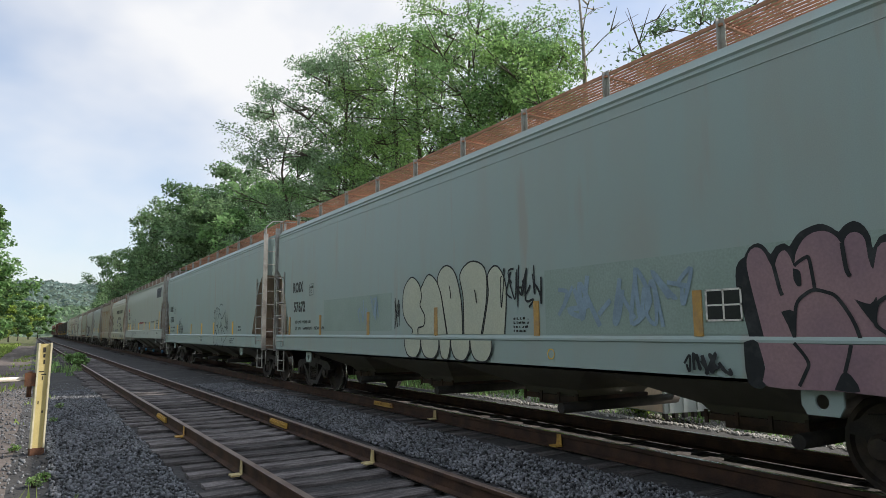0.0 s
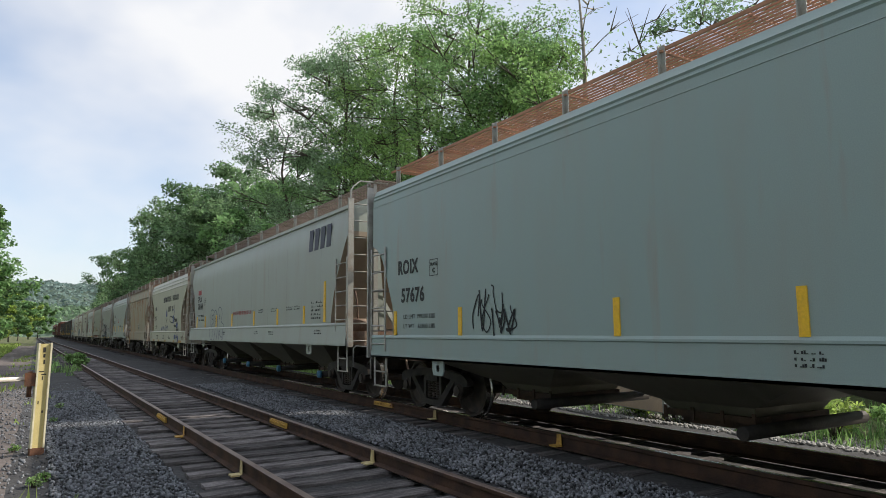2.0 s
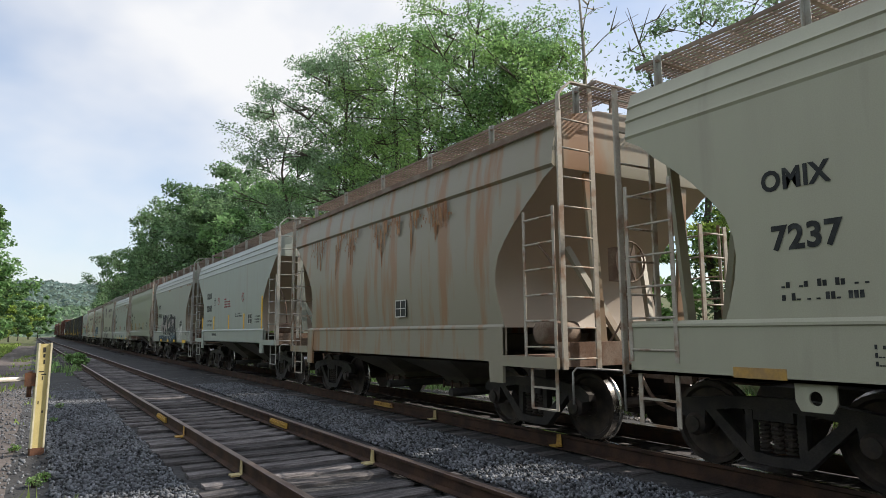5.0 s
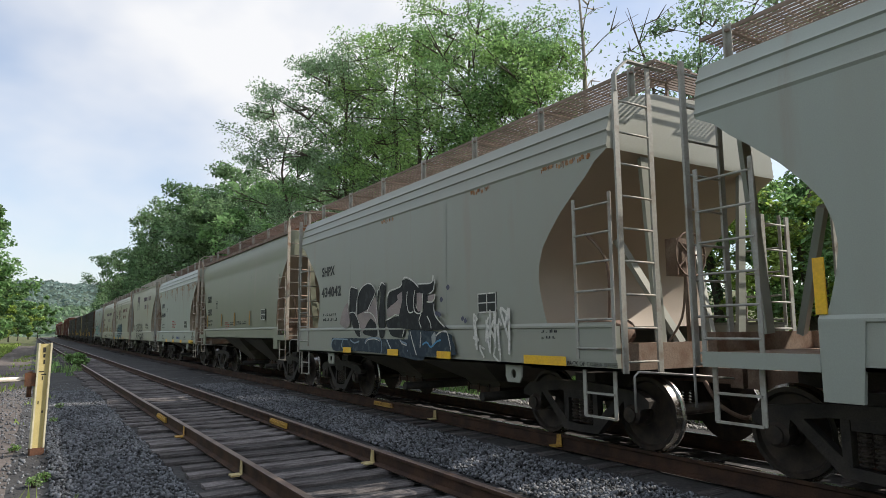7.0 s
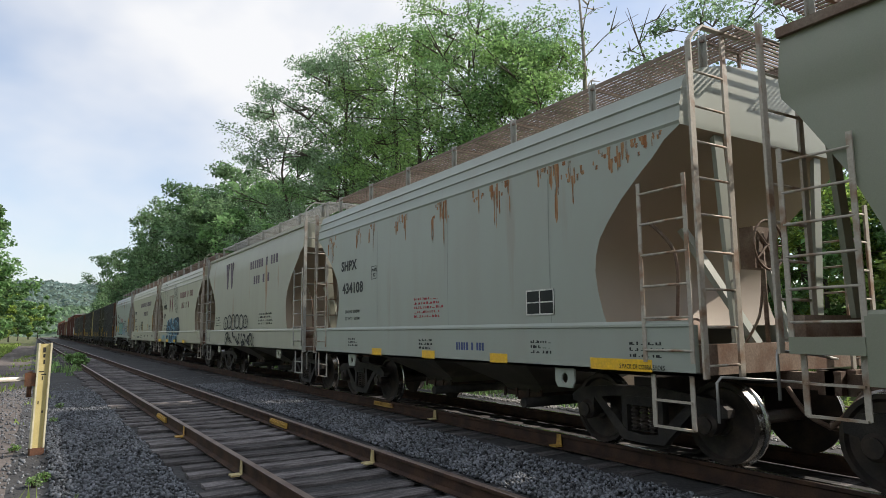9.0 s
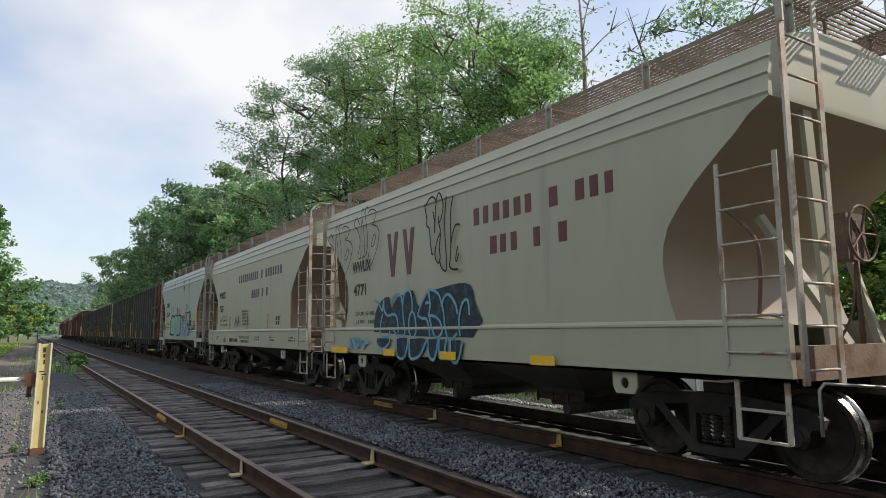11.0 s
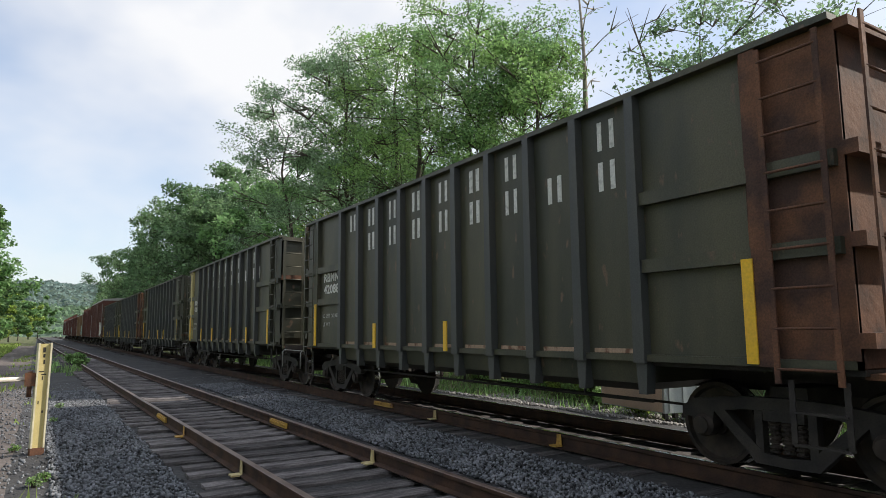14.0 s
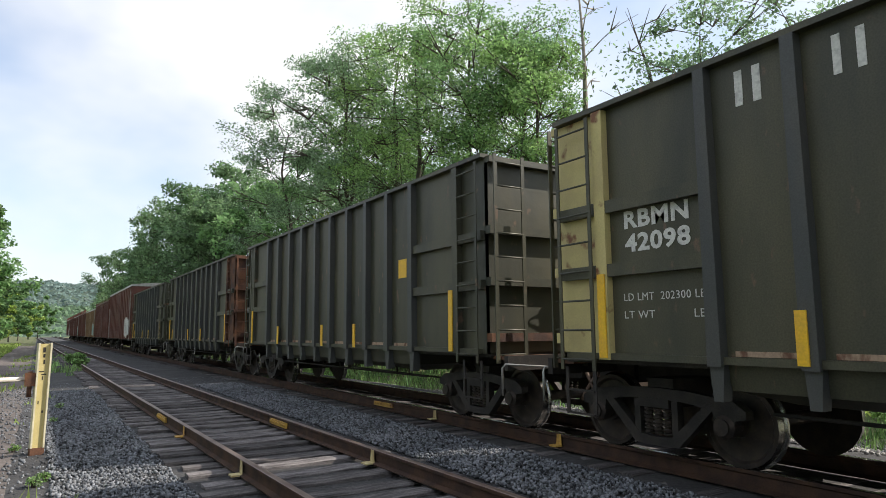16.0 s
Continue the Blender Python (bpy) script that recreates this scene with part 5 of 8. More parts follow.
    spray_line(car, "spray_black", 0.03, 0.031, 13, [(-5.77, 1.29), (-5.85, 1.19), (-5.88, 1.12), (-5.85, 1.05), (-5.79, 0.94)])
    spray_line(car, "spray_black", 0.03, 0.031, 14, [(-6.22, 1.28), (-6.2, 1.2), (-6.16, 1.07)])
    spray_field(car, "spray_black", 0.031, 15, [(-6.07, 0.93), (-6.16, 1.08), (-6.26, 0.93)])


def line_tag(car):
    """Loose thin black spray lines on the side and the sill."""
    spray_line(car, "spray_black", 0.028, 0.004, 1, [(-2.3, 1.91), (-2.25, 1.94), (-2.27, 2.09), (-2.32, 2.17), (-2.27, 2.19), (-2.23, 2.15), (-2.28, 2.12), (-2.36, 2.12), (-2.52, 2.23), (-2.67, 2.3)])
    spray_line(car, "spray_black", 0.028, 0.004, 2, [(-2.67, 2.3), (-2.84, 2.24), (-3.07, 2.21), (-2.98, 2.07), (-2.88, 1.9)])
    spray_line(car, "spray_black", 0.028, 0.004, 3, [(-2.67, 2.3), (-2.69, 2.08), (-2.72, 1.81)])
    spray_line(car, "spray_black", 0.028, 0.004, 4, [(-2.48, 1.93), (-2.43, 1.76), (-2.44, 1.59), (-2.53, 1.45), (-2.69, 1.37), (-2.77, 1.34)])
    spray_line(car, "spray_black", 0.028, 0.004, 5, [(-2.43, 1.34), (-2.47, 1.45), (-2.57, 1.48), (-2.69, 1.41), (-2.78, 1.34)])
    spray_line(car, "spray_black", 0.028, 0.004, 6, [(-2.62, 1.65), (-2.77, 1.64), (-2.9, 1.69), (-2.99, 1.76)])
    spray_line(car, "spray_black", 0.028, 0.004, 7, [(-2.8, 1.64), (-2.97, 1.53), (-3.11, 1.37)])
    spray_line(car, "spray_black", 0.028, 0.004, 8, [(-2.88, 1.9), (-2.98, 2.02), (-3.13, 2.06), (-3.27, 2.02), (-3.35, 1.94), (-3.37, 1.81), (-3.29, 1.67), (-3.16, 1.57)])
    spray_line(car, "spray_black", 0.028, 0.004, 9, [(-3.09, 2.31), (-3.21, 2.38), (-3.37, 2.38), (-3.52, 2.34)])
    spray_line(car, "spray_black", 0.028, 0.004, 10, [(-3.39, 1.88), (-3.55, 1.9), (-3.7, 1.97), (-3.83, 2.06), (-3.94, 2.14)])
    spray_line(car, "spray_black", 0.028, 0.004, 11, [(-3.94, 2.14), (-3.94, 1.96), (-3.99, 1.82), (-4.08, 1.65), (-4.14, 1.59)])
    spray_line(car, "spray_black", 0.028, 0.004, 12, [(-3.79, 1.6), (-3.97, 1.59), (-4.14, 1.59)])
    spray_line(car, "spray_black", 0.028, 0.004, 13, [(-3.33, 1.76), (-3.52, 1.61), (-3.76, 1.46), (-3.92, 1.36)])
    spray_line(car, "spray_black", 0.028, 0.004, 14, [(-3.29, 1.64), (-3.42, 1.56), (-3.56, 1.37)])
    spray_line(car, "spray_black", 0.028, 0.004, 15, [(-4.21, 1.97), (-4.22, 1.89), (-4.17, 1.76), (-4.17, 1.63), (-4.24, 1.54), (-4.31, 1.56), (-4.33, 1.66), (-4.28, 1.79), (-4.23, 1.91)])
    spray_line(car, "spray_black", 0.028, 0.004, 16, [(-3.81, 1.6), (-4.07, 1.57), (-4.31, 1.45)])
    spray_line(car, "spray_black", 0.026, 0.029, 17, [(-2.38, 1.28), (-2.43, 1.1), (-2.55, 0.98), (-2.71, 0.96), (-2.87, 1.03), (-2.91, 1.06)])
    spray_line(car, "spray_black", 0.026, 0.029, 18, [(-2.96, 1.18), (-3.02, 1.04), (-3.15, 0.93)])
    spray_line(car, "spray_black", 0.026, 0.029, 19, [(-3.03, 1.29), (-3.01, 1.24), (-3.0, 1.18)])
    spray_line(car, "spray_black", 0.026, 0.029, 20, [(-3.59, 1.24), (-3.7, 1.14), (-3.82, 0.92)])
    spray_line(car, "spray_black", 0.026, 0.029, 21, [(-3.82, 0.92), (-3.92, 1.06), (-4.14, 1.18), (-4.3, 1.27)])


def block_tag(car):
    """Black and pinkish-silver block shapes with white rims over the side and the dark sill."""
    spray_field(car, "spray_black", 0.018, 1, [(2.41, 1.8), (2.39, 2.22), (2.32, 2.3), (2.04, 2.24), (2.09, 1.92), (2.16, 1.77)])
    spray_field(car, "spray_black", 0.018, 2, [(2.04, 1.73), (2.01, 2.03), (1.92, 2.2), (1.72, 2.3), (1.54, 2.33), (1.37, 2.29), (1.24, 2.19), (1.2, 2.1), (1.36, 1.95), (1.5, 1.81), (1.68, 1.78)])
    spray_field(car, "spray_black", 0.018, 3, [(2.39, 1.78), (2.18, 1.79), (2.03, 1.7), (1.92, 1.55), (1.84, 1.34), (2.01, 1.32), (2.28, 1.54)])
    spray_field(car, "spray_black", 0.018, 4, [(1.8, 1.72), (1.61, 1.78), (1.41, 1.73), (1.24, 1.67), (1.16, 1.56), (1.14, 1.32), (1.5, 1.33), (1.78, 1.4)])
    spray_field(car, "spray_black", 0.018, 5, [(1.14, 1.96), (1.14, 2.12), (1.03, 2.27), (1.06, 2.12), (1.1, 1.97)])
    spray_field(car, "spray_black", 0.018, 6, [(1.02, 2.22), (0.89, 2.3), (0.78, 2.25), (0.82, 2.04), (0.82, 1.83), (0.79, 1.62), (0.83, 1.32), (1.02, 1.32), (1.05, 1.74), (0.99, 2.05)])
    spray_field(car, "spray_black", 0.018, 7, [(0.71, 1.98), (0.62, 2.1), (0.38, 2.14), (0.18, 2.19), (0.07, 2.27), (0.02, 2.31), (-0.15, 2.27), (-0.36, 2.19), (-0.45, 2.11), (-0.49, 2.0), (-0.48, 1.66), (-0.46, 1.3), (-0.16, 1.3), (-0.05, 1.5), (0.07, 1.69), (0.53, 1.81), (0.7, 1.72)])
    spray_field(car, "spray_black", 0.019, 8, [(0.79, 1.6), (0.63, 1.62), (0.41, 1.66), (0.21, 1.67), (0.08, 1.62), (0.02, 1.53), (0.06, 1.31), (0.49, 1.32), (0.64, 1.42)])
    spray_field(car, "spray_pink", 0.02, 9, [(2.06, 1.73), (1.47, 1.85), (1.22, 2.05), (1.14, 1.91), (1.09, 1.53), (1.41, 1.65), (1.76, 1.4), (1.92, 1.58)])
    spray_field(car, "spray_pink", 0.02, 10, [(0.72, 1.8), (0.53, 1.87), (0.37, 1.92), (0.12, 2.03), (0.12, 1.74), (0.36, 1.71), (0.68, 1.67)])
    spray_field(car, "spray_pink", 0.021, 11, [(0.32, 2.04), (0.13, 2.09), (0.04, 2.1), (0.05, 1.92), (0.24, 1.89)])
    spray_field(car, "spray_pink", 0.02, 12, [(2.9, 1.57), (2.75, 1.83), (2.47, 2.0), (2.43, 1.78), (2.36, 1.56), (2.58, 1.47)])
    spray_line(car, "ink_white", 0.022, 0.023, 13, [(2.46, 1.81), (2.43, 2.06), (2.36, 2.27), (2.28, 2.3), (2.02, 2.25)])
    spray_line(car, "ink_white", 0.022, 0.023, 14, [(2.05, 1.73), (2.03, 2.0), (1.89, 2.2), (1.68, 2.3), (1.47, 2.32), (1.3, 2.26), (1.19, 2.13), (1.43, 1.9), (1.54, 1.79)])
    spray_line(car, "ink_white", 0.022, 0.023, 15, [(2.39, 1.78), (2.18, 1.79), (2.02, 1.7), (1.9, 1.54), (1.82, 1.31)])
    spray_line(car, "ink_white", 0.022, 0.023, 16, [(1.05, 2.17), (0.93, 2.3), (0.76, 2.24)])
    spray_line(car, "ink_white", 0.022, 0.023, 17, [(0.7, 2.03), (0.59, 2.13), (0.32, 2.16), (0.15, 2.2), (0.04, 2.33), (-0.2, 2.28), (-0.44, 2.15), (-0.53, 2.07)])
    spray_line(car, "ink_white", 0.022, 0.023, 18, [(-0.16, 2.03), (-0.12, 1.9), (-0.16, 1.74), (-0.24, 1.7), (-0.34, 1.73)])
    spray_line(car, "ink_white", 0.022, 0.023, 19, [(-0.41, 2.05), (-0.37, 1.95), (-0.39, 1.81), (-0.46, 1.77)])
    spray_line(car, "ink_white", 0.022, 0.023, 20, [(1.68, 1.77), (1.4, 1.76), (1.18, 1.64), (1.1, 1.45)])
    spray_line(car, "ink_white", 0.022, 0.023, 21, [(0.76, 1.6), (0.57, 1.64), (0.36, 1.7), (0.26, 1.68), (0.07, 1.69), (-0.01, 1.55), (0.1, 1.32)])
    spray_line(car, "ink_white", 0.022, 0.023, 22, [(1.08, 2.17), (1.11, 1.9), (1.08, 1.58), (1.03, 1.32)])
    spray_field(car, "spray_navy2", 0.032, 23, [(3.27, 1.28), (1.77, 1.28), (0.54, 1.27), (-0.63, 1.24), (-0.62, 0.94), (0.31, 0.99), (1.58, 1.03), (2.51, 1.02), (3.21, 1.03)])
    spray_line(car, "spray_faded", 0.03, 0.035, 24, [(1.6, 1.19), (1.49, 1.27), (1.16, 1.29), (0.92, 1.26), (0.87, 1.12), (0.91, 1.01)])
    spray_line(car, "spray_faded", 0.03, 0.035, 25, [(0.7, 1.27), (0.62, 1.2), (0.5, 1.08), (0.4, 1.04)])
    spray_line(car, "spray_faded", 0.03, 0.035, 26, [(0.17, 1.26), (0.1, 1.23), (-0.07, 1.19), (-0.11, 1.07)])
    spray_line(car, "spray_faded", 0.03, 0.035, 27, [(-0.25, 1.26), (-0.28, 1.2), (-0.36, 1.12), (-0.43, 1.04)])
    spray_line(car, "spray_faded", 0.03, 0.035, 28, [(3.31, 1.09), (3.2, 1.24), (2.95, 1.26), (2.41, 1.25)])
    spray_line(car, "spray_faded", 0.03, 0.035, 29, [(2.28, 1.24), (2.08, 1.19), (1.85, 1.22)])
    spray_line(car, "spray_faded", 0.03, 0.035, 30, [(2.67, 1.23), (2.72, 1.12), (2.59, 1.04)])
    spray_line(car, "ink_white", 0.016, 0.037, 31, [(1.56, 1.18), (1.45, 1.25), (1.15, 1.27), (0.95, 1.24)])
    spray_line(car, "ink_white", 0.016, 0.037, 32, [(0.64, 1.26), (0.58, 1.19), (0.46, 1.08)])
    spray_line(car, "ink_white", 0.016, 0.037, 33, [(0.13, 1.24), (0.07, 1.2), (-0.09, 1.17)])
    spray_field(car, "spray_black", 0.019, 34, [(0.1, 2.28), (-0.03, 2.29), (-0.39, 2.14), (-0.44, 2.05), (-0.37, 1.79), (-0.44, 1.7), (-0.63, 1.72), (-0.6, 1.83), (-0.62, 2.02), (-0.76, 2.05), (-0.8, 1.88), (-0.99, 1.87), (-0.98, 1.7), (-1.07, 1.59), (-1.31, 1.48), (-1.32, 1.43), (0.15, 1.46), (0.1, 1.94)])
    spray_field(car, "spray_black", 0.019, 35, [(-0.47, 2.17), (-0.87, 2.18), (-0.98, 2.2), (-0.99, 2.09), (-0.89, 2.01), (-0.72, 2.01), (-0.5, 2.05)])
    spray_field(car, "spray_pink", 0.021, 36, [(-0.42, 2.04), (-0.6, 2.01), (-0.6, 1.78), (-0.44, 1.75)])
    spray_field(car, "spray_pink", 0.021, 37, [(-0.79, 1.97), (-1.0, 1.99), (-0.96, 1.88), (-0.8, 1.88)])
    spray_line(car, "ink_white", 0.022, 0.023, 38, [(-0.46, 2.19), (-0.62, 2.18), (-0.91, 2.18), (-0.96, 2.29), (-1.0, 2.2), (-0.97, 2.06), (-0.83, 2.0)])
    spray_line(car, "ink_white", 0.022, 0.023, 39, [(-0.1, 2.08), (-0.08, 1.9), (-0.14, 1.74), (-0.25, 1.72), (-0.31, 1.74)])
    spray_line(car, "ink_white", 0.022, 0.023, 40, [(-0.37, 2.09), (-0.32, 1.91), (-0.37, 1.73), (-0.59, 1.72), (-0.63, 2.02)])
    spray_line(car, "ink_white", 0.022, 0.023, 41, [(-0.76, 1.88), (-0.92, 1.87), (-1.01, 1.92), (-1.02, 1.99)])
    spray_line(car, "ink_white", 0.022, 0.023, 42, [(-0.99, 1.84), (-0.99, 1.73), (-1.07, 1.61), (-1.31, 1.47)])
    spray_line(car, "ink_white", 0.022, 0.023, 43, [(-0.77, 1.65), (-0.87, 1.54), (-0.9, 1.45)])
    spray_line(car, "ink_white", 0.022, 0.023, 44, [(-0.58, 1.69), (-0.51, 1.58), (-0.58, 1.46)])
    spray_field(car, "spray_navy2", 0.032, 45, [(-0.2, 1.43), (-1.4, 1.38), (-1.54, 1.27), (-1.63, 1.1), (-1.47, 1.04), (-0.18, 1.02)])
    spray_field(car, "spray_silver", 0.036, 46, [(-0.93, 1.32), (-1.04, 1.4), (-1.06, 1.26), (-0.96, 1.18)])
    spray_line(car, "ink_white", 0.022, 0.037, 47, [(-1.07, 1.33), (-1.2, 1.39), (-1.38, 1.4), (-1.46, 1.27), (-1.51, 1.12)])
    spray_line(car, "ink_white", 0.022, 0.037, 48, [(-0.24, 1.4), (-0.31, 1.25), (-0.45, 1.02)])
    spray_line(car, "ink_white", 0.022, 0.037, 49, [(-0.59, 1.4), (-0.6, 1.31), (-0.57, 1.14)])
    spray_line(car, "spray_sky", 0.03, 0.037, 50, [(-0.65, 1.19), (-0.79, 1.23), (-0.92, 1.16), (-1.09, 1.24), (-1.22, 1.27)])
    spray_field(car, "spray_slate", 0.018, 51, [(-1.17, 1.9), (-1.22, 1.94), (-1.27, 1.89), (-1.21, 1.85)])
    spray_field(car, "spray_slate", 0.018, 52, [(-1.77, 1.59), (-1.82, 1.63), (-1.86, 1.59), (-1.81, 1.55)])
    spray_field(car, "spray_slate", 0.018, 53, [(-1.85, 1.56), (-1.89, 1.6), (-1.93, 1.55), (-1.88, 1.51)])
    spray_field(car, "spray_slate", 0.018, 54, [(-1.36, 2.08), (-1.42, 2.12), (-1.47, 2.07), (-1.41, 2.03)])
    spray_field(car, "spray_slate", 0.018, 55, [(-1.02, 1.69), (-1.08, 1.73), (-1.13, 1.68), (-1.07, 1.64)])
    spray_field(car, "spray_slate", 0.018, 56, [(-1.1, 1.67), (-1.15, 1.71), (-1.21, 1.66), (-1.15, 1.62)])


def blue_tag(car):
    """Cyan block outlines sprayed over a dark blue field, looping on over the sill."""
    spray_field(car, "spray_navy2", 0.014, 1, [(2.68, 1.4), (2.62, 1.75), (2.36, 1.97), (2.05, 2.03), (1.98, 1.81), (1.86, 1.91), (1.72, 2.0), (1.55, 2.03), (1.34, 2.09), (1.16, 2.09), (1.06, 1.93), (0.96, 1.82), (0.78, 1.96), (0.62, 2.07), (0.36, 2.07), (0.08, 2.1), (-0.28, 2.12), (-0.57, 2.08), (-0.68, 1.83), (-0.64, 1.31)])
    spray_line(car, "spray_cyan", 0.046, 0.018, 2, [(2.68, 2.0), (2.48, 1.93), (2.32, 1.79), (2.26, 1.97), (2.24, 1.79), (2.09, 1.69), (1.88, 1.71), (1.74, 1.65), (1.68, 1.37)])
    spray_line(car, "spray_cyan", 0.046, 0.018, 3, [(2.3, 1.73), (2.38, 1.55), (2.4, 1.37), (2.28, 1.3), (2.08, 1.32), (2.0, 1.42)])
    spray_line(car, "spray_cyan", 0.046, 0.018, 4, [(1.98, 1.89), (1.9, 2.0), (1.72, 2.06), (1.58, 2.01), (1.52, 1.81)])
    spray_line(car, "spray_cyan", 0.046, 0.018, 5, [(1.86, 1.43), (1.72, 1.33), (1.5, 1.33), (1.44, 1.42), (1.5, 1.64), (1.52, 1.86)])
    spray_line(car, "spray_cyan", 0.046, 0.018, 6, [(1.52, 1.81), (1.48, 2.02), (1.34, 2.11), (1.24, 2.06), (1.18, 1.89), (1.18, 1.74)])
    spray_line(car, "spray_cyan", 0.046, 0.018, 7, [(1.12, 1.31), (1.05, 1.42), (1.08, 1.63), (1.18, 1.74), (1.28, 1.63), (1.3, 1.45), (1.23, 1.31)])
    spray_line(car, "spray_cyan", 0.046, 0.018, 8, [(0.99, 1.67), (0.9, 1.82), (0.74, 1.98), (0.61, 2.07), (0.46, 2.05), (0.32, 1.99), (0.24, 1.87), (0.16, 1.68), (0.14, 1.5)])
    spray_line(car, "spray_cyan", 0.046, 0.018, 9, [(0.99, 1.67), (0.86, 1.62), (0.72, 1.61), (0.64, 1.51), (0.59, 1.32)])
    spray_line(car, "spray_cyan", 0.046, 0.018, 10, [(0.73, 1.86), (0.58, 1.86), (0.6, 1.73), (0.62, 1.66), (0.49, 1.65), (0.3, 1.58), (0.21, 1.41), (0.32, 1.32), (0.42, 1.32), (0.5, 1.42), (0.62, 1.66)])
    spray_line(car, "spray_cyan", 0.046, 0.018, 11, [(0.62, 2.05), (0.6, 1.96), (0.58, 1.85)])
    spray_line(car, "spray_cyan", 0.046, 0.018, 12, [(0.22, 1.78), (0.16, 1.91), (0.06, 1.97), (-0.06, 1.93), (-0.18, 1.81), (-0.24, 1.66)])
    spray_line(car, "spray_cyan", 0.046, 0.018, 13, [(0.12, 1.5), (0.07, 1.33), (-0.05, 1.28), (-0.22, 1.37)])
    spray_line(car, "spray_cyan", 0.046, 0.018, 14, [(-0.3, 1.33), (-0.28, 1.58), (-0.38, 1.82), (-0.52, 1.85), (-0.56, 1.64)])
    spray_field(car, "spray_navy2", 0.031, 15, [(2.5, 1.28), (2.47, 1.16), (2.24, 1.09), (2.0, 1.19), (1.95, 1.28)])
    spray_field(car, "spray_navy2", 0.031, 16, [(1.72, 1.28), (1.66, 0.98), (1.42, 0.98), (1.27, 1.28)])
    spray_field(car, "spray_navy2", 0.031, 17, [(1.24, 1.28), (1.2, 0.97), (0.94, 0.98), (0.8, 1.09), (0.64, 1.28)])
    spray_field(car, "spray_navy2", 0.031, 18, [(0.61, 1.28), (0.6, 1.09), (0.54, 0.98), (0.42, 0.97), (0.34, 1.12), (0.3, 1.27)])
    spray_field(car, "spray_navy2", 0.031, 19, [(0.27, 1.27), (0.27, 1.06), (0.21, 0.99), (0.12, 1.03), (0.07, 1.27)])
    spray_field(car, "spray_navy2", 0.031, 20, [(-0.06, 1.26), (-0.08, 0.99), (-0.26, 0.96), (-0.4, 1.25)])
    spray_line(car, "spray_cyan", 0.05, 0.034, 21, [(2.5, 1.28), (2.46, 1.16), (2.24, 1.09), (2.0, 1.19), (1.95, 1.28)])
    spray_line(car, "spray_cyan", 0.05, 0.034, 22, [(1.72, 1.28), (1.66, 0.98), (1.4, 0.98), (1.27, 1.28)])
    spray_line(car, "spray_cyan", 0.05, 0.034, 23, [(1.24, 1.28), (1.2, 0.97), (0.94, 0.99), (0.8, 1.09), (0.64, 1.28)])
    spray_line(car, "spray_cyan", 0.05, 0.034, 24, [(0.61, 1.28), (0.6, 1.09), (0.54, 0.98), (0.42, 0.97), (0.34, 1.12), (0.3, 1.27)])
    spray_line(car, "spray_cyan", 0.05, 0.034, 25, [(0.27, 1.27), (0.27, 1.06), (0.21, 0.99), (0.12, 1.03), (0.06, 1.27)])
    spray_line(car, "spray_cyan", 0.05, 0.034, 26, [(-0.06, 1.26), (-0.08, 0.99), (-0.26, 0.96), (-0.4, 1.25)])
    spray_line(car, "spray_black", 0.032, 0.022, 27, [(0.72, 3.46), (0.64, 3.49), (0.54, 3.56), (0.42, 3.56), (0.34, 3.47), (0.36, 3.32), (0.39, 2.99)])
    spray_line(car, "spray_black", 0.032, 0.022, 28, [(0.7, 3.44), (0.64, 3.26), (0.64, 3.13), (0.56, 3.06), (0.52, 2.82), (0.48, 2.64), (0.44, 2.65)])
    spray_line(car, "spray_black", 0.032, 0.022, 29, [(0.44, 3.33), (0.39, 3.14), (0.39, 2.97)])
    spray_line(car, "spray_black", 0.032, 0.022, 30, [(0.34, 3.47), (0.26, 3.6), (0.18, 3.54), (0.12, 3.38), (0.18, 3.18), (0.26, 3.12), (0.26, 3.22)])
    spray_line(car, "spray_black", 0.032, 0.022, 31, [(0.26, 3.12), (0.21, 2.97), (0.3, 2.85), (0.38, 2.65), (0.34, 2.52), (0.26, 2.48), (0.22, 2.57), (0.24, 2.71), (0.2, 2.94)])
    spray_line(car, "spray_black", 0.032, 0.022, 32, [(0.24, 2.5), (0.16, 2.37), (0.04, 2.35), (0.04, 2.58), (0.07, 2.91), (0.07, 3.19), (0.02, 3.51)])
    spray_line(car, "spray_black", 0.032, 0.022, 33, [(-0.18, 3.48), (-0.12, 3.32), (-0.1, 3.1), (-0.1, 2.73), (-0.08, 2.51), (-0.06, 2.4), (-0.15, 2.34), (-0.3, 2.33)])
    spray_line(car, "spray_black", 0.032, 0.022, 34, [(-0.36, 3.0), (-0.24, 3.01), (-0.16, 2.9), (-0.1, 2.73)])
    spray_line(car, "spray_black", 0.032, 0.022, 35, [(-0.32, 2.57), (-0.26, 2.45), (-0.24, 2.52), (-0.3, 2.68)])
    spray_line(car, "spray_black", 0.022, 0.022, 36, [(3.28, 3.51), (3.43, 3.68), (3.54, 3.54), (3.34, 3.38), (3.26, 3.15), (3.36, 2.89)])
    spray_line(car, "spray_black", 0.022, 0.022, 37, [(3.18, 3.57), (3.22, 3.36), (3.22, 2.87), (3.36, 2.86)])
    spray_line(car, "spray_black", 0.022, 0.022, 38, [(3.06, 3.7), (3.12, 3.81), (3.18, 3.7), (3.08, 3.33), (3.06, 2.91), (3.18, 2.83)])
    spray_line(car, "spray_black", 0.022, 0.022, 39, [(2.88, 3.78), (2.96, 3.82), (3.02, 3.7), (2.92, 3.29), (2.93, 2.96), (3.06, 2.83)])
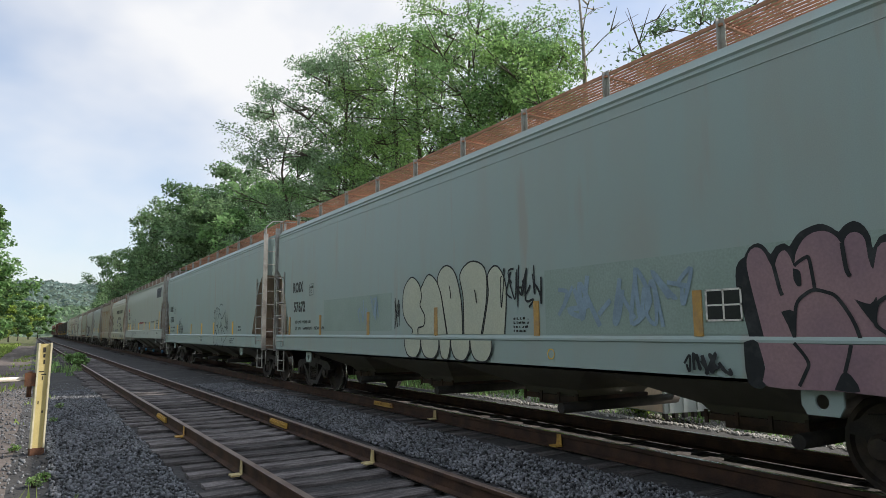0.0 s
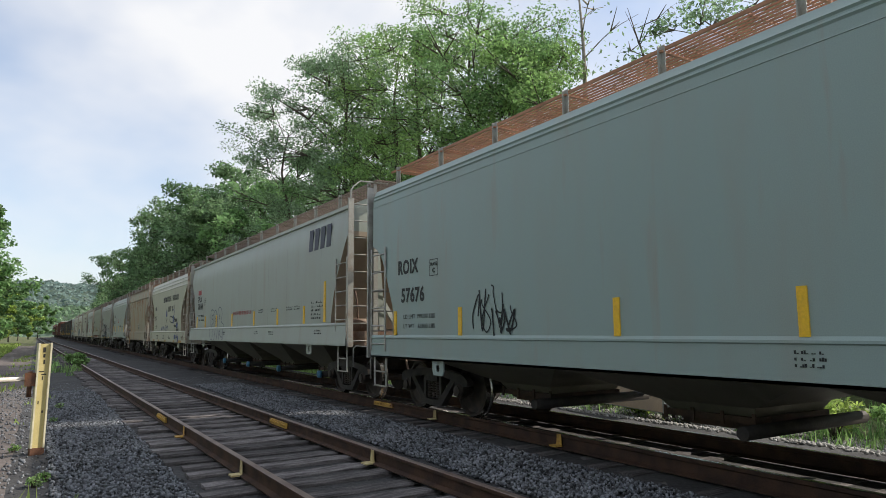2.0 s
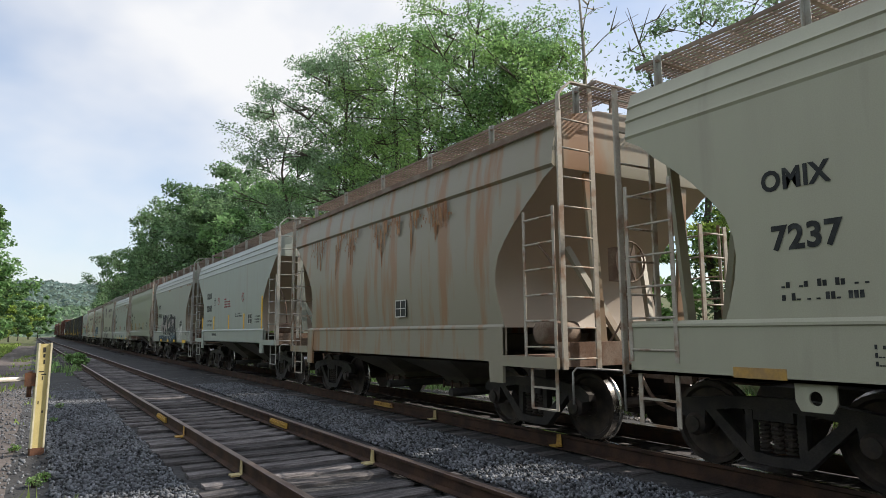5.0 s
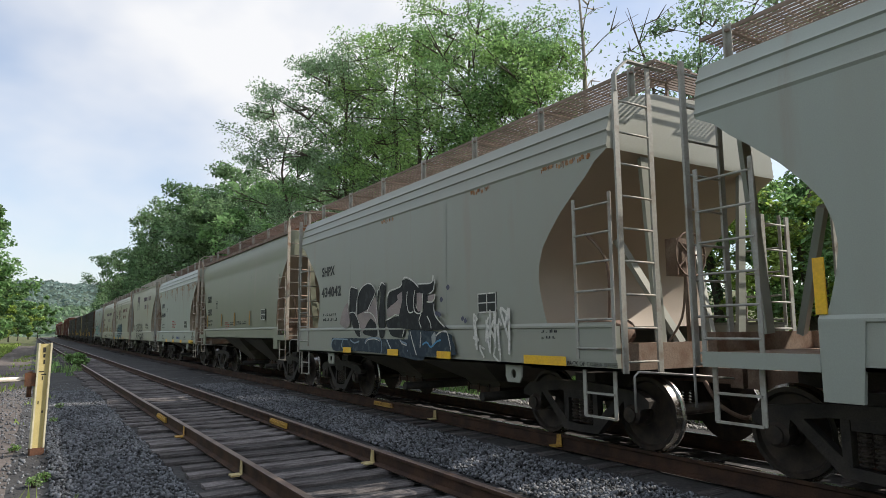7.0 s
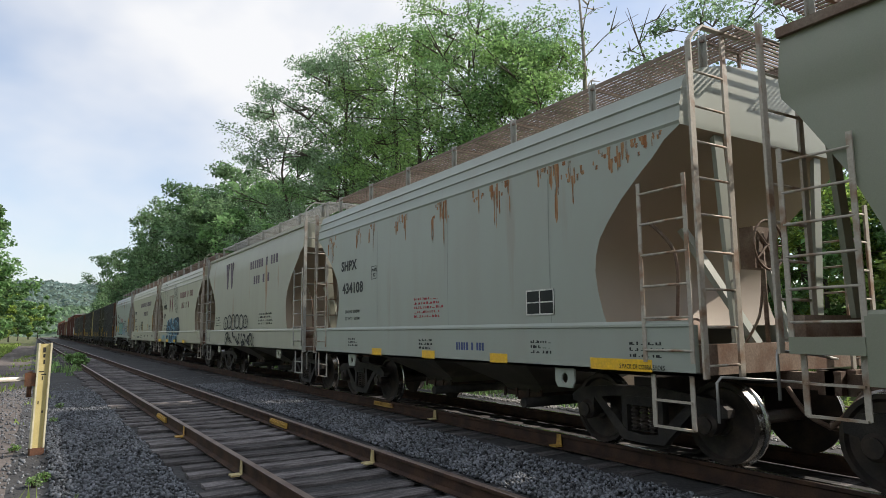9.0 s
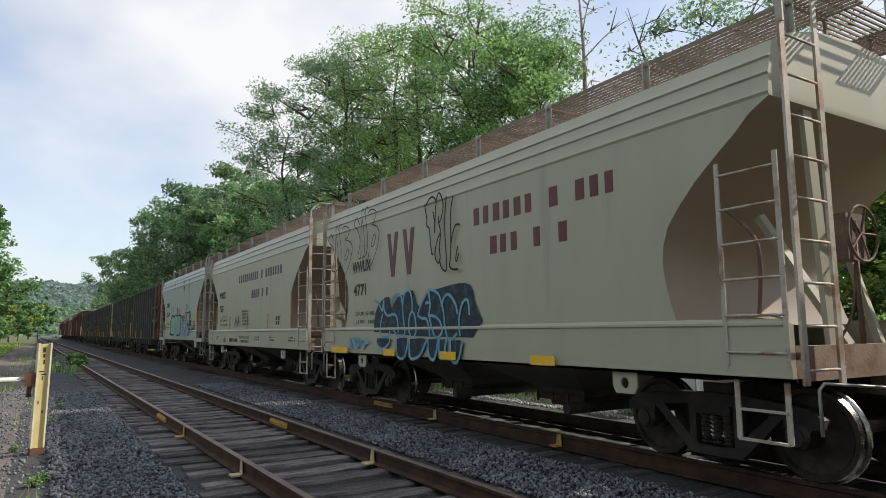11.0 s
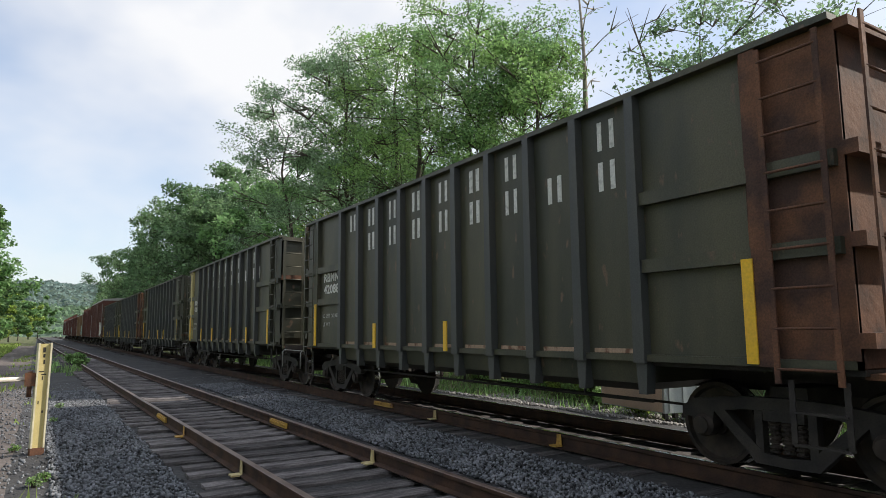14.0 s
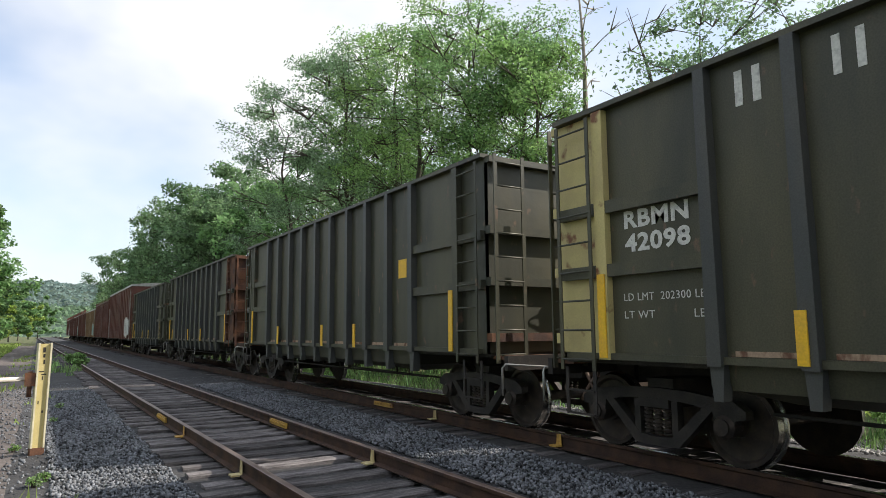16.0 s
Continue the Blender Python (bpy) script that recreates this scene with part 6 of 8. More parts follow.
    spray_line(car, "spray_black", 0.022, 0.022, 40, [(2.88, 3.69), (2.74, 3.74), (2.53, 3.66), (2.62, 3.49), (2.72, 3.45), (2.48, 3.36), (2.4, 3.21), (2.5, 2.94), (2.74, 2.66), (2.88, 2.68), (2.84, 2.91)])
    spray_line(car, "spray_black", 0.022, 0.022, 41, [(2.74, 3.05), (2.62, 3.23), (2.55, 3.18), (2.64, 3.03), (2.74, 3.02)])
    spray_line(car, "spray_black", 0.022, 0.022, 42, [(4.62, 3.35), (4.78, 3.51), (4.92, 3.37), (4.68, 3.23), (4.56, 3.0), (4.69, 2.74)])
    spray_line(car, "spray_black", 0.022, 0.022, 43, [(4.5, 3.41), (4.52, 3.2), (4.52, 2.72), (4.69, 2.71)])
    spray_line(car, "spray_black", 0.022, 0.022, 44, [(4.36, 3.54), (4.43, 3.65), (4.5, 3.54), (4.38, 3.17), (4.35, 2.77), (4.48, 2.68)])
    spray_line(car, "spray_black", 0.022, 0.022, 45, [(4.16, 3.62), (4.26, 3.66), (4.32, 3.54), (4.2, 3.14), (4.22, 2.81), (4.35, 2.69)])
    spray_line(car, "spray_black", 0.022, 0.022, 46, [(4.16, 3.54), (4.0, 3.58), (3.78, 3.5), (3.86, 3.34), (3.98, 3.3), (3.72, 3.22), (3.62, 3.07), (3.74, 2.81), (4.0, 2.53), (4.14, 2.54), (4.12, 2.77)])
    spray_line(car, "spray_black", 0.022, 0.022, 47, [(4.0, 2.91), (3.88, 3.09), (3.8, 3.04), (3.88, 2.89), (4.0, 2.88)])


def teal_tag(car):
    """Teal swollen shapes with a black rim beside pale shapes with bright blue loops."""
    spray_field(car, "spray_black", 0.028, 1, [(2.64, 1.37), (2.68, 1.77), (2.58, 2.09), (2.28, 2.24), (2.02, 2.24), (1.72, 2.18), (1.44, 2.24), (1.12, 2.23), (0.92, 2.18), (0.62, 2.21), (0.4, 2.21), (0.14, 2.2), (0.04, 2.07), (0.04, 1.67), (0.01, 1.49), (0.09, 1.37), (0.22, 1.28), (0.86, 1.26), (1.16, 1.34), (1.7, 1.3), (2.45, 1.27)])
    spray_field(car, "spray_teal", 0.03, 2, [(2.54, 1.41), (2.56, 1.77), (2.48, 2.04), (2.22, 2.16), (1.96, 2.16), (1.66, 2.1), (1.44, 2.17), (1.12, 2.18), (0.82, 2.12), (0.52, 2.16), (0.22, 2.15), (0.09, 2.05), (0.09, 1.74), (0.05, 1.55), (0.18, 1.4), (0.96, 1.32), (2.05, 1.36)])
    spray_line(car, "spray_mint", 0.045, 0.032, 3, [(1.98, 1.93), (2.16, 2.02), (2.36, 1.92), (2.41, 1.61), (2.3, 1.41), (1.92, 1.41), (1.74, 1.59)])
    spray_line(car, "spray_mint", 0.045, 0.032, 4, [(1.6, 2.1), (1.64, 1.73), (1.64, 1.37)])
    spray_line(car, "spray_mint", 0.045, 0.032, 5, [(1.44, 2.15), (1.06, 1.99), (1.1, 1.34)])
    spray_line(car, "spray_mint", 0.045, 0.032, 6, [(0.92, 2.04), (0.94, 1.71), (0.94, 1.37)])
    spray_line(car, "spray_mint", 0.045, 0.032, 7, [(0.72, 2.1), (0.48, 2.01), (0.48, 1.37), (0.26, 1.4)])
    spray_line(car, "spray_mint", 0.045, 0.032, 8, [(0.34, 2.13), (0.34, 1.94), (0.32, 1.68)])
    spray_line(car, "spray_sky", 0.035, 0.034, 9, [(1.74, 1.77), (1.5, 1.69), (1.28, 1.72), (1.08, 1.85), (0.92, 1.81), (1.08, 1.71), (1.18, 1.58), (1.03, 1.54)])
    spray_line(car, "spray_sky", 0.035, 0.034, 10, [(0.84, 1.6), (0.74, 1.5), (0.94, 1.44), (1.19, 1.48)])
    spray_line(car, "spray_sky", 0.035, 0.034, 11, [(0.15, 1.93), (0.24, 1.84), (0.12, 1.71), (0.18, 1.62)])
    spray_field(car, "spray_silver", 0.028, 12, [(-0.06, 1.55), (-0.16, 2.09), (-0.38, 2.1), (-0.44, 1.89), (-0.8, 1.83), (-0.97, 2.2), (-1.14, 2.24), (-1.16, 1.89), (-1.3, 1.93), (-1.36, 2.21), (-2.0, 2.23), (-2.0, 1.99), (-1.83, 1.79), (-1.84, 1.51), (-1.74, 1.29), (-0.09, 1.29)])
    spray_line(car, "spray_black", 0.05, 0.031, 13, [(-0.04, 1.55), (-0.06, 1.79), (-0.17, 2.11), (-0.38, 2.11), (-0.38, 1.89)])
    spray_line(car, "spray_black", 0.05, 0.031, 14, [(-0.48, 1.94), (-0.5, 2.08), (-0.8, 2.11), (-0.8, 1.84)])
    spray_line(car, "spray_black", 0.05, 0.031, 15, [(-0.84, 1.86), (-0.9, 2.08), (-0.99, 2.23), (-1.12, 2.28), (-1.22, 2.2), (-1.22, 1.99), (-1.16, 1.89)])
    spray_line(car, "spray_black", 0.05, 0.031, 16, [(-1.28, 1.93), (-1.3, 2.11), (-1.32, 2.25)])
    spray_line(car, "spray_black", 0.05, 0.031, 17, [(-1.32, 2.25), (-1.58, 2.26), (-2.02, 2.27)])
    spray_line(car, "spray_black", 0.05, 0.031, 18, [(-2.02, 2.27), (-2.02, 2.13), (-2.02, 1.99)])
    spray_line(car, "spray_black", 0.05, 0.031, 19, [(-1.84, 1.58), (-2.06, 1.56), (-2.24, 1.55), (-2.24, 1.41)])
    spray_field(car, "spray_black", 0.031, 20, [(-1.54, 1.81), (-1.83, 1.78), (-1.83, 1.7), (-1.54, 1.72)])
    spray_line(car, "spray_sky", 0.05, 0.034, 21, [(-0.14, 1.91), (-0.24, 1.81), (-0.5, 1.85), (-0.62, 1.96), (-0.72, 1.78), (-0.98, 1.82), (-1.08, 1.95), (-1.16, 1.84), (-1.32, 1.78), (-1.4, 1.95)])
    spray_line(car, "spray_sky", 0.05, 0.034, 22, [(-0.16, 1.49), (-0.24, 1.63), (-0.47, 1.68), (-0.52, 1.54), (-0.4, 1.37), (-0.22, 1.37), (-0.16, 1.49)])
    spray_line(car, "spray_sky", 0.05, 0.034, 23, [(-0.62, 1.32), (-0.62, 1.54), (-0.8, 1.64), (-0.99, 1.53), (-0.9, 1.32)])
    spray_line(car, "spray_sky", 0.05, 0.034, 24, [(-1.14, 1.6), (-1.26, 1.65), (-1.36, 1.52), (-1.3, 1.3)])
    spray_line(car, "spray_sky", 0.05, 0.034, 25, [(-0.54, 1.85), (-0.56, 1.6), (-0.57, 1.32)])
    spray_line(car, "spray_sky", 0.05, 0.034, 26, [(-1.06, 1.84), (-1.08, 1.63), (-1.0, 1.31)])
    spray_line(car, "spray_sky", 0.12, 0.034, 27, [(-1.54, 1.64), (-1.72, 1.61), (-1.84, 1.46), (-1.76, 1.3)])


def pointing_tag(car):
    """Dark outlines and blue blobs like a pointing sleeve, with three scrawled words beside them."""
    spray_line(car, "spray_black", 0.05, 0.004, 1, [(-1.35, 2.2), (-2.19, 2.1), (-2.2, 1.93), (-2.05, 1.88), (-1.35, 1.97), (-1.35, 2.2)])
    spray_field(car, "spray_navy", 0.004, 2, [(-2.05, 2.18), (-2.38, 2.22), (-2.41, 1.92), (-2.18, 1.84)])
    spray_line(car, "spray_navy", 0.05, 0.004, 3, [(-2.19, 2.22), (-2.07, 2.4), (-2.25, 2.5), (-2.49, 2.38), (-2.43, 2.2)])
    spray_field(car, "spray_navy", 0.004, 4, [(-0.15, 2.22), (-0.19, 2.46), (-0.37, 2.57), (-0.52, 2.35), (-0.5, 2.18)])
    spray_line(car, "spray_black", 0.035, 0.004, 5, [(-0.2, 2.13), (-0.4, 1.99), (-0.6, 1.84)])
    spray_line(car, "spray_black", 0.035, 0.004, 6, [(-0.59, 2.11), (-0.43, 1.99), (-0.2, 1.85)])
    spray_line(car, "spray_black", 0.035, 0.004, 7, [(-0.15, 1.81), (-0.45, 1.69), (-0.83, 1.74)])
    spray_field(car, "spray_navy", 0.029, 8, [(-2.73, 1.29), (-2.94, 1.32), (-3.12, 1.29), (-3.07, 1.16), (-2.9, 1.1), (-2.75, 1.16)])
    spray_field(car, "spray_navy", 0.029, 9, [(-3.47, 1.29), (-3.69, 1.28), (-3.81, 1.17), (-3.8, 1.04), (-3.66, 0.98), (-3.57, 1.11)])
    spray_line(car, "spray_navy", 0.04, 0.029, 10, [(-3.42, 1.19), (-3.51, 1.31), (-3.63, 1.34)])
    spray_line(car, "spray_navy", 0.03, 0.029, 11, [(-2.81, 1.09), (-2.95, 1.2), (-3.15, 1.25)])
    spray_field(car, "spray_navy", 0.004, 12, [(-3.0, 1.81), (-3.39, 1.84), (-3.44, 1.71), (-3.2, 1.61), (-3.0, 1.67)])
    letters("Pass", 0.19, -2.57, 1.93, M["spray_black"], car, SIDE + 0.012, width=0.71)
    letters("that", 0.12, -2.51, 1.68, M["spray_black"], car, SIDE + 0.012, width=0.6)
    letters("Junt", 0.2, -3.14, 1.47, M["spray_black"], car, SIDE + 0.012, width=0.66)


STRIPS = (0.235, 0.385, 0.603, 0.754)   # reflector strips along the yellow-ended gondola


def cars():
    K, W, RD = M["ink"], M["ink_white"], M["ink_red"]
    # two long pale blue-grey hoppers and an unseen one ahead that shades the ground
    long = dict(bays=4, cut=CUT_LONG, band=BAND_LONG, sill=(0.94, 1.30), ladder_mat="galv")
    covered_hopper(-17.3, -0.55, "long", "blue_grey", "unseen pale blue-grey covered hopper car, long and plain", **long)
    car, L = covered_hopper(0.65, 17.2, "long", "blue_grey", "pale blue-grey covered hopper car with mauve and straw graffiti", **long)
    letters("ROIX", 0.24, 6.99, 2.38, K, car, width=0.72)
    letters("57672", 0.24, 6.90, 1.90, K, car, width=0.80)
    letters("LD LMT 199200 LBS", 0.075, 6.78, 1.61, K, car, width=1.05)
    letters("LT WT   63800 LBS    NEW 2-94", 0.075, 6.78, 1.46, K, car, width=1.9)
    frame_mark(car, 5.83, 2.26, 0.26, 0.26, K, ("PLATE", "C"))
    stripes(car, [7.2, 5.1, 2.58, 0.05, -2.43, -4.83], 1.34, 1.78, M["stripe_worn"], 0.10)
    plate("faded_patch", car, 4.9, 1.6, 1.42, 2.1, M["spray_faded2"], lift=0.003)
    plate("faded_patch", car, -2.6, -7.9, 1.36, 2.15, M["spray_faded2"], lift=0.003)
    scribble(car, 3.0, 1.5, 2.1, 0.8, 3, M["spray_faded"], 5, 0.035)
    swollen_tag(car, M["spray_black"], M["spray_straw"])
    scribble(car, 1.5, 1.4, 2.0, 0.22, 4, M["spray_black"], 4, 0.02)
    scribble(car, -1.72, 1.7, 2.25, 0.8, 5, M["spray_black"], 9, 0.024)
    fine_print(car, -1.95, 1.55, 0.35, 4, 0.03, K, 3)
    scribble(car, -2.75, 1.42, 2.05, 2.0, 6, M["spray_faded"], 11, 0.05)
    placard(car, -4.92, -5.30, 1.48, 1.78)
    mauve_tag(car)
    scribble(car, -4.62, 1.0, 1.2, 0.55, 8, M["spray_black"], 6, 0.03, SIDE + 0.03)
    ring_mark(car, -2.7, 1.12, 0.06, M["stripe"], SIDE + 0.012, False)
    frame_mark(car, 7.85, 1.05, 0.16, 0.14, K, None, SIDE + 0.012)

    car, L = covered_hopper(18.5, 34.85, "long", "blue_grey", "pale blue-grey covered hopper car with a black scrawl", **long)
    letters("ROIX", 0.24, 7.0, 2.40, K, car, width=0.72)
    letters("57676", 0.24, 6.88, 1.91, K, car, width=0.80)
    letters("LD LMT 199200 LBS", 0.075, 6.8, 1.62, K, car, width=1.05)
    letters("LT WT   63800 LBS", 0.075, 6.8, 1.46, K, car, width=1.05)
    frame_mark(car, 5.9, 2.30, 0.26, 0.26, K, ("PLATE", "C"))
    stripes(car, [7.1, 5.0, 1.86, -0.2, -2.25, -4.96], 1.34, 1.76, M["stripe"], 0.09)
    scribble(car, 4.6, 1.3, 2.05, 1.0, 21, M["spray_black"], 9, 0.025)
    line_tag(car)
    letters("UNTIL 1-18", 0.045, -5.62, 1.46, K, car)
    fine_print(car, -5.6, 1.56, 0.36, 1, 0.04, K, 8)
    fine_print(car, -4.62, 1.19, 0.55, 3, 0.035, K, 9, SIDE + 0.012)
    fine_print(car, -0.1, 1.2, 0.3, 3, 0.03, K, 10, SIDE + 0.012)

    # tall smooth-sided hopper
    car, L = covered_hopper(36.0, 52.2, "long", "pale_grey", "pale grey covered hopper car with red warning lettering", board="grating_brown", bays=4, cut=CUT_TALL, band=SMOOTH_TOP,
                            sill=(1.12, 1.55), ladder_mat="ladder_pale", lean=0.055)
    plate("panel_mark", car, 7.17, 6.62, 2.87, 3.05, RD, label="small red rectangular mark")
    letters("GPLX", 0.21, 7.27, 2.60, K, car, width=0.80)
    letters("76144", 0.23, 7.15, 2.31, K, car, width=0.85)
    letters("LD LMT 220800 LBS", 0.075, 7.05, 2.02, K, car, width=1.0)
    letters("LT WT   65400 LBS", 0.075, 7.05, 1.85, K, car, width=1.0)
    frame_mark(car, 6.0, 2.42, 0.26, 0.28, K, ("PLATE", "C"))
    letters("DO NOT HAMMER ON SIDES OF CAR", 0.125, 1.64, 1.95, RD, car, width=2.15)
    stripes(car, [7.25, 5.75, 3.95, 1.72, -0.85, -3.08, -5.12], 1.6, 2.02, M["stripe"], 0.10)
    stripes(car, [-6.45], 1.62, 2.52, M["stripe"], 0.10)
    outline_tag(car, 4.82, 1.58, 2.02, 0.62, M["spray_slate"], SIDE)
    outline_tag(car, 4.72, 1.15, 1.95, 0.38, M["spray_slate"], SIDE + 0.05, True)
    slanted_marks(car, -5.45, 3.28, 0.5, 0.24, 4, 0.37, M["ink_navy"], lean=0.06)
    fine_print(car, -5.6, 2.06, 0.72, 5, 0.05, K, 31)
    for k, y in enumerate((2.9, -1.0, -2.4, -5.9)):
        fine_print(car, y, 1.42 if k % 2 else 1.40, 0.45, 2, 0.035, K, 33 + k, SIDE + 0.032)
    for k, y in enumerate((-1.3, -2.5, -3.8, -4.4)):
        fine_print(car, y, 2.02, 0.5, 2, 0.035, K, 40 + k)
    weld_lines(car, (6.2, 4.0, 1.0, -0.55, -2.2, -3.8, -6.2), 1.6, 3.55, M["seam"])

    # short cream hopper, blue scrawl
    car, L = covered_hopper(53.24, 63.7, "flow", "cream", "cream covered hopper car with blue scrawls", end_mat="cream", board="grating_brown", platform="cream")
    bars(car, 0.79, 2.92, 0.26, 20, 0.215, K, 41)
    bars(car, -0.77, 2.43, 0.25, 8, 0.21, K, 42)
    letters("OMIX", 0.18, 3.42, 2.60, K, car, width=0.6)
    letters("7237", 0.21, 3.36, 2.08, K, car, width=0.6)
    fine_print(car, 3.3, 1.75, 0.8, 2, 0.06, K, 43)
    pointing_tag(car)
    scribble(car, 1.2, 1.5, 1.75, 2.0, 47, M["spray_navy"], 14, 0.025)
    placard(car, -3.0, -3.45, 1.6, 1.9)
    for y0, y1 in ((3.8, 3.3), (2.1, 1.6), (0.0, -0.35), (-2.45, -2.8), (-3.7, -4.5)):
        plate("reflector_strip", car, y0, y1, 0.975, 1.07, M["stripe_worn"], SIDE + 0.012, "yellow sill reflector strip")
    for k, y in enumerate((2.6, 0.6, -1.0, -3.1, -4.4)):
        fine_print(car, y, 1.25, 0.55, 3, 0.035, K, 50 + k, SIDE + 0.012)
    weld_lines(car, (2.3, -0.2, -2.6), 1.5, 3.4, M["seam"])

    # tan, rusted
    car, L = covered_hopper(64.85, 74.6, "flow", "tan_rust", "tan covered hopper car with rust-stained upper side", band=SMOOTH_TOP, bulge=0.05, cut_sill=1.1, board="grating_brown", eave="rust_eave")
    rust_runs(car, [(3.4, 1.0, 0.9), (1.9, 1.2, 1.0), (0.2, 1.3, 0.9), (-1.4, 1.4, 0.8)], M["rust_run"], 3.45, 61)
    placard(car, -0.9, -1.3, 1.65, 1.95)

    # pale grey with crossed-hammer ring
    def number_car(y0, y1, num, ld, lt, label):
        car, L = covered_hopper(y0, y1, "flow", "pale_grey", label, cut_sill=1.1, board="grating_brown", sill=(1.08, 1.47), ladder_mat="ladder_pale")
        letters("CRDX", 0.22, 3.98, 2.64, K, car, width=0.76)
        letters(num, 0.22, 3.98, 2.18, K, car, width=0.82)
        letters("LD LMT " + ld, 0.075, 3.92, 1.79, K, car, width=0.78)
        letters("LT WT    " + lt, 0.075, 3.92, 1.64, K, car, width=0.78)
        frame_mark(car, 2.80, 2.38, 0.22, 0.25, K, ("PLATE", "C"))
        ring_mark(car, 2.1, 2.5, 0.12, RD)
        ring_mark(car, -1.1, 2.5, 0.13, RD)
        for k, (line, wd) in enumerate((("WARNING", 0.26), ("DO NOT APPLY VIBRATORS", 0.78), ("TO ANY PART OF CAR BODY", 0.80), ("EXCEPT VIBRATOR BRACKETS", 0.85))):
            letters(line, 0.05, 1.27, 2.50 - 0.085 * k, RD, car, width=wd)
        letters("LIFT HERE", 0.05, -3.15, 1.42, K, car, SIDE + 0.016, 0.22)
        letters("JACK HERE", 0.05, -3.45, 1.15, K, car, SIDE + 0.016, 0.26)
        placard(car, -1.75, -2.18, 1.66, 1.96)
        letters("THROUGH SILL", 0.10, 3.0, 1.30, K, car, SIDE + 0.013, 0.75)
        fine_print(car, -0.2, 1.98, 0.9, 2, 0.045, K, int(num) + 5)
        fine_print(car, -2.5, 1.85, 0.5, 3, 0.045, K, int(num) + 1)
        weld_lines(car, (2.6, 0.6, -1.3), 1.5, 3.45, M["seam"])
        return car, L

    car, L = number_car(76.0, 86.3, "22160", "233300", "52700", "pale grey covered hopper car with black numbers")
    stripes(car, [4.65, 2.75, 0.6, -1.3], 1.52, 1.98, M["stripe"], 0.09)
    stripes(car, [-3.2], 1.5, 2.44, M["stripe"], 0.09)

    # light grey, black graffiti
    car, L = covered_hopper(87.4, 97.6, "flow", "grey", "light grey covered hopper car with black graffiti", board="grating_brown", ladder_mat="ladder_pale")
    letters("SHPX", 0.20, 4.0, 2.63, K, car, width=0.74)
    letters("434042", 0.21, 4.0, 2.17, K, car, width=1.1)
    fine_print(car, 3.9, 1.75, 0.8, 2, 0.06, K, 70)
    block_tag(car)
    scribble(car, -2.0, 1.0, 1.7, 0.9, 73, M["ink_white"], 8, 0.035, SIDE + 0.03)
    placard(car, -2.15, -2.6, 1.66, 1.94)
    for y0, y1 in ((2.6, 2.2), (0.6, 0.2), (-1.1, -1.5), (-3.26, -4.05)):
        plate("reflector_strip", car, y0, y1, 0.99, 1.10, M["stripe"], SIDE + 0.072, "yellow sill reflector strip")
    letters("5 PACK OF COBRA SHOES", 0.05, -3.95, 1.0, K, car, SIDE + 0.012)
    fine_print(car, -3.55, 1.38, 0.3, 2, 0.04, K, 74, SIDE + 0.012)
    rust_runs(car, [(-2.0, 0.5, 0.12), (-3.6, 0.9, 0.1), (1.0, 0.5, 0.1)], M["rust_run"], 3.47, 75)
    weld_lines(car, (2.4, -1.3), 1.5, 3.4, M["seam"])

    # olive grey, rounded
    car, L = covered_hopper(98.7, 108.95, "flow", "olive", "olive grey covered hopper car with rounded sides and rusty eave", band=ROUND_TOP, bulge=0.06, cut=CUT_TALL, cut_sill=0.6, eave="rust_eave", board="grating_brown",
                            roof_mat="rust", sill=(1.22, 1.50))
    letters("DSIX", 0.23, 4.4, 2.50, K, car, width=0.64)
    letters("3572", 0.22, 4.28, 2.04, K, car, width=0.62)
    letters("LD LMT 209700", 0.07, 4.2, 1.79, K, car, width=0.66)
    letters("LT WT   53400", 0.07, 4.2, 1.66, K, car, width=0.66)
    frame_mark(car, 3.02, 2.25, 0.24, 0.25, K, ("PLATE", "C"))
    stripes(car, [4.33, 2.15, 0.4, -1.4], 1.62, 2.04, M["stripe_worn"], 0.09)
    for k, y in enumerate((1.6, 0.9, 0.1, -0.6)):
        fine_print(car, y, 1.72, 0.5, 2 if k else 4, 0.035, K if k else RD, 80 + k)
    placard(car, -2.6, -3.0, 1.75, 2.05)
    weld_lines(car, (4.37, 3.45, 2.26, 1.14, -0.1, -1.5, -2.6), 1.55, 3.4, M["seam"])

    # off-white with rust runs
    car, L = covered_hopper(109.9, 120.0, "flow", "white_worn", "off-white covered hopper car with rust runs below the roof", board="grating_brown", ladder_mat="ladder_rust")
    letters("SHPX", 0.20, 3.72, 2.66, K, car, width=0.78)
    letters("434108", 0.21, 3.65, 2.19, K, car, width=1.02)
    letters("LD LMT 209500", 0.065, 3.5, 1.78, K, car, width=0.7)
    letters("LT WT   53500", 0.065, 3.5, 1.64, K, car, width=0.7)
    frame_mark(car, 2.25, 2.4, 0.2, 0.24, K, ("PLATE", "C"))
    fine_print(car, 0.58, 1.92, 0.95, 5, 0.04, RD, 90)
    placard(car, -2.42, -2.96, 1.60, 1.92)
    bars(car, -0.74, 1.13, 0.11, 11, 0.067, M["spray_navy"], 91, SIDE + 0.012)
    rust_runs(car, [(4.5, 0.5, 0.7), (3.0, 0.25, 0.6), (2.4, 0.3, 0.55), (1.3, 0.5, 0.5), (0.0, 0.55, 0.75), (-1.2, 0.3, 0.45), (-1.65, 0.5, 0.8), (-2.7, 0.35, 0.35), (-3.05, 0.5, 0.75), (-3.7, 0.8, 0.5),
                    (-4.35, 0.35, 0.22)], M["rust_run"], 3.46, 92)
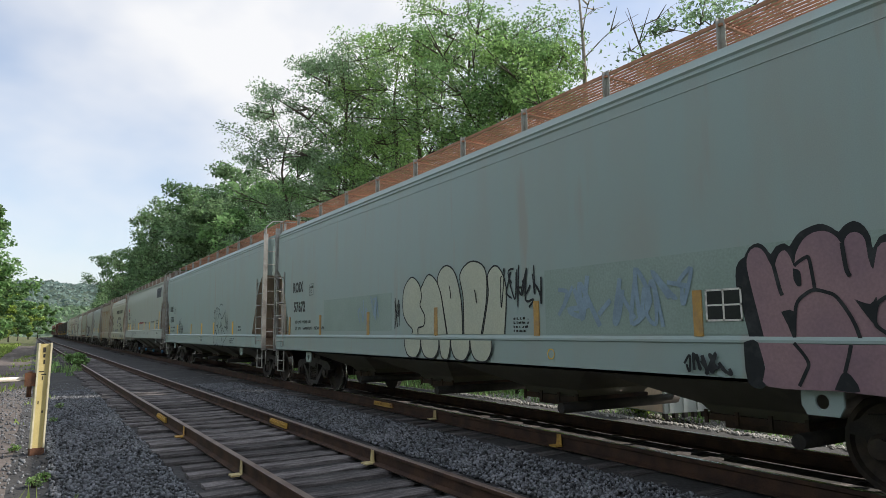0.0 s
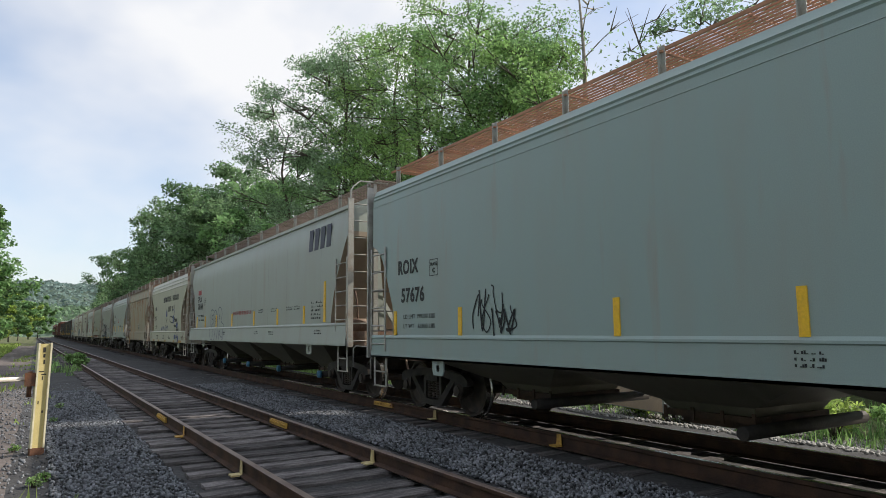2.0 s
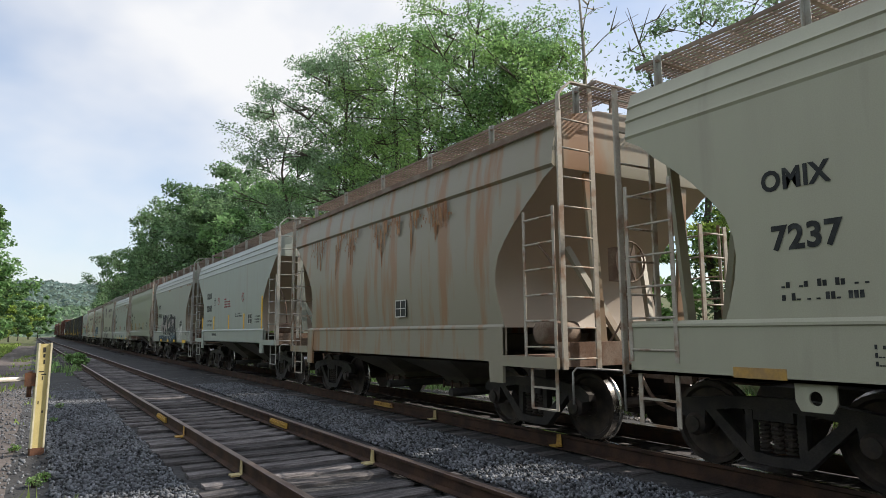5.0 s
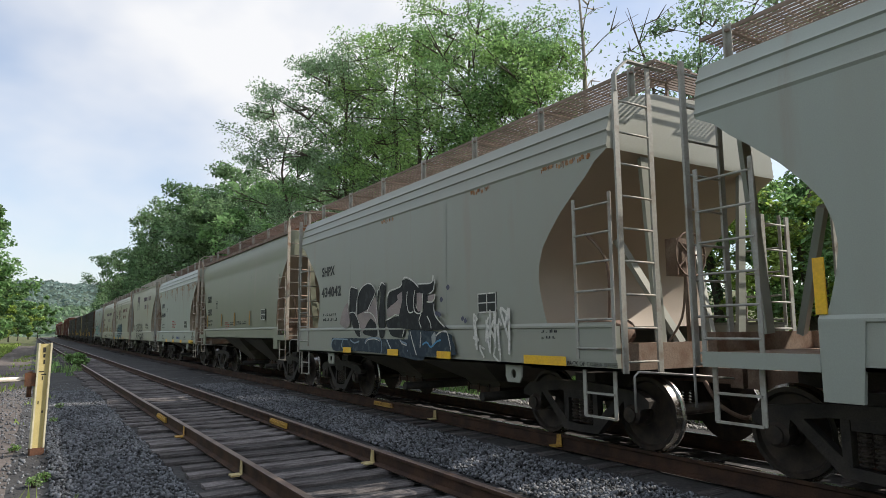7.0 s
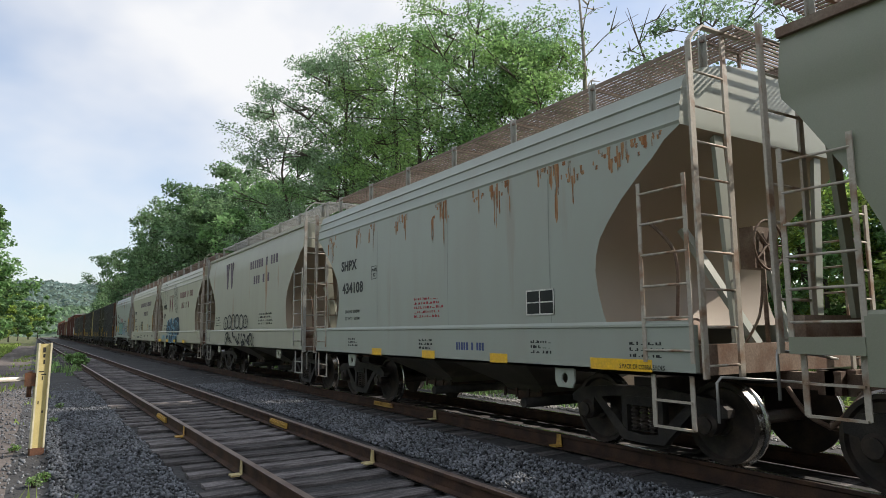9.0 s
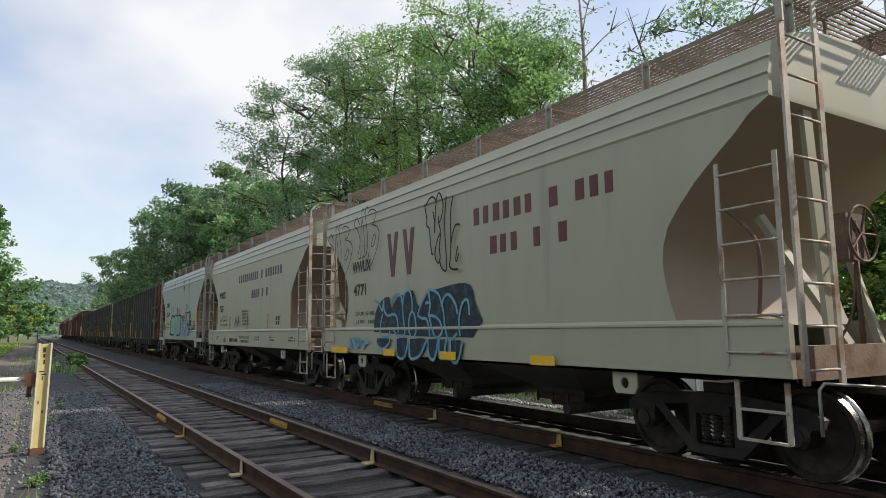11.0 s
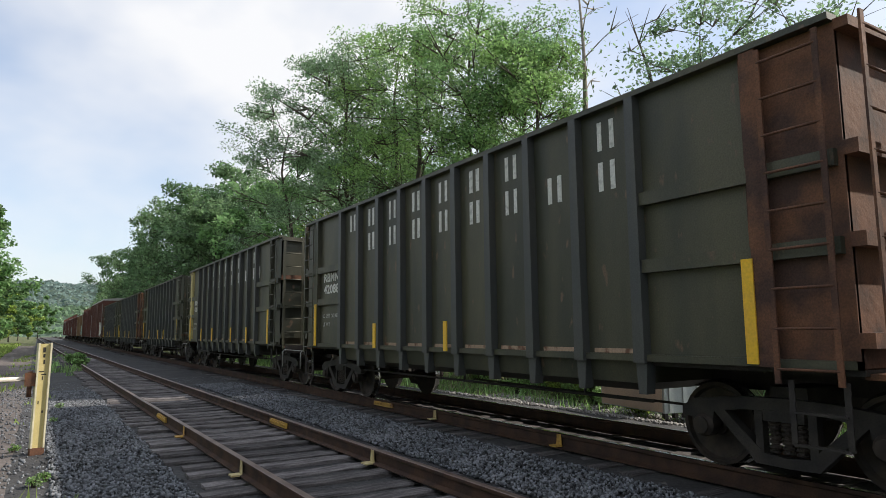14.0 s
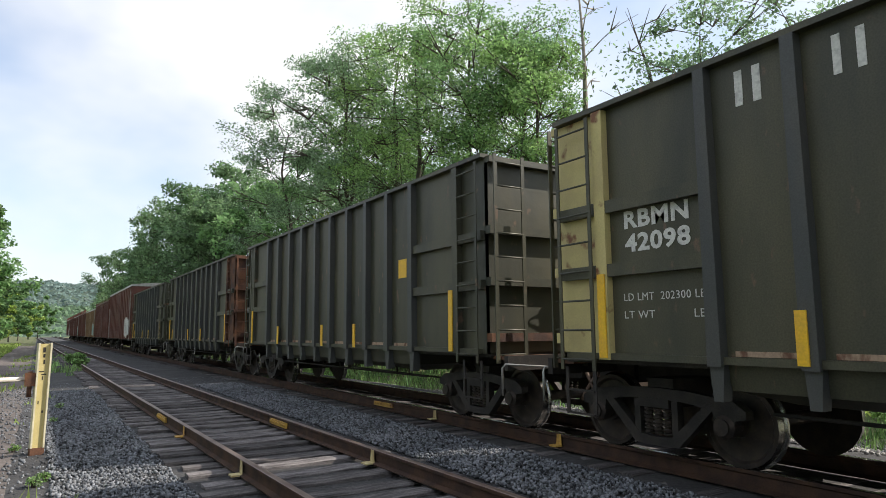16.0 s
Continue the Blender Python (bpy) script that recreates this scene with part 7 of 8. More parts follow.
    for y0, y1 in ((2.2, 1.8), (0.3, -0.1), (-1.6, -2.0), (-3.56, -4.44)):
        plate("reflector_strip", car, y0, y1, 0.975, 1.10, M["stripe"], SIDE + 0.012, "yellow sill reflector strip")
    letters("5 PACK OF COBRA SHOES", 0.05, -4.0, 1.0, K, car, SIDE + 0.013, 0.6)
    for k, y in enumerate((3.3, 0.4, -2.5, -4.15)):
        fine_print(car, y, 1.25, 0.45, 3, 0.035, K, 95 + k, SIDE + 0.012)
    weld_lines(car, (2.0, -0.5, -2.9), 1.5, 3.3, M["seam"])

    # worn cream with initials
    car, L = covered_hopper(120.95, 131.4, "flow", "cream_worn", "worn cream covered hopper car with dark initials", band=SMOOTH_TOP, board="galv", ladder_mat="ladder_pale")
    slanted_marks(car, 2.3, 2.85, 0.85, 0.13, 4, 0.28, M["ink_purple"], lean=-0.15, turn=2)
    bars(car, -0.7, 3.28, 0.24, 12, 0.23, M["ink_purple"], 101)
    bars(car, -1.1, 2.82, 0.24, 7, 0.23, M["ink_purple"], 102)
    bubble(car, 2.4, 1.48, 2.0, 3.0, 6, 103, M["spray_black"], None, 0.05)
    for k, y in enumerate((3.6, -1.7, -2.4)):
        fine_print(car, y, 1.9, 0.7, 4, 0.05, K, 104 + k)
    scribble(car, 2.0, 1.0, 1.4, 3.5, 106, M["spray_black"], 14, 0.05, SIDE + 0.03)

    # cream, blue graffiti
    car, L = covered_hopper(132.45, 143.0, "flow", "cream", "cream covered hopper car with blue and black graffiti", board="grating_brown", ladder_mat="ladder_rust")
    letters("WWUX", 0.22, 3.70, 2.58, K, car, width=0.86)
    letters("4771", 0.22, 3.63, 2.12, K, car, width=0.58)
    letters("LD LMT 231700", 0.075, 3.55, 1.72, K, car, width=0.85)
    letters("LT WT    54300", 0.075, 3.5, 1.56, K, car, width=0.85)
    slanted_marks(car, 2.15, 2.38, 0.8, 0.12, 4, 0.30, M["ink_maroon"], lean=-0.16, turn=2)
    bars(car, -0.67, 2.94, 0.25, 12, 0.24, M["ink_maroon"], 114)
    bars(car, -1.07, 2.48, 0.25, 7, 0.24, M["ink_maroon"], 115)
    blue_tag(car)
    scribble(car, 3.85, 1.08, 1.3, 1.0, 118, M["spray_cyan"], 10, 0.035, SIDE + 0.03)
    for y0, y1 in ((4.6, 3.78), (2.15, 1.72), (0.2, -0.25), (-2.0, -2.45)):
        plate("reflector_strip", car, y0, y1, 0.98, 1.10, M["stripe"], SIDE + 0.075, "yellow sill reflector strip")

    # cream, purple lettering
    car, L = covered_hopper(144.1, 154.45, "flow", "cream", "cream covered hopper car with purple and black lettering", board="grating_brown", ladder_mat="ladder_rust")
    bars(car, 1.38, 2.95, 0.24, 20, 0.22, M["ink_purple"], 121)
    bars(car, -0.1, 2.42, 0.24, 8, 0.21, M["ink_purple"], 122)
    letters("WWUX", 0.21, 3.96, 2.57, K, car, width=0.88)
    letters("7271", 0.21, 3.87, 2.11, K, car, width=0.60)
    letters("LD LMT  225800 LBS", 0.075, 3.78, 1.77, K, car, width=0.95)
    letters("LT WT     56200 LBS", 0.075, 3.75, 1.62, K, car, width=0.95)
    stripes(car, [4.24], 1.5, 2.34, M["stripe_worn"], 0.08)
    stripes(car, [2.40, 0.3, -1.8], 1.5, 1.92, M["stripe_worn"], 0.08)
    stripes(car, [-3.75], 1.5, 2.4, M["stripe_worn"], 0.08)
    scribble(car, 3.7, 1.85, 2.0, 0.8, 123, M["ink"], 8, 0.008)
    scribble(car, 1.75, 1.55, 1.95, 0.7, 124, M["ink"], 22, 0.007)
    for k, line in enumerate(("HP 45150-03630", "CAUTION: DO NOT", "BOILING WATER", "TO CLEAN. ENTER", "CLEAN SOFT SO")):
        letters(line, 0.075, 0.92 - 0.03 * (k // 2), 2.02 - 0.10 * k, K, car, width=0.72)
    placard(car, -2.5, -2.88, 1.58, 1.86)
    bars(car, 2.38, 1.11, 0.11, 15, 0.068, K, 126, SIDE + 0.012)
    letters("NOTE THIS CAR HAS", 0.08, 1.15, 1.22, K, car, SIDE + 0.012)
    letters("EQUIPPED WITH", 0.08, 1.0, 1.1, K, car, SIDE + 0.012)
    plate("tag_holder", car, 3.16, 2.9, 1.08, 1.24, M["chute"], SIDE + 0.014, "small grey tag holder")
    for k, y in enumerate((4.3, -0.6, -2.0, -3.6)):
        fine_print(car, y, 1.25, 0.5, 2, 0.04, K, 127 + k, SIDE + 0.012)
    weld_lines(car, (2.75, 1.1, -0.6, -2.2), 1.5, 3.4, M["seam"])

    car, L = number_car(155.6, 165.85, "22109", "233700", "52300", "pale grey covered hopper car with teal graffiti")
    teal_tag(car)
    scribble(car, -2.1, 1.48, 1.75, 0.9, 133, M["spray_black"], 7, 0.03)
    stripes(car, [4.5, 2.7, 1.0, -0.95], 1.52, 1.98, M["stripe"], 0.09, SIDE + 0.03)
    stripes(car, [-3.2], 1.5, 2.42, M["stripe"], 0.09)
    rust_runs(car, [(-0.12, 0.55, 0.5), (-0.2, 0.4, 0.35), (-1.25, 0.35, 0.4), (2.2, 0.4, 0.2), (1.2, 0.3, 0.25), (0.5, 0.3, 0.2)], M["rust_run"], 3.47, 134)
    rust_runs(car, [(-0.05, 0.6, 0.36), (-1.2, 0.45, 0.3), (2.3, 0.5, 0.2), (3.2, 0.3, 0.15)], M["rust_run"], 3.70, 136)
    scribble(car, 4.7, 1.52, 1.8, 0.5, 135, M["spray_black"], 4, 0.03)

    # coal gondolas
    black = "black steel coal gondola car with upright ribs"
    gondola(167.2, 179.6, "black ribbed coal gondola car with a rusted end", "gond_rust", ("RBMN", "42088"), 1, 1, (0.306, 0.51))
    gondola(181.7, 194.1, "black ribbed coal gondola car with a faded yellow end", "gond_yellow", ("RBMN", "42098"), 2, 2, STRIPS)
    g, L = gondola(195.7, 208.3, black, "black", None, 0, 3, (0.25, 0.50, 0.64))
    plate("panel_mark", g, -3.55, -3.85, 2.35, 2.68, M["stripe"], SIDE - 0.1, "small yellow painted square")
    gondola(210.1, 222.6, "black ribbed coal gondola car with a rusty end", "gond_rust", None, 0, 4)
    gondola(224.2, 236.9, black, "black", None, 0, 5)
    for i, (c, top) in enumerate((("brown_red", 4.95), ("brown_red", 4.6), ("tan", 4.35), ("brown_red", 4.4), ("brown_red", 4.4), ("brown_red", 4.4), ("brown_red", 4.4))):
        boxcar(238.3 + 17.1 * i, 254.2 + 17.1 * i, c, "tan-brown boxcar with ribbed sides" if c == "tan" else "oxide-red boxcar with ribbed sides", top, 3 + i)


cars()


def slide_markings():
    """Sets each hopper's markings at their distance from its ends."""
    hoppers = [car for car, y in MOVING if car.name in SHELL]
    for car, dy in zip(hoppers, (0.0, 0.0, 0.1, -0.38, 0.23, 0.3, -0.625, -0.3, -0.325, -0.085, 0.175, 0.075, -0.225, -0.625)):
        for ob in car.children:
            if ob.name not in SHELL[car.name]:
                ob.location.y += dy


slide_markings()

# ---- plants, stones and trackside things ----


def mesh_from(name, verts, faces_n, material):
    """A mesh of separate polygons with faces_n corners each, from a numpy array of corners."""
    n = len(verts)
    me = bpy.data.meshes.new(name)
    me.vertices.add(n)
    me.vertices.foreach_set("co", verts.astype(np.float32).ravel())
    me.loops.add(n)
    me.loops.foreach_set("vertex_index", np.arange(n, dtype=np.int32))
    k = n // faces_n
    me.polygons.add(k)
    me.polygons.foreach_set("loop_start", np.arange(0, n, faces_n, dtype=np.int32))
    me.polygons.foreach_set("loop_total", np.full(k, faces_n, dtype=np.int32))
    me.update(calc_edges=True)
    me.materials.append(material)
    return me


def leaf_quads(centres, size, rng, flat=0.35):
    """Small rhombic leaves, loosely facing up, about the given centres."""
    n = len(centres)
    nrm = rng.normal(size=(n, 3))
    nrm[:, 2] = np.abs(nrm[:, 2]) + flat
    nrm /= np.linalg.norm(nrm, axis=1)[:, None]
    u = np.cross(nrm, rng.normal(size=(n, 3)))
    u /= np.linalg.norm(u, axis=1)[:, None]
    v = np.cross(nrm, u)
    s = (size * rng.uniform(0.6, 1.3, n))[:, None]
    q = np.stack([centres + u * s, centres + v * s * 0.5, centres - u * s, centres - v * s * 0.5], axis=1)
    return q.reshape(-1, 3)


def clump_points(rng, c, r, n):
    d = rng.normal(size=(n, 3))
    d /= np.linalg.norm(d, axis=1)[:, None]
    return np.array(c) + d * (r * rng.uniform(0.25, 1.0, n) ** 0.6)[:, None] * np.array((1, 1, 0.7))


def tree(x, y, h, spread, leaf, seed, label, crown=0.32, limbs=13, per=420, size=0.15, lean=0.0, sparse=0.0, bark="bark", group="trackside trees", clump=0.13, twigs=2):
    """A broad-leaved tree: bent trunk, forking limbs, leaf clumps at the twigs."""
    rng = np.random.default_rng(seed)
    rnd = random.Random(seed)
    z0 = ground_z(x, y) - 0.05
    root = tagged(empty("tree"), label, "tree", group)
    root.matrix_basis = pose(x, y, z0)
    b = bm_new()
    r0 = h * 0.014 + 0.03
    spine = [(lean * h * (k / 6) ** 1.5 + rnd.uniform(-0.02, 0.02) * h * (k > 0), rnd.uniform(-0.02, 0.02) * h * (k > 0), h * 0.93 * k / 6) for k in range(7)]
    tube(b, smooth_line(spine, 3), [r0 * (1 - 0.88 * k / 18) for k in range(19)], 7)
    pts = []
    for i in range(limbs):
        f = crown + (0.96 - crown) * (i + rnd.random() * 0.6) / limbs
        k = min(int(f / 0.93 * 6), 5)
        base = Vector(spine[k]).lerp(Vector(spine[k + 1]), min(1.0, f / 0.93 * 6 - k))
        a = i * 2.4 + rnd.uniform(-0.5, 0.5)
        reach = spread * (0.45 + 0.75 * math.sin(math.pi * min(1.0, (f - crown) / (1.02 - crown) * 0.85 + 0.15))) * rnd.uniform(0.65, 1.1)
        rise = reach * rnd.uniform(0.25, 0.75)
        tip = base + Vector((math.cos(a) * reach, math.sin(a) * reach, rise))
        midp = base.lerp(tip, 0.5) + Vector((0, 0, reach * 0.1))
        tube(b, smooth_line([base, midp, tip], 3), [r0 * 0.24 * (1 - f * 0.6) * q for q in (1, 0.85, 0.7, 0.55, 0.42, 0.3, 0.15)], 5)
        pts += [tip, midp.lerp(tip, 0.5) + Vector((rnd.uniform(-1, 1), rnd.uniform(-1, 1), rnd.uniform(-0.2, 1))) * reach * 0.18]
        for s in range(twigs):
            t2 = base.lerp(tip, rnd.uniform(0.4, 1.0)) + Vector((rnd.uniform(-1, 1), rnd.uniform(-1, 1), rnd.uniform(-0.2, 0.8))) * reach * 0.45
            tube(b, [midp, t2], [r0 * 0.14, r0 * 0.04], 4)
            pts.append(t2)
    part("trunk", b, M[bark], root)
    pts.append(Vector(spine[-1]))
    cen = [clump_points(rng, p, h * clump * rnd.uniform(0.55, 1.1), int(per * rnd.uniform(0.6, 1.2))) for p in pts if rnd.random() >= sparse]
    if cen:
        part("crown", mesh_from("crown", leaf_quads(np.concatenate(cen), size, rng), 4, LEAF[leaf]), None, root)
    return root


def conifer(x, y, h, r, seed, label="dark spruce with drooping layered branches"):
    rng = np.random.default_rng(seed)
    rnd = random.Random(seed)
    root = tagged(empty("tree"), label, "tree", "trackside trees")
    root.matrix_basis = pose(x, y, ground_z(x, y) - 0.05)
    b = bm_new()
    tube(b, [(0, 0, 0), (0, 0, h * 0.5), (0, 0, h)], [h * 0.014, h * 0.009, 0.02], 7)
    part("trunk", b, M["bark"], root)
    cen = []
    n = int(h * 7)
    for i in range(n):
        f = 0.1 + 0.9 * i / n
        a = i * 2.399
        reach = r * (1 - f) ** 0.8 * rnd.uniform(0.7, 1.15) + 0.1
        m = max(25, int(200 * reach / r))
        t = rng.uniform(0.1, 1, m)
        px = np.cos(a) * reach * t + rng.normal(size=m) * 0.22
        py = np.sin(a) * reach * t + rng.normal(size=m) * 0.22
        pz = h * f - 0.25 * reach * t ** 1.5 + rng.normal(size=m) * 0.14
        cen.append(np.stack([px, py, pz], axis=1))
    part("crown", mesh_from("crown", leaf_quads(np.concatenate(cen), 0.20, rng, 0.8), 4, LEAF["dark"]), None, root)
    return root


def bush(x, y, w, h, leaf, seed, label="leafy green trackside bush", size=0.07, n=2600):
    rng = np.random.default_rng(seed)
    rnd = random.Random(seed)
    root = tagged(empty("bush"), label, "bush", "trackside bushes")
    root.matrix_basis = pose(x, y, ground_z(x, y) - 0.03)
    b = bm_new()
    pts = []
    for i in range(9):
        a = i * 2.4
        p = Vector((math.cos(a) * w * 0.42 * rnd.random() ** 0.5, math.sin(a) * w * 0.42 * rnd.random() ** 0.5, h * rnd.uniform(0.35, 0.82)))
        tube(b, [(0, 0, 0), p * 0.5 + Vector((0, 0, 0.05)), p], [0.02, 0.013, 0.005], 4)
        pts.append(p)
    part("stem", b, M["bark"], root)
    cen = np.concatenate([clump_points(rng, p, 0.30 * max(w, h) * rnd.uniform(0.6, 1.1), n // 9) for p in pts])
    cen[:, 2] = np.maximum(cen[:, 2], 0.04)
    part("foliage", mesh_from("foliage", leaf_quads(cen, size, rng), 4, LEAF[leaf]), None, root)
    return root


def grass(name, x0, x1, y0, y1, n, h, leaf, seed, label, keep=None):
    rng = np.random.default_rng(seed)
    x, y = rng.uniform(x0, x1, n), y0 + (y1 - y0) * rng.uniform(0, 1, n) ** 1.6
    if keep:
        ok = np.array([keep(a, c) for a, c in zip(x, y)])
        x, y = x[ok], y[ok]
        n = len(x)
    z = np.array([ground_z(a, c) - 0.02 for a, c in zip(x, y)])
    hh = h * rng.uniform(0.4, 1.3, n)
    a = rng.uniform(0, math.tau, n)
    w = 0.012 + 0.0006 * y
    bend = rng.normal(size=(n, 2)) * hh[:, None] * 0.35
    p = np.stack([x, y, z], axis=1)
    d = np.stack([np.cos(a) * w, np.sin(a) * w, np.zeros(n)], axis=1)
    tip = p + np.stack([bend[:, 0], bend[:, 1], hh], axis=1)
    v = np.stack([p - d, p + d, tip], axis=1).reshape(-1, 3)
    return tagged(part(name, mesh_from(name, v, 3, LEAF[leaf]), None), label, "grass", kind="stuff")


def stones(name, x0, x1, y0, y1, per_m2, r, seed, zoff, material, label, skip=None):
    """Crushed stones: small rough octahedra, each turned and stretched its own way."""
    rng = np.random.default_rng(seed)
    n = int((x1 - x0) * (y1 - y0) * per_m2)
    x, y = rng.uniform(x0, x1, n), rng.uniform(y0, y1, n)
    base = np.array([(1, 0, 0), (0, 1, 0), (-1, 0, 0), (0, -1, 0), (0, 0, 1), (0, 0, -1)], float)
    tri = np.array([(0, 1, 4), (1, 2, 4), (2, 3, 4), (3, 0, 4), (1, 0, 5), (2, 1, 5), (3, 2, 5), (0, 3, 5)])
    q = rng.normal(size=(n, 4))
    q /= np.linalg.norm(q, axis=1)[:, None]
    w, i, j, k = q.T
    R = np.stack([1 - 2 * (j * j + k * k), 2 * (i * j - k * w), 2 * (i * k + j * w), 2 * (i * j + k * w), 1 - 2 * (i * i + k * k), 2 * (j * k - i * w),
                  2 * (i * k - j * w), 2 * (j * k + i * w), 1 - 2 * (i * i + j * j)], axis=1).reshape(n, 3, 3)
    jit = base[None] * rng.uniform(0.65, 1.35, (n, 6, 1)) * (r * rng.uniform(0.5, 1.35, n))[:, None, None]
    v = np.einsum("nij,nkj->nki", R, jit)
    z = np.array([ground_z(a, c) for a, c in zip(x, y)]) + zoff + rng.uniform(-0.012, 0.012, n)
    v += np.stack([x, y, z], axis=1)[:, None, :]
    co = v.reshape(-1, 3)
    f = (tri[None] + (np.arange(n) * 6)[:, None, None]).reshape(-1)
    me = bpy.data.meshes.new(name)
    me.vertices.add(len(co))
    me.vertices.foreach_set("co", co.astype(np.float32).ravel())
    me.loops.add(len(f))
    me.loops.foreach_set("vertex_index", f.astype(np.int32))
    me.polygons.add(len(f) // 3)
    me.polygons.foreach_set("loop_start", np.arange(0, len(f), 3, dtype=np.int32))
    me.polygons.foreach_set("loop_total", np.full(len(f) // 3, 3, dtype=np.int32))
    me.update(calc_edges=True)
    me.materials.append(material)
    return tagged(part(name, me, None), label, "ballast", kind="stuff")


stones("ballast_stones", 0.2, 9.3, 3.0, 11.0, 900, 0.021, 5, -0.034, M["stone"], "loose grey crushed-stone ballast")
stones("ballast_stones", 0.2, 9.3, 11.0, 26.0, 340, 0.030, 6, -0.030, M["stone"], "loose grey crushed-stone ballast")
stones("ballast_stones", 4.25, 5.6, 3.0, 22.0, 900, 0.022, 7, 0.030, M["stone"], "loose grey crushed-stone ballast")
stones("ballast_stones", 0.2, 1.45, 5.0, 22.0, 900, 0.022, 8, 0.024, M["stone"], "loose grey crushed-stone ballast")
stones("gravel_stones", -1.6, 0.2, 6.0, 24.0, 110, 0.022, 9, 0.004, M["stone"], "loose stones on the dirt road")
stones("gravel_stones", 9.3, 12.0, 4.0, 16.0, 220, 0.035, 10, 0.010, M["stone_pale"], "pale trackside gravel")

# green of the verges
grass("grass", -1.2, 0.4, 7.0, 60.0, 2600, 0.16, "yellow", 20, "thin grass along the road edge", lambda x, y: noise.noise((x * 0.9, y * 0.35, 3)) > 0.12)
grass("grass", -9.0, -2.2, 14.0, 130.0, 14000, 0.28, "yellow", 21, "sunlit grass beside the dirt road")
grass("grass", 0.3, 2.0, 30.0, 60.0, 1500, 0.3, "fresh", 22, "weeds growing in the siding", lambda x, y: noise.noise((x * 0.8, y * 0.25, 8)) > 0.1)
grass("grass", 9.6, 15.0, 3.0, 45.0, 7000, 0.26, "fresh", 23, "tall grass beyond the main line", lambda x, y: x > 10.9 + 1.2 * noise.noise((y * 0.4, 0, 2)) or y > 17)
grass("grass", 10.0, 15.0, 3.0, 45.0, 6000, 0.36, "mid", 24, "rank grass beyond the main line", lambda x, y: noise.noise((x * 0.6, y * 0.5, 2)) > 0.0 and x > 11)
for k, (x, y, s) in enumerate(((0.05, 8.6, 0.17), (0.16, 8.9, 0.13), (-0.2, 11.3, 0.14), (0.35, 14.5, 0.14), (0.5, 17, 0.18))):
    bush(x, y, s, s * 1.1, "fresh", 300 + k, "small weed growing in the gravel", 0.018, 160)
for k, (x, y, s) in enumerate(((1.75, 36.0, 0.8), (1.6, 40.0, 0.7), (2.1, 43, 0.6))):
    bush(x, y, s, s, "fresh", 310 + k, "weedy bush growing in the siding", 0.07, 700)
rnd = random.Random(77)
for k in range(34):
    y = 3.0 + k * 1.25 + rnd.uniform(-0.5, 0.5)
    x = 13.2 + rnd.uniform(-0.9, 1.4) + (1.8 if y < 10 else 0)
    s = rnd.uniform(1.5, 2.5) * (0.72 if y < 16 else 1.0)
    bush(x, y, s * 1.2, s, ("fresh", "yellow", "yellow", "mid")[k % 4], 320 + k, n=1900, size=0.085)

for k in range(12):
    s = rnd.uniform(0.5, 0.9)
    bush(rnd.uniform(11.5, 13.0), 4.2 + k * 1.05, s * 1.3, s, ("yellow", "fresh")[k % 2], 360 + k, "low bright green weeds beside the gravel", 0.05, 900)

# tall airy trees behind the train
TALL = [(13.2, 31.0, 16.4, 3.4, "grey", 0.0), (12.0, 36.5, 14.4, 3.2, "grey", -0.02), (14.5, 33.5, 17.0, 3.4, "mid", 0.0), (15.2, 27.0, 15.8, 3.3, "fresh", 0.0),
        (16.4, 23.6, 15.2, 3.3, "mid", 0.0), (17.6, 26.0, 17.0, 3.4, "fresh", 0.0), (17.0, 20.4, 13.2, 2.7, "fresh", 0.0), (17.6, 21.6, 14.2, 2.4, "mid", 0.0),
        (16.0, 31.0, 17.5, 3.2, "fresh", 0.0)]
for k, (x, y, h, s, lf, ln) in enumerate(TALL):
    tree(x, y, h, s, lf, 400 + k, "tall slender tree with airy pale green crown" if lf != "grey" else "leaning tree with feathery grey-green leaves", 0.34, 23, 135, 0.075, ln, 0.08, clump=0.052, twigs=5)
# lower leafy trees filling the wood's edge
for k in range(16):
    y = 15.0 + k * 3.4 + rnd.uniform(-1, 1)
    x = 15.5 + rnd.uniform(-1.2, 2.5) - (1.6 if y > 32 else 0)
    h = rnd.uniform(4.2, 6.5) + (1.2 if y > 30 else 0)
    tree(x, y, h, h * 0.34, ("fresh", "yellow", "mid", "fresh")[k % 4], 430 + k, "young leafy tree at the wood's edge", 0.15, 11, 130, 0.12, clump=0.11)
# bushes and low trees on the slope beyond the near end of the train
for k in range(14):
    y = 0.5 + k * 1.0 + rnd.uniform(-0.4, 0.4)
    x = 20.4 + 2.6 * (k % 2) + rnd.uniform(-0.6, 0.6)
    h = rnd.uniform(4.5, 5.4) - 0.3 * (k % 2)
    tree(x, y, h, h * 0.40, ("yellow", "fresh", "mid", "fresh")[k % 4], 700 + k, "young leafy tree at the wood's edge", 0.05, 13, 130, 0.11, clump=0.13)
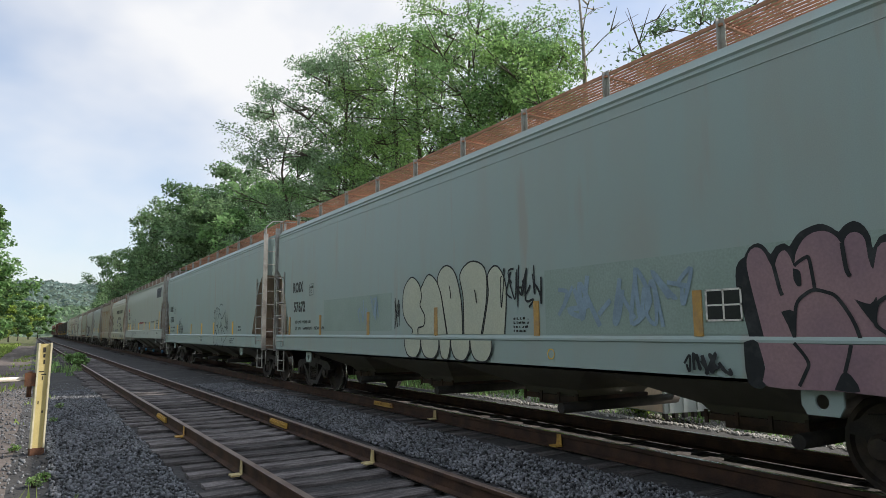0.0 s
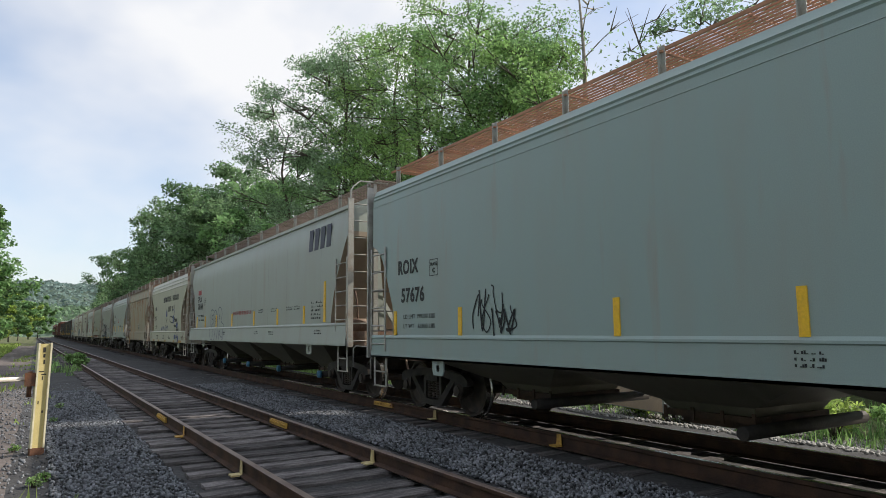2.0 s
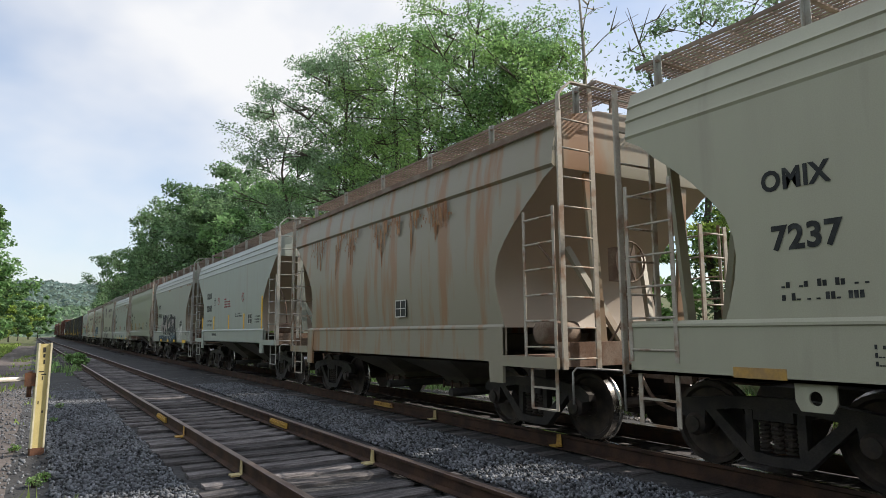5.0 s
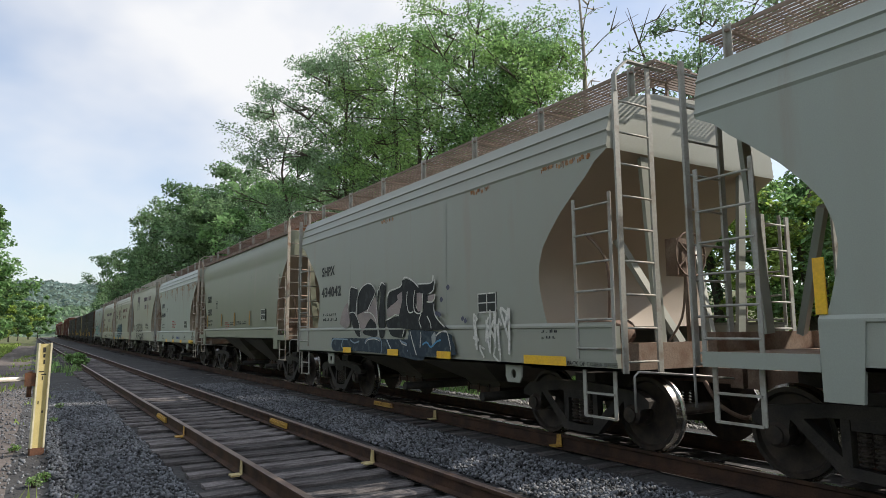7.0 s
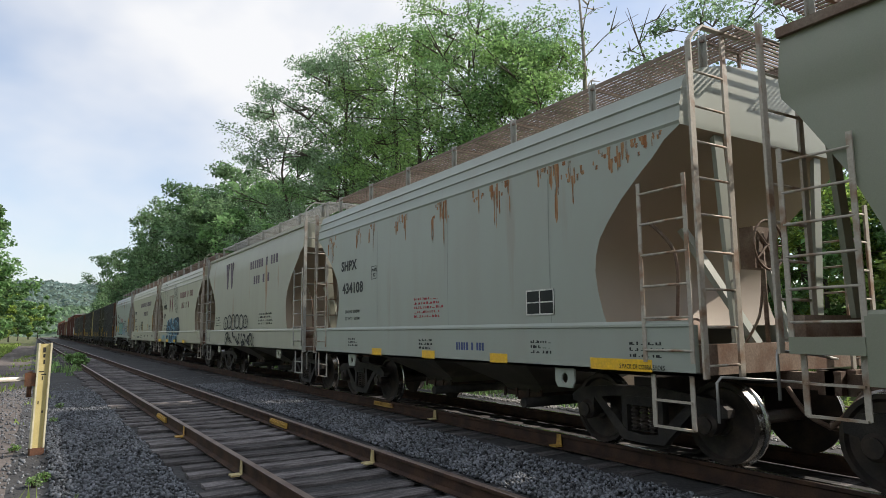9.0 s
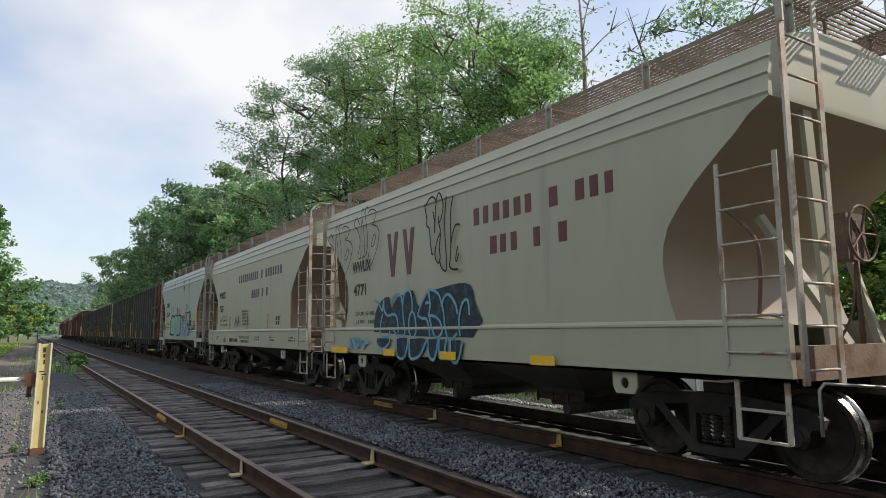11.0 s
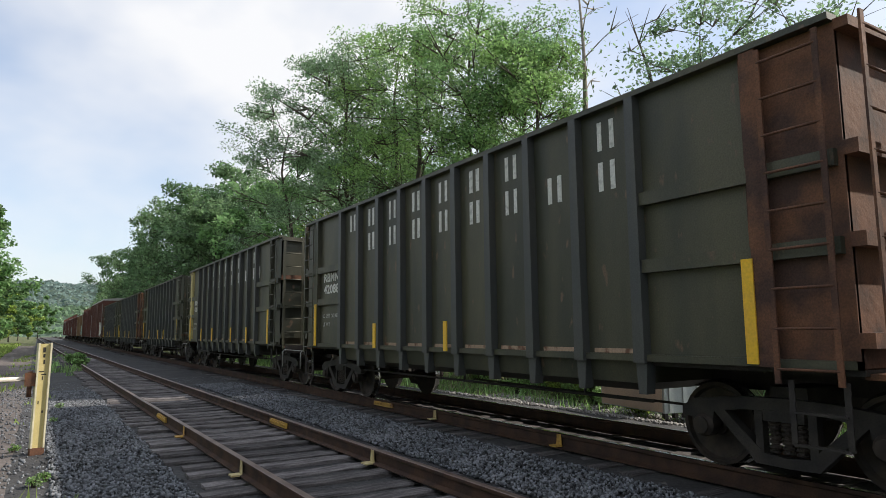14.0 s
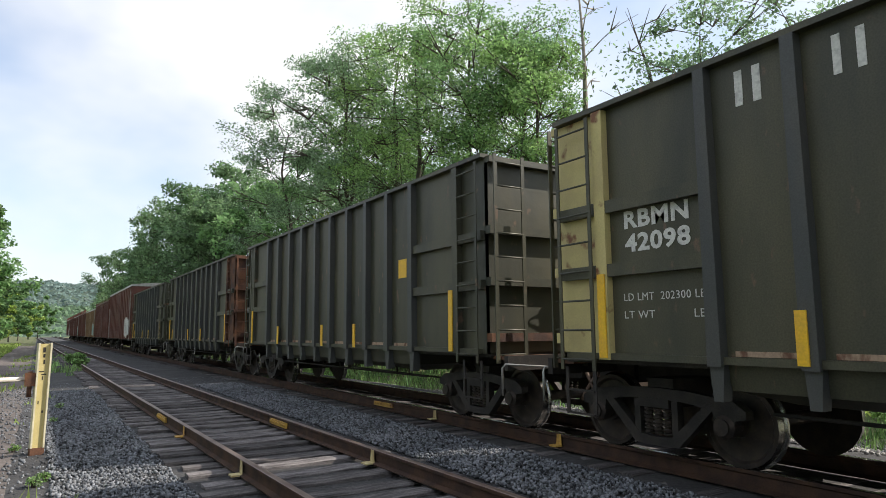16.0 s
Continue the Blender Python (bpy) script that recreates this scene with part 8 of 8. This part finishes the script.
# dense wood further along the line
FAR = [(12.0, 56, 11.2, 3.6, "deep"), (12.5, 63, 13.8, 3.8, "deep"), (14, 50, 12.1, 3.6, "mid"), (13.5, 70, 16.5, 4.0, "dark"), (12.8, 78, 16.1, 4.0, "deep"), (13.0, 88, 16.3, 4.0, "dark"),
       (16, 60, 15.4, 4.2, "deep"), (18, 72, 18.7, 4.4, "dark"), (17, 84, 18.7, 4.5, "deep"), (20, 52, 15.4, 4.2, "deep"), (23, 44, 14.9, 4.2, "dark"), (13, 122, 15.4, 4.5, "deep"),
       (13, 140, 15.4, 5, "dark")]
for k, (x, y, h, s, lf) in enumerate(FAR):
    tree(x, y, h, s, lf, 460 + k, "dense leafy tree of the roadside wood", 0.12, 18, 100, 0.19, clump=0.08, twigs=4)
for k, (x, y, h, r) in enumerate(((11.5, 97, 15.5, 3.2), (11.3, 106, 13.5, 3.2), (12.5, 113, 15.0, 3.4), (11.6, 121, 12.0, 3.0), (12.2, 91, 16.0, 3.2), (11.5, 132, 12.5, 3.2), (11.8, 150, 12.5, 3.4), (11.8, 170, 13, 3.4))):
    conifer(x, y, h, r, 480 + k)
# bare tree and ivy-grown tree
tree(19.0, 19.0, 16.5, 2.2, "grey", 491, "bare dead tree with thin grey branches", 0.35, 16, 60, 0.1, 0.0, 0.93, "bark_pale")
tree(18.6, 15.8, 12.6, 2.2, "grey", 492, "thin tree with sparse leaves", 0.6, 8, 26, 0.1, 0.0, 0.55)
tree(19.4, 14.2, 12.2, 2.6, "grey", 493, "ivy-grown tree with sparse grey-green leaves", 0.5, 15, 60, 0.085, 0.0, 0.1, clump=0.055, twigs=4)
tree(21.0, 11.6, 11.8, 2.8, "grey", 494, "slender tree with feathery grey-green leaves", 0.45, 15, 60, 0.085, 0.0, 0.1, clump=0.055, twigs=4)


def ivy(x, y, z0, z1, seed):
    rng = np.random.default_rng(seed)
    root = tagged(empty("ivy"), "dark ivy wrapped round a tree trunk", "ivy")
    root.matrix_basis = pose(x, y, 0)
    n = 2600
    z = rng.uniform(z0, z1, n)
    a = rng.uniform(0, math.tau, n)
    r = 0.32 + 0.35 * np.abs(np.sin(z * 1.3)) * rng.uniform(0.3, 1, n)
    part("foliage", mesh_from("foliage", leaf_quads(np.stack([np.cos(a) * r, np.sin(a) * r, z], axis=1), 0.09, rng), 4, LEAF["dark"]), None, root)


ivy(19.4, 14.2, 0.3, 10.6, 9)

# wood on the road's other side
for k, (x, y, h, s, lf) in enumerate(((-4.6, 62, 12.2, 2.6, "mid"), (-8.5, 70, 12.0, 3.4, "fresh"), (-6.4, 84, 8.0, 2.8, "yellow"), (-6.8, 100, 8.0, 3, "mid"), (-6.8, 120, 7.5, 3.5, "yellow"), (-6.0, 145, 8.0, 4, "mid"),
                                      (-5.5, 175, 8.5, 5, "mid"), (-4.5, 205, 9.0, 5, "yellow"), (-2.5, 240, 9.0, 6, "mid"), (0.0, 285, 9.0, 6, "mid"), (-10.5, 60, 12, 4, "mid"), (-11, 98, 13, 5, "deep"),
                                      (-10, 130, 13, 5, "deep"), (-10, 175, 14, 6, "deep"))):
    tree(x, y, h, s, lf, 500 + k, "leafy green tree beside the dirt road", 0.08, 18, 110, 0.15 + y * 0.0008, clump=0.085, twigs=3)


# unseen trees added behind the camera to hold skylight off the car sides
for k in range(8):
    y = -34 + k * 8.5
    tree(-11.5 - 2.5 * (k % 2), y, 7.5 + 0.6 * (k * 7 % 4), 3.2, ("mid", "fresh", "grey")[k % 3], 560 + k, "added leafy tree out of view, blocking skylight", 0.1, 16, 60, 0.34, clump=0.12, twigs=3)


def far_hills():
    """Wooded ridges closing the valley: rough slopes set with tree-top clumps, distance haze put into the leaf colour.
    """
    rng = np.random.default_rng(31)
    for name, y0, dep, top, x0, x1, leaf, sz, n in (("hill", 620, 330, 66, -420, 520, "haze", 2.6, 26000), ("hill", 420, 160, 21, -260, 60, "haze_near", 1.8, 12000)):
        def hz(x, t):
            return (top * (0.93 + 0.10 * noise.noise((x * 0.011, 2.0, y0 * 0.1)) + 0.04 * noise.noise((x * 0.05, 7.0, 1))) * math.sin(min(t, 1.0) * math.pi / 2)) - 1.5
        b = bm_new()
        xs = [x0 + (x1 - x0) * i / 60 for i in range(61)]
        loft(b, [[(x, y0 + dep * t, hz(x, t)) for x in xs] for t in (0, 0.1, 0.25, 0.45, 0.7, 1.0)])
        bmesh.ops.recalc_face_normals(b, faces=b.faces)
        hill = part(name, b, M["hill"], None, smooth=60)
        tagged(hill, "distant hillside covered with green woods tinted with painted haze", "hill", kind="structure")
        px = rng.uniform(x0, x1, n)
        t = rng.uniform(0.0, 1.0, n) ** 0.8
        pz = np.array([hz(a, q) for a, q in zip(px, t)])
        blob = np.array([noise.noise((a * 0.06, q * 20, 4.0)) for a, q in zip(px, t)])
        c = np.stack([px, y0 + dep * t, pz + 1.0 + 3.0 * blob + rng.uniform(0, 2.5, n)], axis=1)
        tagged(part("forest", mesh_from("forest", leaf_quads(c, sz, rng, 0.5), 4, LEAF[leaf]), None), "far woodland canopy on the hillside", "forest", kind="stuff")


far_hills()


def gate_post():
    root = tagged(empty("gate_post"), "cream-yellow painted steel channel post, rusty foot", "post")
    root.matrix_basis = pose(0.07, 10.88, -0.27, 0, 1.0, 14)
    b = bm_new()
    box(b, -0.064, 0.064, -0.012, 0.012, 0.13, 1.55)
    bmesh.ops.bevel(b, geom=b.edges, offset=0.004, segments=1)
    part("web", b, M["post"], root)
    for s in (-1, 1):
        b = bm_new()
        box(b, s * 0.075 - 0.011, s * 0.075 + 0.011, -0.045, 0.045, 0.13, 1.56)
        bmesh.ops.bevel(b, geom=b.edges, offset=0.005, segments=1)
        part("flange", b, M["post_edge"], root, "bleached cream flange")
    b = bm_new()
    box(b, -0.087, 0.087, -0.047, 0.047, -0.1, 0.13)
    part("foot", b, M["gond_rust"], root, "rusty dark foot of the post")
    b = bm_new()
    box(b, -0.018, 0.012, -0.018, -0.012, 1.43, 1.5)
    for px, pz, w, h in ((0.0, 1.36, 0.012, 0.05), (0.004, 1.27, 0.008, 0.06), (-0.02, 1.16, 0.03, 0.012), (0.012, 1.12, 0.03, 0.014), (0.0, 1.05, 0.006, 0.05), (-0.03, 0.72, 0.006, 0.04), (0.03, 0.6, 0.01, 0.03)):
        box(b, px - w, px + w, -0.0165, -0.0125, pz, pz + h)
    part("stain", b, M["steel_dark"], root, "dark flaked marks")


gate_post()


def barrier_gate():
    root = tagged(empty("barrier_gate"), "white pipe gate arm on a rusty bracket", "gate")
    root.matrix_basis = pose(-0.01, 10.9, 0.80)
    b = bm_new()
    tube(b, [(-0.1, 0, 0.0), (-3.4, 0.25, -0.03)], 0.032, 10)
    part("pipe", b, M["pipe_white"], root)
    b = bm_new()
    box(b, -0.11, 0.03, -0.06, 0.06, -0.10, 0.08)
    tube(b, [(-0.05, 0, -0.25), (-0.05, 0, 0.10)], 0.03, 8)
    part("bracket", b, M["rust"], root, "rusty hinge bracket")
    b = bm_new()
    box(b, -3.46, -3.36, 0.2, 0.3, -1.14, 0.08)
    part("end_post", b, M["post"], root)


barrier_gate()


def cabinet():
    root = tagged(empty("trackside_cabinet"), "grey and tan metal equipment cabinet on short legs", "cabinet")
    root.matrix_basis = pose(10.1, 8.55, -0.27, 0, 0, -10)
    b = bm_new()
    box(b, 0.0, 1.25, 0.0, 2.0, 0.10, 0.86)
    bmesh.ops.bevel(b, geom=b.edges, offset=0.012, segments=1)
    part("body", b, M["box_grey"], root)
    part("side_panel", bm_box((-0.02, -0.004, 0.05, 1.95, 0.12, 0.84)), M["box_tan"], root, "tan painted side panel")
    part("lid", bm_box((-0.04, 1.29, -0.04, 2.04, 0.865, 0.90)), M["box_grey"], root)
    for k in range(4):
        part("rib", bm_box((0.1 + k * 0.33, 0.14 + k * 0.33, -0.03, -0.004, 0.14, 0.82)), M["box_grey"], root)
    for k in range(6):
        part("leg", bm_box((0.02 + k * 0.23, 0.10 + k * 0.23, 0.02, 0.10, 0.0, 0.10)), M["steel_dark"], root)


cabinet()


def rail_joint(track, x, y, material):
    b = bm_new()
    for s in (-1, 1):
        prism(b, [(-0.42, -0.135), (0.42, -0.135), (0.42, -0.05), (-0.42, -0.05)], x + s * 0.034 - 0.018, x + s * 0.034 + 0.018)
        for k in range(6):
            disc_stack(b, [(-0.012, 0.022), (0.012, 0.022)], x + s * 0.062, 6, (-0.35 + k * 0.14, -0.09))
    bmesh.ops.recalc_face_normals(b, faces=b.faces)
    part("joint_bar", b, material, track, "yellow-painted bolted joint bar", at=pose(0, y, 0))


def rail_mark(track, x, y, material):
    b = bm_new()
    prism(b, [(-0.055, -0.150), (0.055, -0.150), (0.04, -0.01), (-0.04, -0.01)], x - 0.042, x - 0.037)
    prism(b, [(-0.07, -0.168), (0.07, -0.168), (0.07, -0.150), (-0.07, -0.150)], x - 0.16, x - 0.042)
    bmesh.ops.recalc_face_normals(b, faces=b.faces)
    part("paint_mark", b, material, track, "paint mark across the rail", at=pose(0, y, 0))


rail_joint(near_track, near_x(12.9) - 0.753, 12.9, M["joint"])
rail_joint(near_track, near_x(11.0) + 0.753, 11.0, M["joint"])
rail_joint(far_track, XC - 0.753, 12.5, M["joint"])
rail_mark(near_track, near_x(7.65) - 0.753, 7.65, M["mark"])
rail_mark(near_track, near_x(7.4) + 0.753, 7.42, M["mark"])
rail_mark(near_track, near_x(10.9) - 0.753, 10.9, M["joint"])
rail_mark(far_track, XC - 0.753, 7.07, M["joint"])
rail_mark(far_track, XC - 0.753, 10.4, M["mark"])


def motions():
    """The whole train rolls towards the camera at one speed; its wheels turn."""
    for car, y in MOVING:
        walk(car, [(2.0 * k, pose(XC, y - SPEED * 2.0 * k, 0)) for k in range(9)])
    turn = math.degrees(SPEED / WR)
    for w, y in WHEELSETS:
        walk(w, [(k / 30, pose(0, y, WR, turn * k / 30)) for k in range(481)])


motions()
